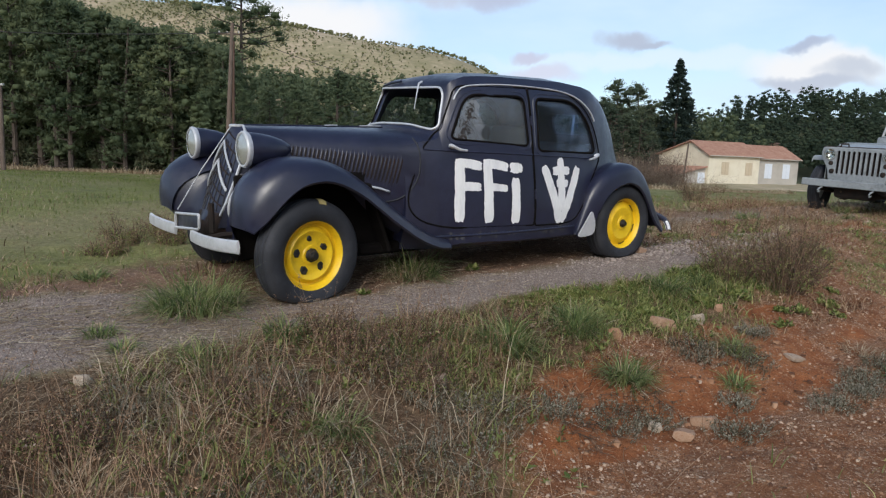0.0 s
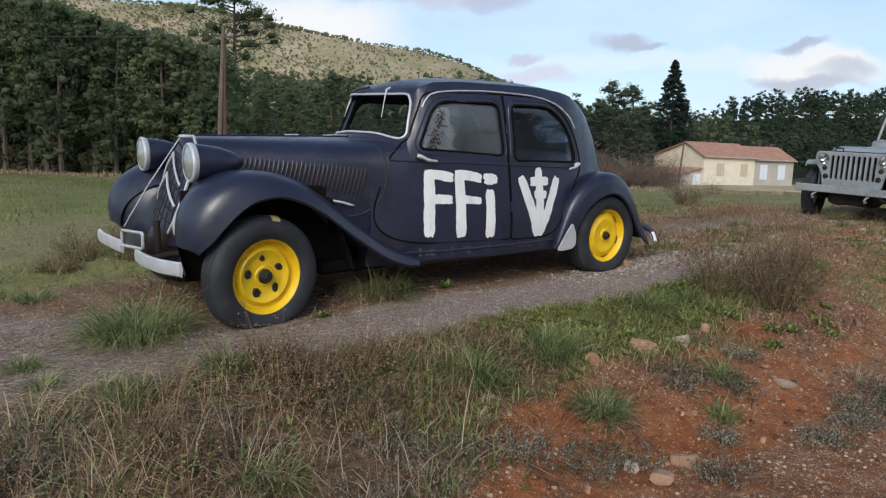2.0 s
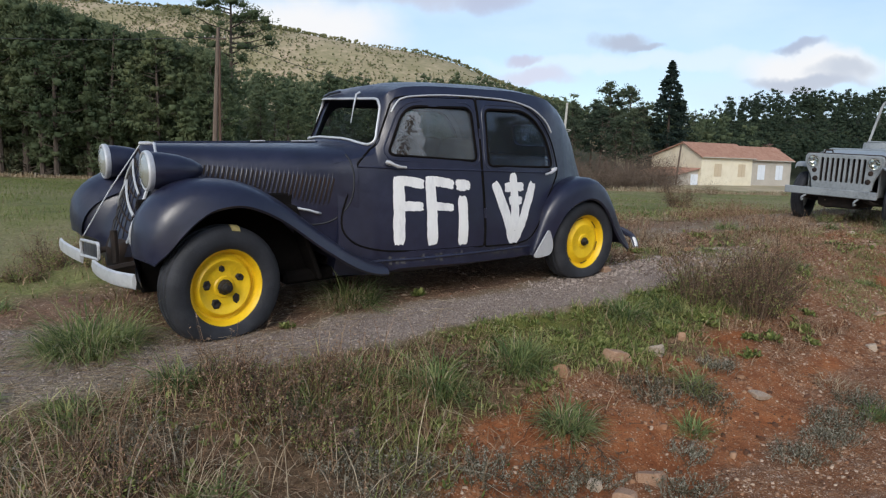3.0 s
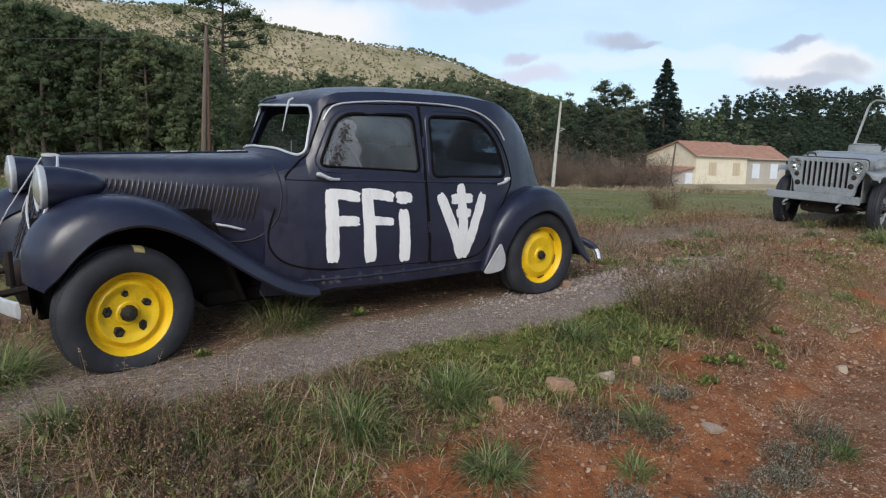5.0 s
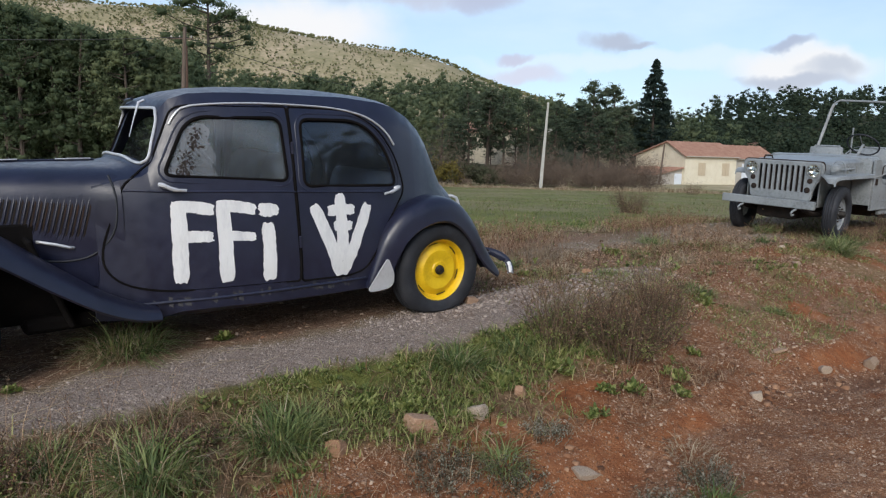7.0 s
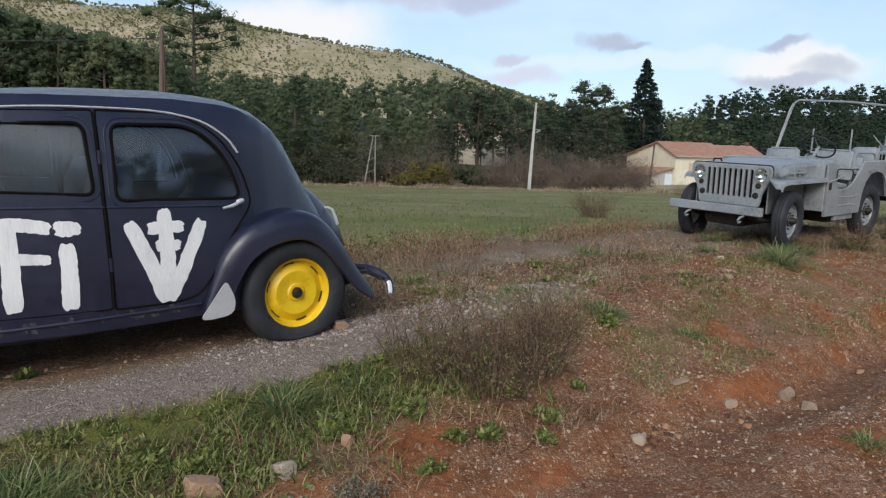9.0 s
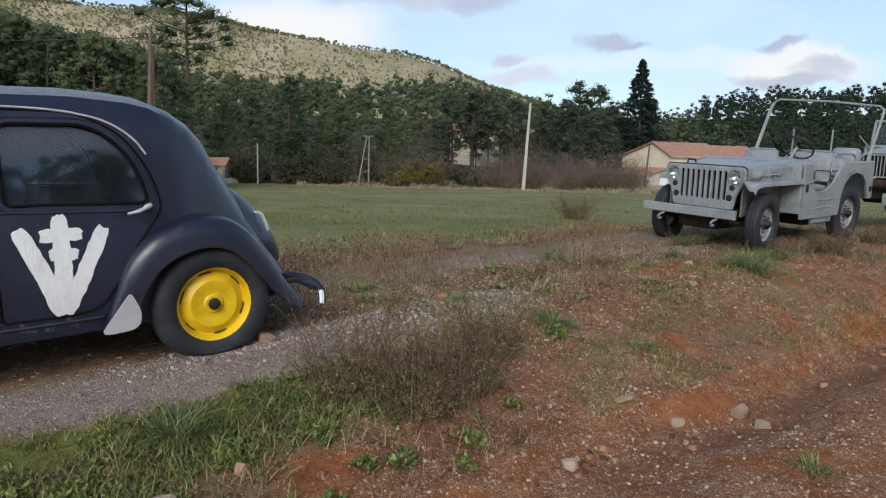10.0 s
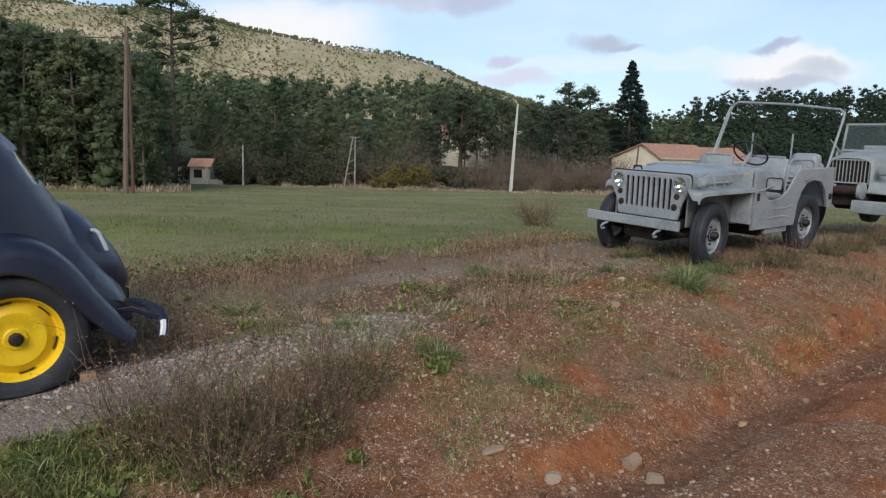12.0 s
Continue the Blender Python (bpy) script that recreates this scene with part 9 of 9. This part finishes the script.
    # flat straw litter on the gravel
    P, s, d = scatter(9000, -4.5, 1.5, -0.3, 1.6, lambda s, d: 0.15 + 0.85 * patch(*place(s, d), 1.1, 121, 0.42, 0.58) * (1 - smooth(-0.4, 0.6, s)), rng)
    n = len(P)
    a = rng.normal(0.75, 0.9, n)
    D = np.stack([np.cos(a), np.sin(a), 0.05 * rng.normal(0, 1, n)], 1)
    v, f, tips = stems(P + np.array((0, 0, 0.006)), D, 0.04 + 0.14 * rng.random(n), np.full(n, 0.0018), rng, 0.1, 2)
    stuff("straw_litter", (v, f), STRAW, "dead straw litter lying on the gravel", "straw")
    # litter under the sill
    P, s, d = scatter(2600, 0.2, 4.2, -0.5, 0.5, lambda s, d: 0.2 + 0.8 * patch(*place(s, d), 1.6, 125, 0.45, 0.58), rng)
    n = len(P)
    a = rng.random(n) * 6.28
    v, f, tips = stems(P + np.array((0, 0, 0.006)), np.stack([np.cos(a), np.sin(a), 0.1 * rng.normal(0, 1, n)], 1), 0.03 + 0.09 * rng.random(n), np.full(n, 0.0015), rng, 0.15, 2)
    stuff("sill_litter", (v, f), BROWN_DRY, "dead stalks in the dirt under the saloon", "straw")

    # thin grass over the red soil and the worn ground towards the field car
    def thin(s, d):
        x, y = place(s, d)
        ga, re = zones(x, y)[:2]
        return (1 - 0.85 * ga) * (0.05 + 0.95 * patch(x, y, 1.5, 91, 0.46, 0.6)) * (1 - 0.7 * re) * (1 - 0.95 * on_path(s, d))
    P, s, d = scatter(54000, 3.4, 11.0, -2.2, 2.2, thin, rng)
    n = len(P)
    m = rng.random(n) < 0.5
    stuff("thin_grass", fronds(P[m], 0.02 + 0.08 * rng.random(m.sum()) ** 1.5, 0.004 + 0.003 * rng.random(m.sum()), rng, 1.8, None, 0.5), FIELD, "thin grass on the worn ground", "grass")
    m = ~m
    stuff("thin_dry_grass", fronds(P[m], 0.03 + 0.09 * rng.random(m.sum()) ** 2, 0.004 + 0.003 * rng.random(m.sum()), rng, 1.8, None, 0.6), BROWN_DRY, "thin dry grass on the worn ground", "grass")
    P, s, d = scatter(30000, 4.0, 9.5, 0.3, 2.3, lambda s, d: 0.9 * patch(*place(s, d), 2.2, 101, 0.53, 0.62), rng)
    n = len(P)
    stuff("soil_grass", fronds(P, 0.018 + 0.045 * rng.random(n), 0.004 + 0.003 * rng.random(n), rng, 1.7, None, 0.5), GRASS, "low patches of green grass on red soil", "grass")
    P, s, d = scatter(3000, 3.7, 9.5, -2.2, 1.1, lambda s, d: (1 - zones(*place(s, d))[0]) * patch(*place(s, d), 1.0, 95, 0.46, 0.6), rng)
    n = len(P)
    D = np.stack([rng.normal(0, 0.35, n), rng.normal(0, 0.35, n), np.ones(n)], 1)
    v, q, tips = stems(P, D, 0.1 + 0.2 * rng.random(n), np.full(n, 0.002), rng, 0.15)
    c = np.concatenate([P + (tips - P) * f + rng.normal(0, 0.012, P.shape) for f in (0.5, 0.75, 1.0)])
    stuff("track_weeds", merge((v, q), leaf_cloud(c, np.full(len(c), 0.018), 2, 0.009, rng, 1.0, 1.0)), STALK, "brown dried weeds beside the track", "weeds")
    # brown weed tangle on the worn ground behind the saloon and along the field's side of the way
    def tangle(s, d):
        x, y = place(s, d)
        near = smooth(3.6, 4.0, s) * (1 - smooth(7.6, 8.4, s)) * smooth(-0.7, -0.2, d + 0.5 * (s < 4.6)) * (1 - smooth(0.9, 1.5, d + 0.6 * (s < 4.4)))
        side = 0.8 * np.exp(-((d + 1.9) / 0.55) ** 2) * smooth(3.4, 4.4, s)
        return np.maximum(0.75 * near * (1 - 0.9 * rubble_band(s, d)), side) * (0.05 + 0.95 * patch(x, y, 1.6, 221, 0.46, 0.58)) * (1 - 0.8 * on_path(s, d))
    P, s, d = scatter(12000, 3.6, 11.0, -3.2, 1.5, tangle, rng)
    n = len(P)
    D = np.stack([rng.normal(0, 0.7, n), rng.normal(0, 0.7, n), 0.5 + 0.5 * rng.random(n)], 1)
    v, q, tips = stems(P, D, 0.05 + 0.14 * rng.random(n) ** 1.5, np.full(n, 0.0019), rng, 0.25, 3)
    c = np.concatenate([P + (tips - P) * f + rng.normal(0, 0.012, P.shape) for f in (0.4, 0.8)])
    stuff("weed_tangle", merge((v, q), leaf_cloud(c, np.full(len(c), 0.02), 2, 0.011, rng, 1.0, 1.0)), STALK, "brown dead weed tangle on the worn ground", "weeds")
    P, s, d = scatter(5200, 3.8, 11.0, -3.4, 1.5, lambda s, d: np.maximum(tangle(s, d), np.exp(-((d + 2.4) / 0.5) ** 2)) * patch(*place(s, d), 1.5, 223, 0.45, 0.58), rng)
    n = len(P)
    P[:, 2] += 0.02 * rng.random(n)
    stuff("verge_weeds", rosettes(P, 0.025 + 0.045 * rng.random(n), 5, rng, 0.7), CLOVER, "low green weeds on the field's verge", "weeds")
    for i in range(26):
        ts, td = 4.4 + 5.2 * rng.random(), (-0.25 + 1.5 * rng.random()) if i % 2 else (-2.5 + 0.9 * rng.random())
        tuft(*place(ts, td), 0.1 + 0.1 * rng.random(), 0.08 + 0.1 * rng.random(), 130, (GRASS, STRAW, DRY)[i % 3], ("small green grass tuft on worn ground", "dead straw tuft on worn ground", "tawny dry tuft on worn ground")[i % 3], 700 + i, 2.1, 0.005)

    def rough(s, d):
        x, y = place(s, d)
        return np.maximum(np.exp(-((d + 1.9) / 0.8) ** 2) * smooth(-2, 3, s), smooth(8.6, 9.6, s) * smooth(-2.5, -1.5, d)) * (0.2 + 0.8 * patch(x, y, 1.1, 171, 0.42, 0.58)) * (1 - 0.95 * on_path(s, d)) * (1 - 0.8 * zones(x, y)[0])
    P, s, d = scatter(42000, -2.0, 20.0, -3.6, 2.4, rough, rng)
    n = len(P)
    m = rng.random(n)
    for nm, k, hh, mat, label in (("rough_green_grass", m < 0.5, 0.12, GRASS, "rough green grass beside the track"), ("rough_dry_grass", (m >= 0.5) & (m < 0.68), 0.18, DRY, "rough dry grass beside the track"), ("rough_brown_grass", m >= 0.68, 0.16, BROWN_DRY, "dead brown grass beside the track")):
        c = int(k.sum())
        stuff(nm, fronds(P[k], hh * (0.25 + 0.9 * rng.random(c) ** 1.6), 0.005 + 0.004 * rng.random(c), rng, 1.3, None, 0.4), mat, label, "grass")
    # the field: short grass, thinning in detail with distance
    for nm, cnt, y0, y1, x0, x1, h, w in (("field_grass", 66000, 5.0, 16.0, -16, 16, 0.05, 0.006), ("field_grass_beyond", 36000, 16.0, 34.0, -30, 30, 0.045, 0.014), ("field_grass_far", 20000, 34.0, 69.0, -48, 42, 0.05, 0.03)):
        x, y = x0 + (x1 - x0) * rng.random(cnt), y0 + (y1 - y0) * rng.random(cnt)
        s, d = along(x, y)
        keep = (d < -1.9 - 0.4 * (s < 1) + 0.8 * (rng.random(cnt) - 0.5)) & ((s < 9) | (d < -1.6))
        x, y = x[keep], y[keep]
        P = on_ground(x, y)
        n = len(P)
        tan = rng.random(n) < 0.04 + 0.55 * patch(x, y, 0.22, 111, 0.46, 0.64)
        H, W = h * (0.4 + 0.9 * rng.random(n)) * (0.6 + 0.9 * patch(x, y, 0.7, 113, 0.4, 0.62)), w * (0.6 + 0.8 * rng.random(n))
        stuff(nm, blades(P[~tan], H[~tan], W[~tan], rng, 1.0), FIELD, "short green field grass", "grass")
        stuff(nm + "_dry", blades(P[tan], H[tan] * 0.95, W[tan], rng, 1.4), DRY, "dry blades among the field grass", "grass")
    cnt = 14000
    x = -48 + 75 * rng.random(cnt)
    y = np.where(x < -16, 41.5 + (x + 60) * 0.1, 66.8) + 2.2 * rng.random(cnt)
    P = on_ground(x, y)
    stuff("field_margin_grass", blades(P, 0.16 + 0.36 * rng.random(cnt) ** 2 * (0.5 + patch(x, y, 0.3, 211, 0.4, 0.6)), np.full(cnt, 0.045), rng, 0.8), STRAW, "tall pale grass along the field's margin", "grass")


build_grass()


def shrub(x, y, r, h, n, label, seed, green=0.2, name="dry_shrub"):
    rng = np.random.default_rng(seed)
    ob = thing(name, pose(x, y, float(ground_z(x, y))), label, "shrub")
    a = rng.random(n) * 6.28
    q = r * 0.35 * rng.random(n) ** 0.5
    P = np.stack([np.cos(a) * q, np.sin(a) * q, np.zeros(n) - 0.01], 1)
    tilt = 0.08 + 0.85 * rng.random(n) ** 1.4
    D = np.stack([np.cos(a) * tilt, np.sin(a) * tilt, np.ones(n)], 1)
    lump = 0.72 + 0.28 * np.sin(2 * a + seed) + 0.18 * np.sin(5 * a + 2.1 * seed)
    L = h * (0.4 + 0.65 * rng.random(n)) * np.maximum(0.4, lump)
    v, f, tips = stems(P, D, L, np.full(n, 0.0028), rng, 0.18)
    k = 3
    base = np.repeat(P, k, 0) + np.repeat(tips - P, k, 0) * (0.35 + 0.55 * rng.random(n * k))[:, None]
    D2 = np.repeat(D, k, 0) + rng.normal(0, 0.75, (n * k, 3))
    v2, f2, tips2 = stems(base, D2, 0.28 * h * (0.5 + rng.random(n * k)), np.full(n * k, 0.0016), rng, 0.2)
    part("twig_mass", quad_mesh("twigs", *merge((v, f), (v2, f2))), SHRUB_WOOD, ob, "bare brown twigs")
    c = np.concatenate([tips2, base])
    part("dry_foliage", quad_mesh("dry_leaves", *leaf_cloud(c, np.full(len(c), 0.025), 4, 0.005, rng, 1.0, 1.0, 0.4)), STALK, ob, "shrivelled brown leaves")
    m = rng.random(len(tips2)) < 0.22
    tagged(part("seed_fluff", quad_mesh("seed_heads", *leaf_cloud(tips2[m], np.full(m.sum(), 0.010), 4, 0.006, rng, 1.0, 1.0)), HEADS, ob, "pale dry seed heads"), kind="stuff")
    low = base[(base[:, 2] < 0.45 * h) & (rng.random(len(base)) < green * 2)]
    if len(low):
        part("green_foliage", quad_mesh("green_leaves", *leaf_cloud(low, np.full(len(low), 0.04), 7, 0.0075, rng, 1.0, 1.0)), CLOVER, ob, "green lower leaves")
    return ob


shrub(*place(3.55, 1.82), 0.5, 0.66, 130, "dried brown shrub with pale seed heads beside the track", 301, 0.2)
shrub(*place(3.28, 1.5), 0.42, 0.62, 90, "dried brown shrub at the gravel's end", 302, 0.25)
shrub(*place(3.95, 1.72), 0.45, 0.6, 100, "dried brown shrub beside the track", 307, 0.2)
shrub(*place(4.35, 1.5), 0.4, 0.42, 80, "low dried brown shrub beside the track", 309, 0.3)
shrub(4.7, 16.6, 0.7, 0.75, 180, "brown dry shrub standing in the field", 303, 0.1)
shrub(6.9, 10.6, 0.45, 0.4, 130, "dry weeds against the field car's sill", 304, 0.25)
for i, (x, y, r, h, n) in enumerate([(6.35, 10.55, 0.35, 0.26, 90), (7.9, 11.55, 0.4, 0.3, 110), (8.5, 12.2, 0.45, 0.34, 110), (5.5, 11.0, 0.3, 0.22, 70), (9.3, 13.0, 0.5, 0.4, 120)]):
    shrub(x, y, r, h, n, "dry brown weeds beside the field car", 340 + i, 0.3)
for i, (hs, hd, r, h, n) in enumerate([(-0.18, 1.57, 0.3, 0.26, 80), (0.0, 1.82, 0.32, 0.26, 90), (-0.8, 1.81, 0.3, 0.24, 80), (-0.25, 1.34, 0.24, 0.3, 70), (0.2, 1.5, 0.3, 0.24, 80), (-1.5, 1.75, 0.3, 0.26, 80), (-1.9, 2.0, 0.35, 0.28, 80), (0.9, 1.6, 0.2, 0.2, 50)]):
    shrub(*place(hs, hd), r, h, n, "russet dried weeds on the near bank", 320 + i, 0.2)
for i, (hs, hd, r, h, n) in enumerate([(-0.5, -1.9, 0.35, 0.3, 80), (-0.2, -1.6, 0.3, 0.26, 70), (-0.75, -1.5, 0.35, 0.22, 70), (-0.1, -2.2, 0.4, 0.3, 80)]):
    shrub(*place(hs, hd), r, h, n, "thin brown weeds on the field's edge before the saloon", 360 + i, 0.25)
shrub(18.2, 60.5, 1.2, 1.6, 160, "bare brown bush at the field's edge", 308, 0.05)
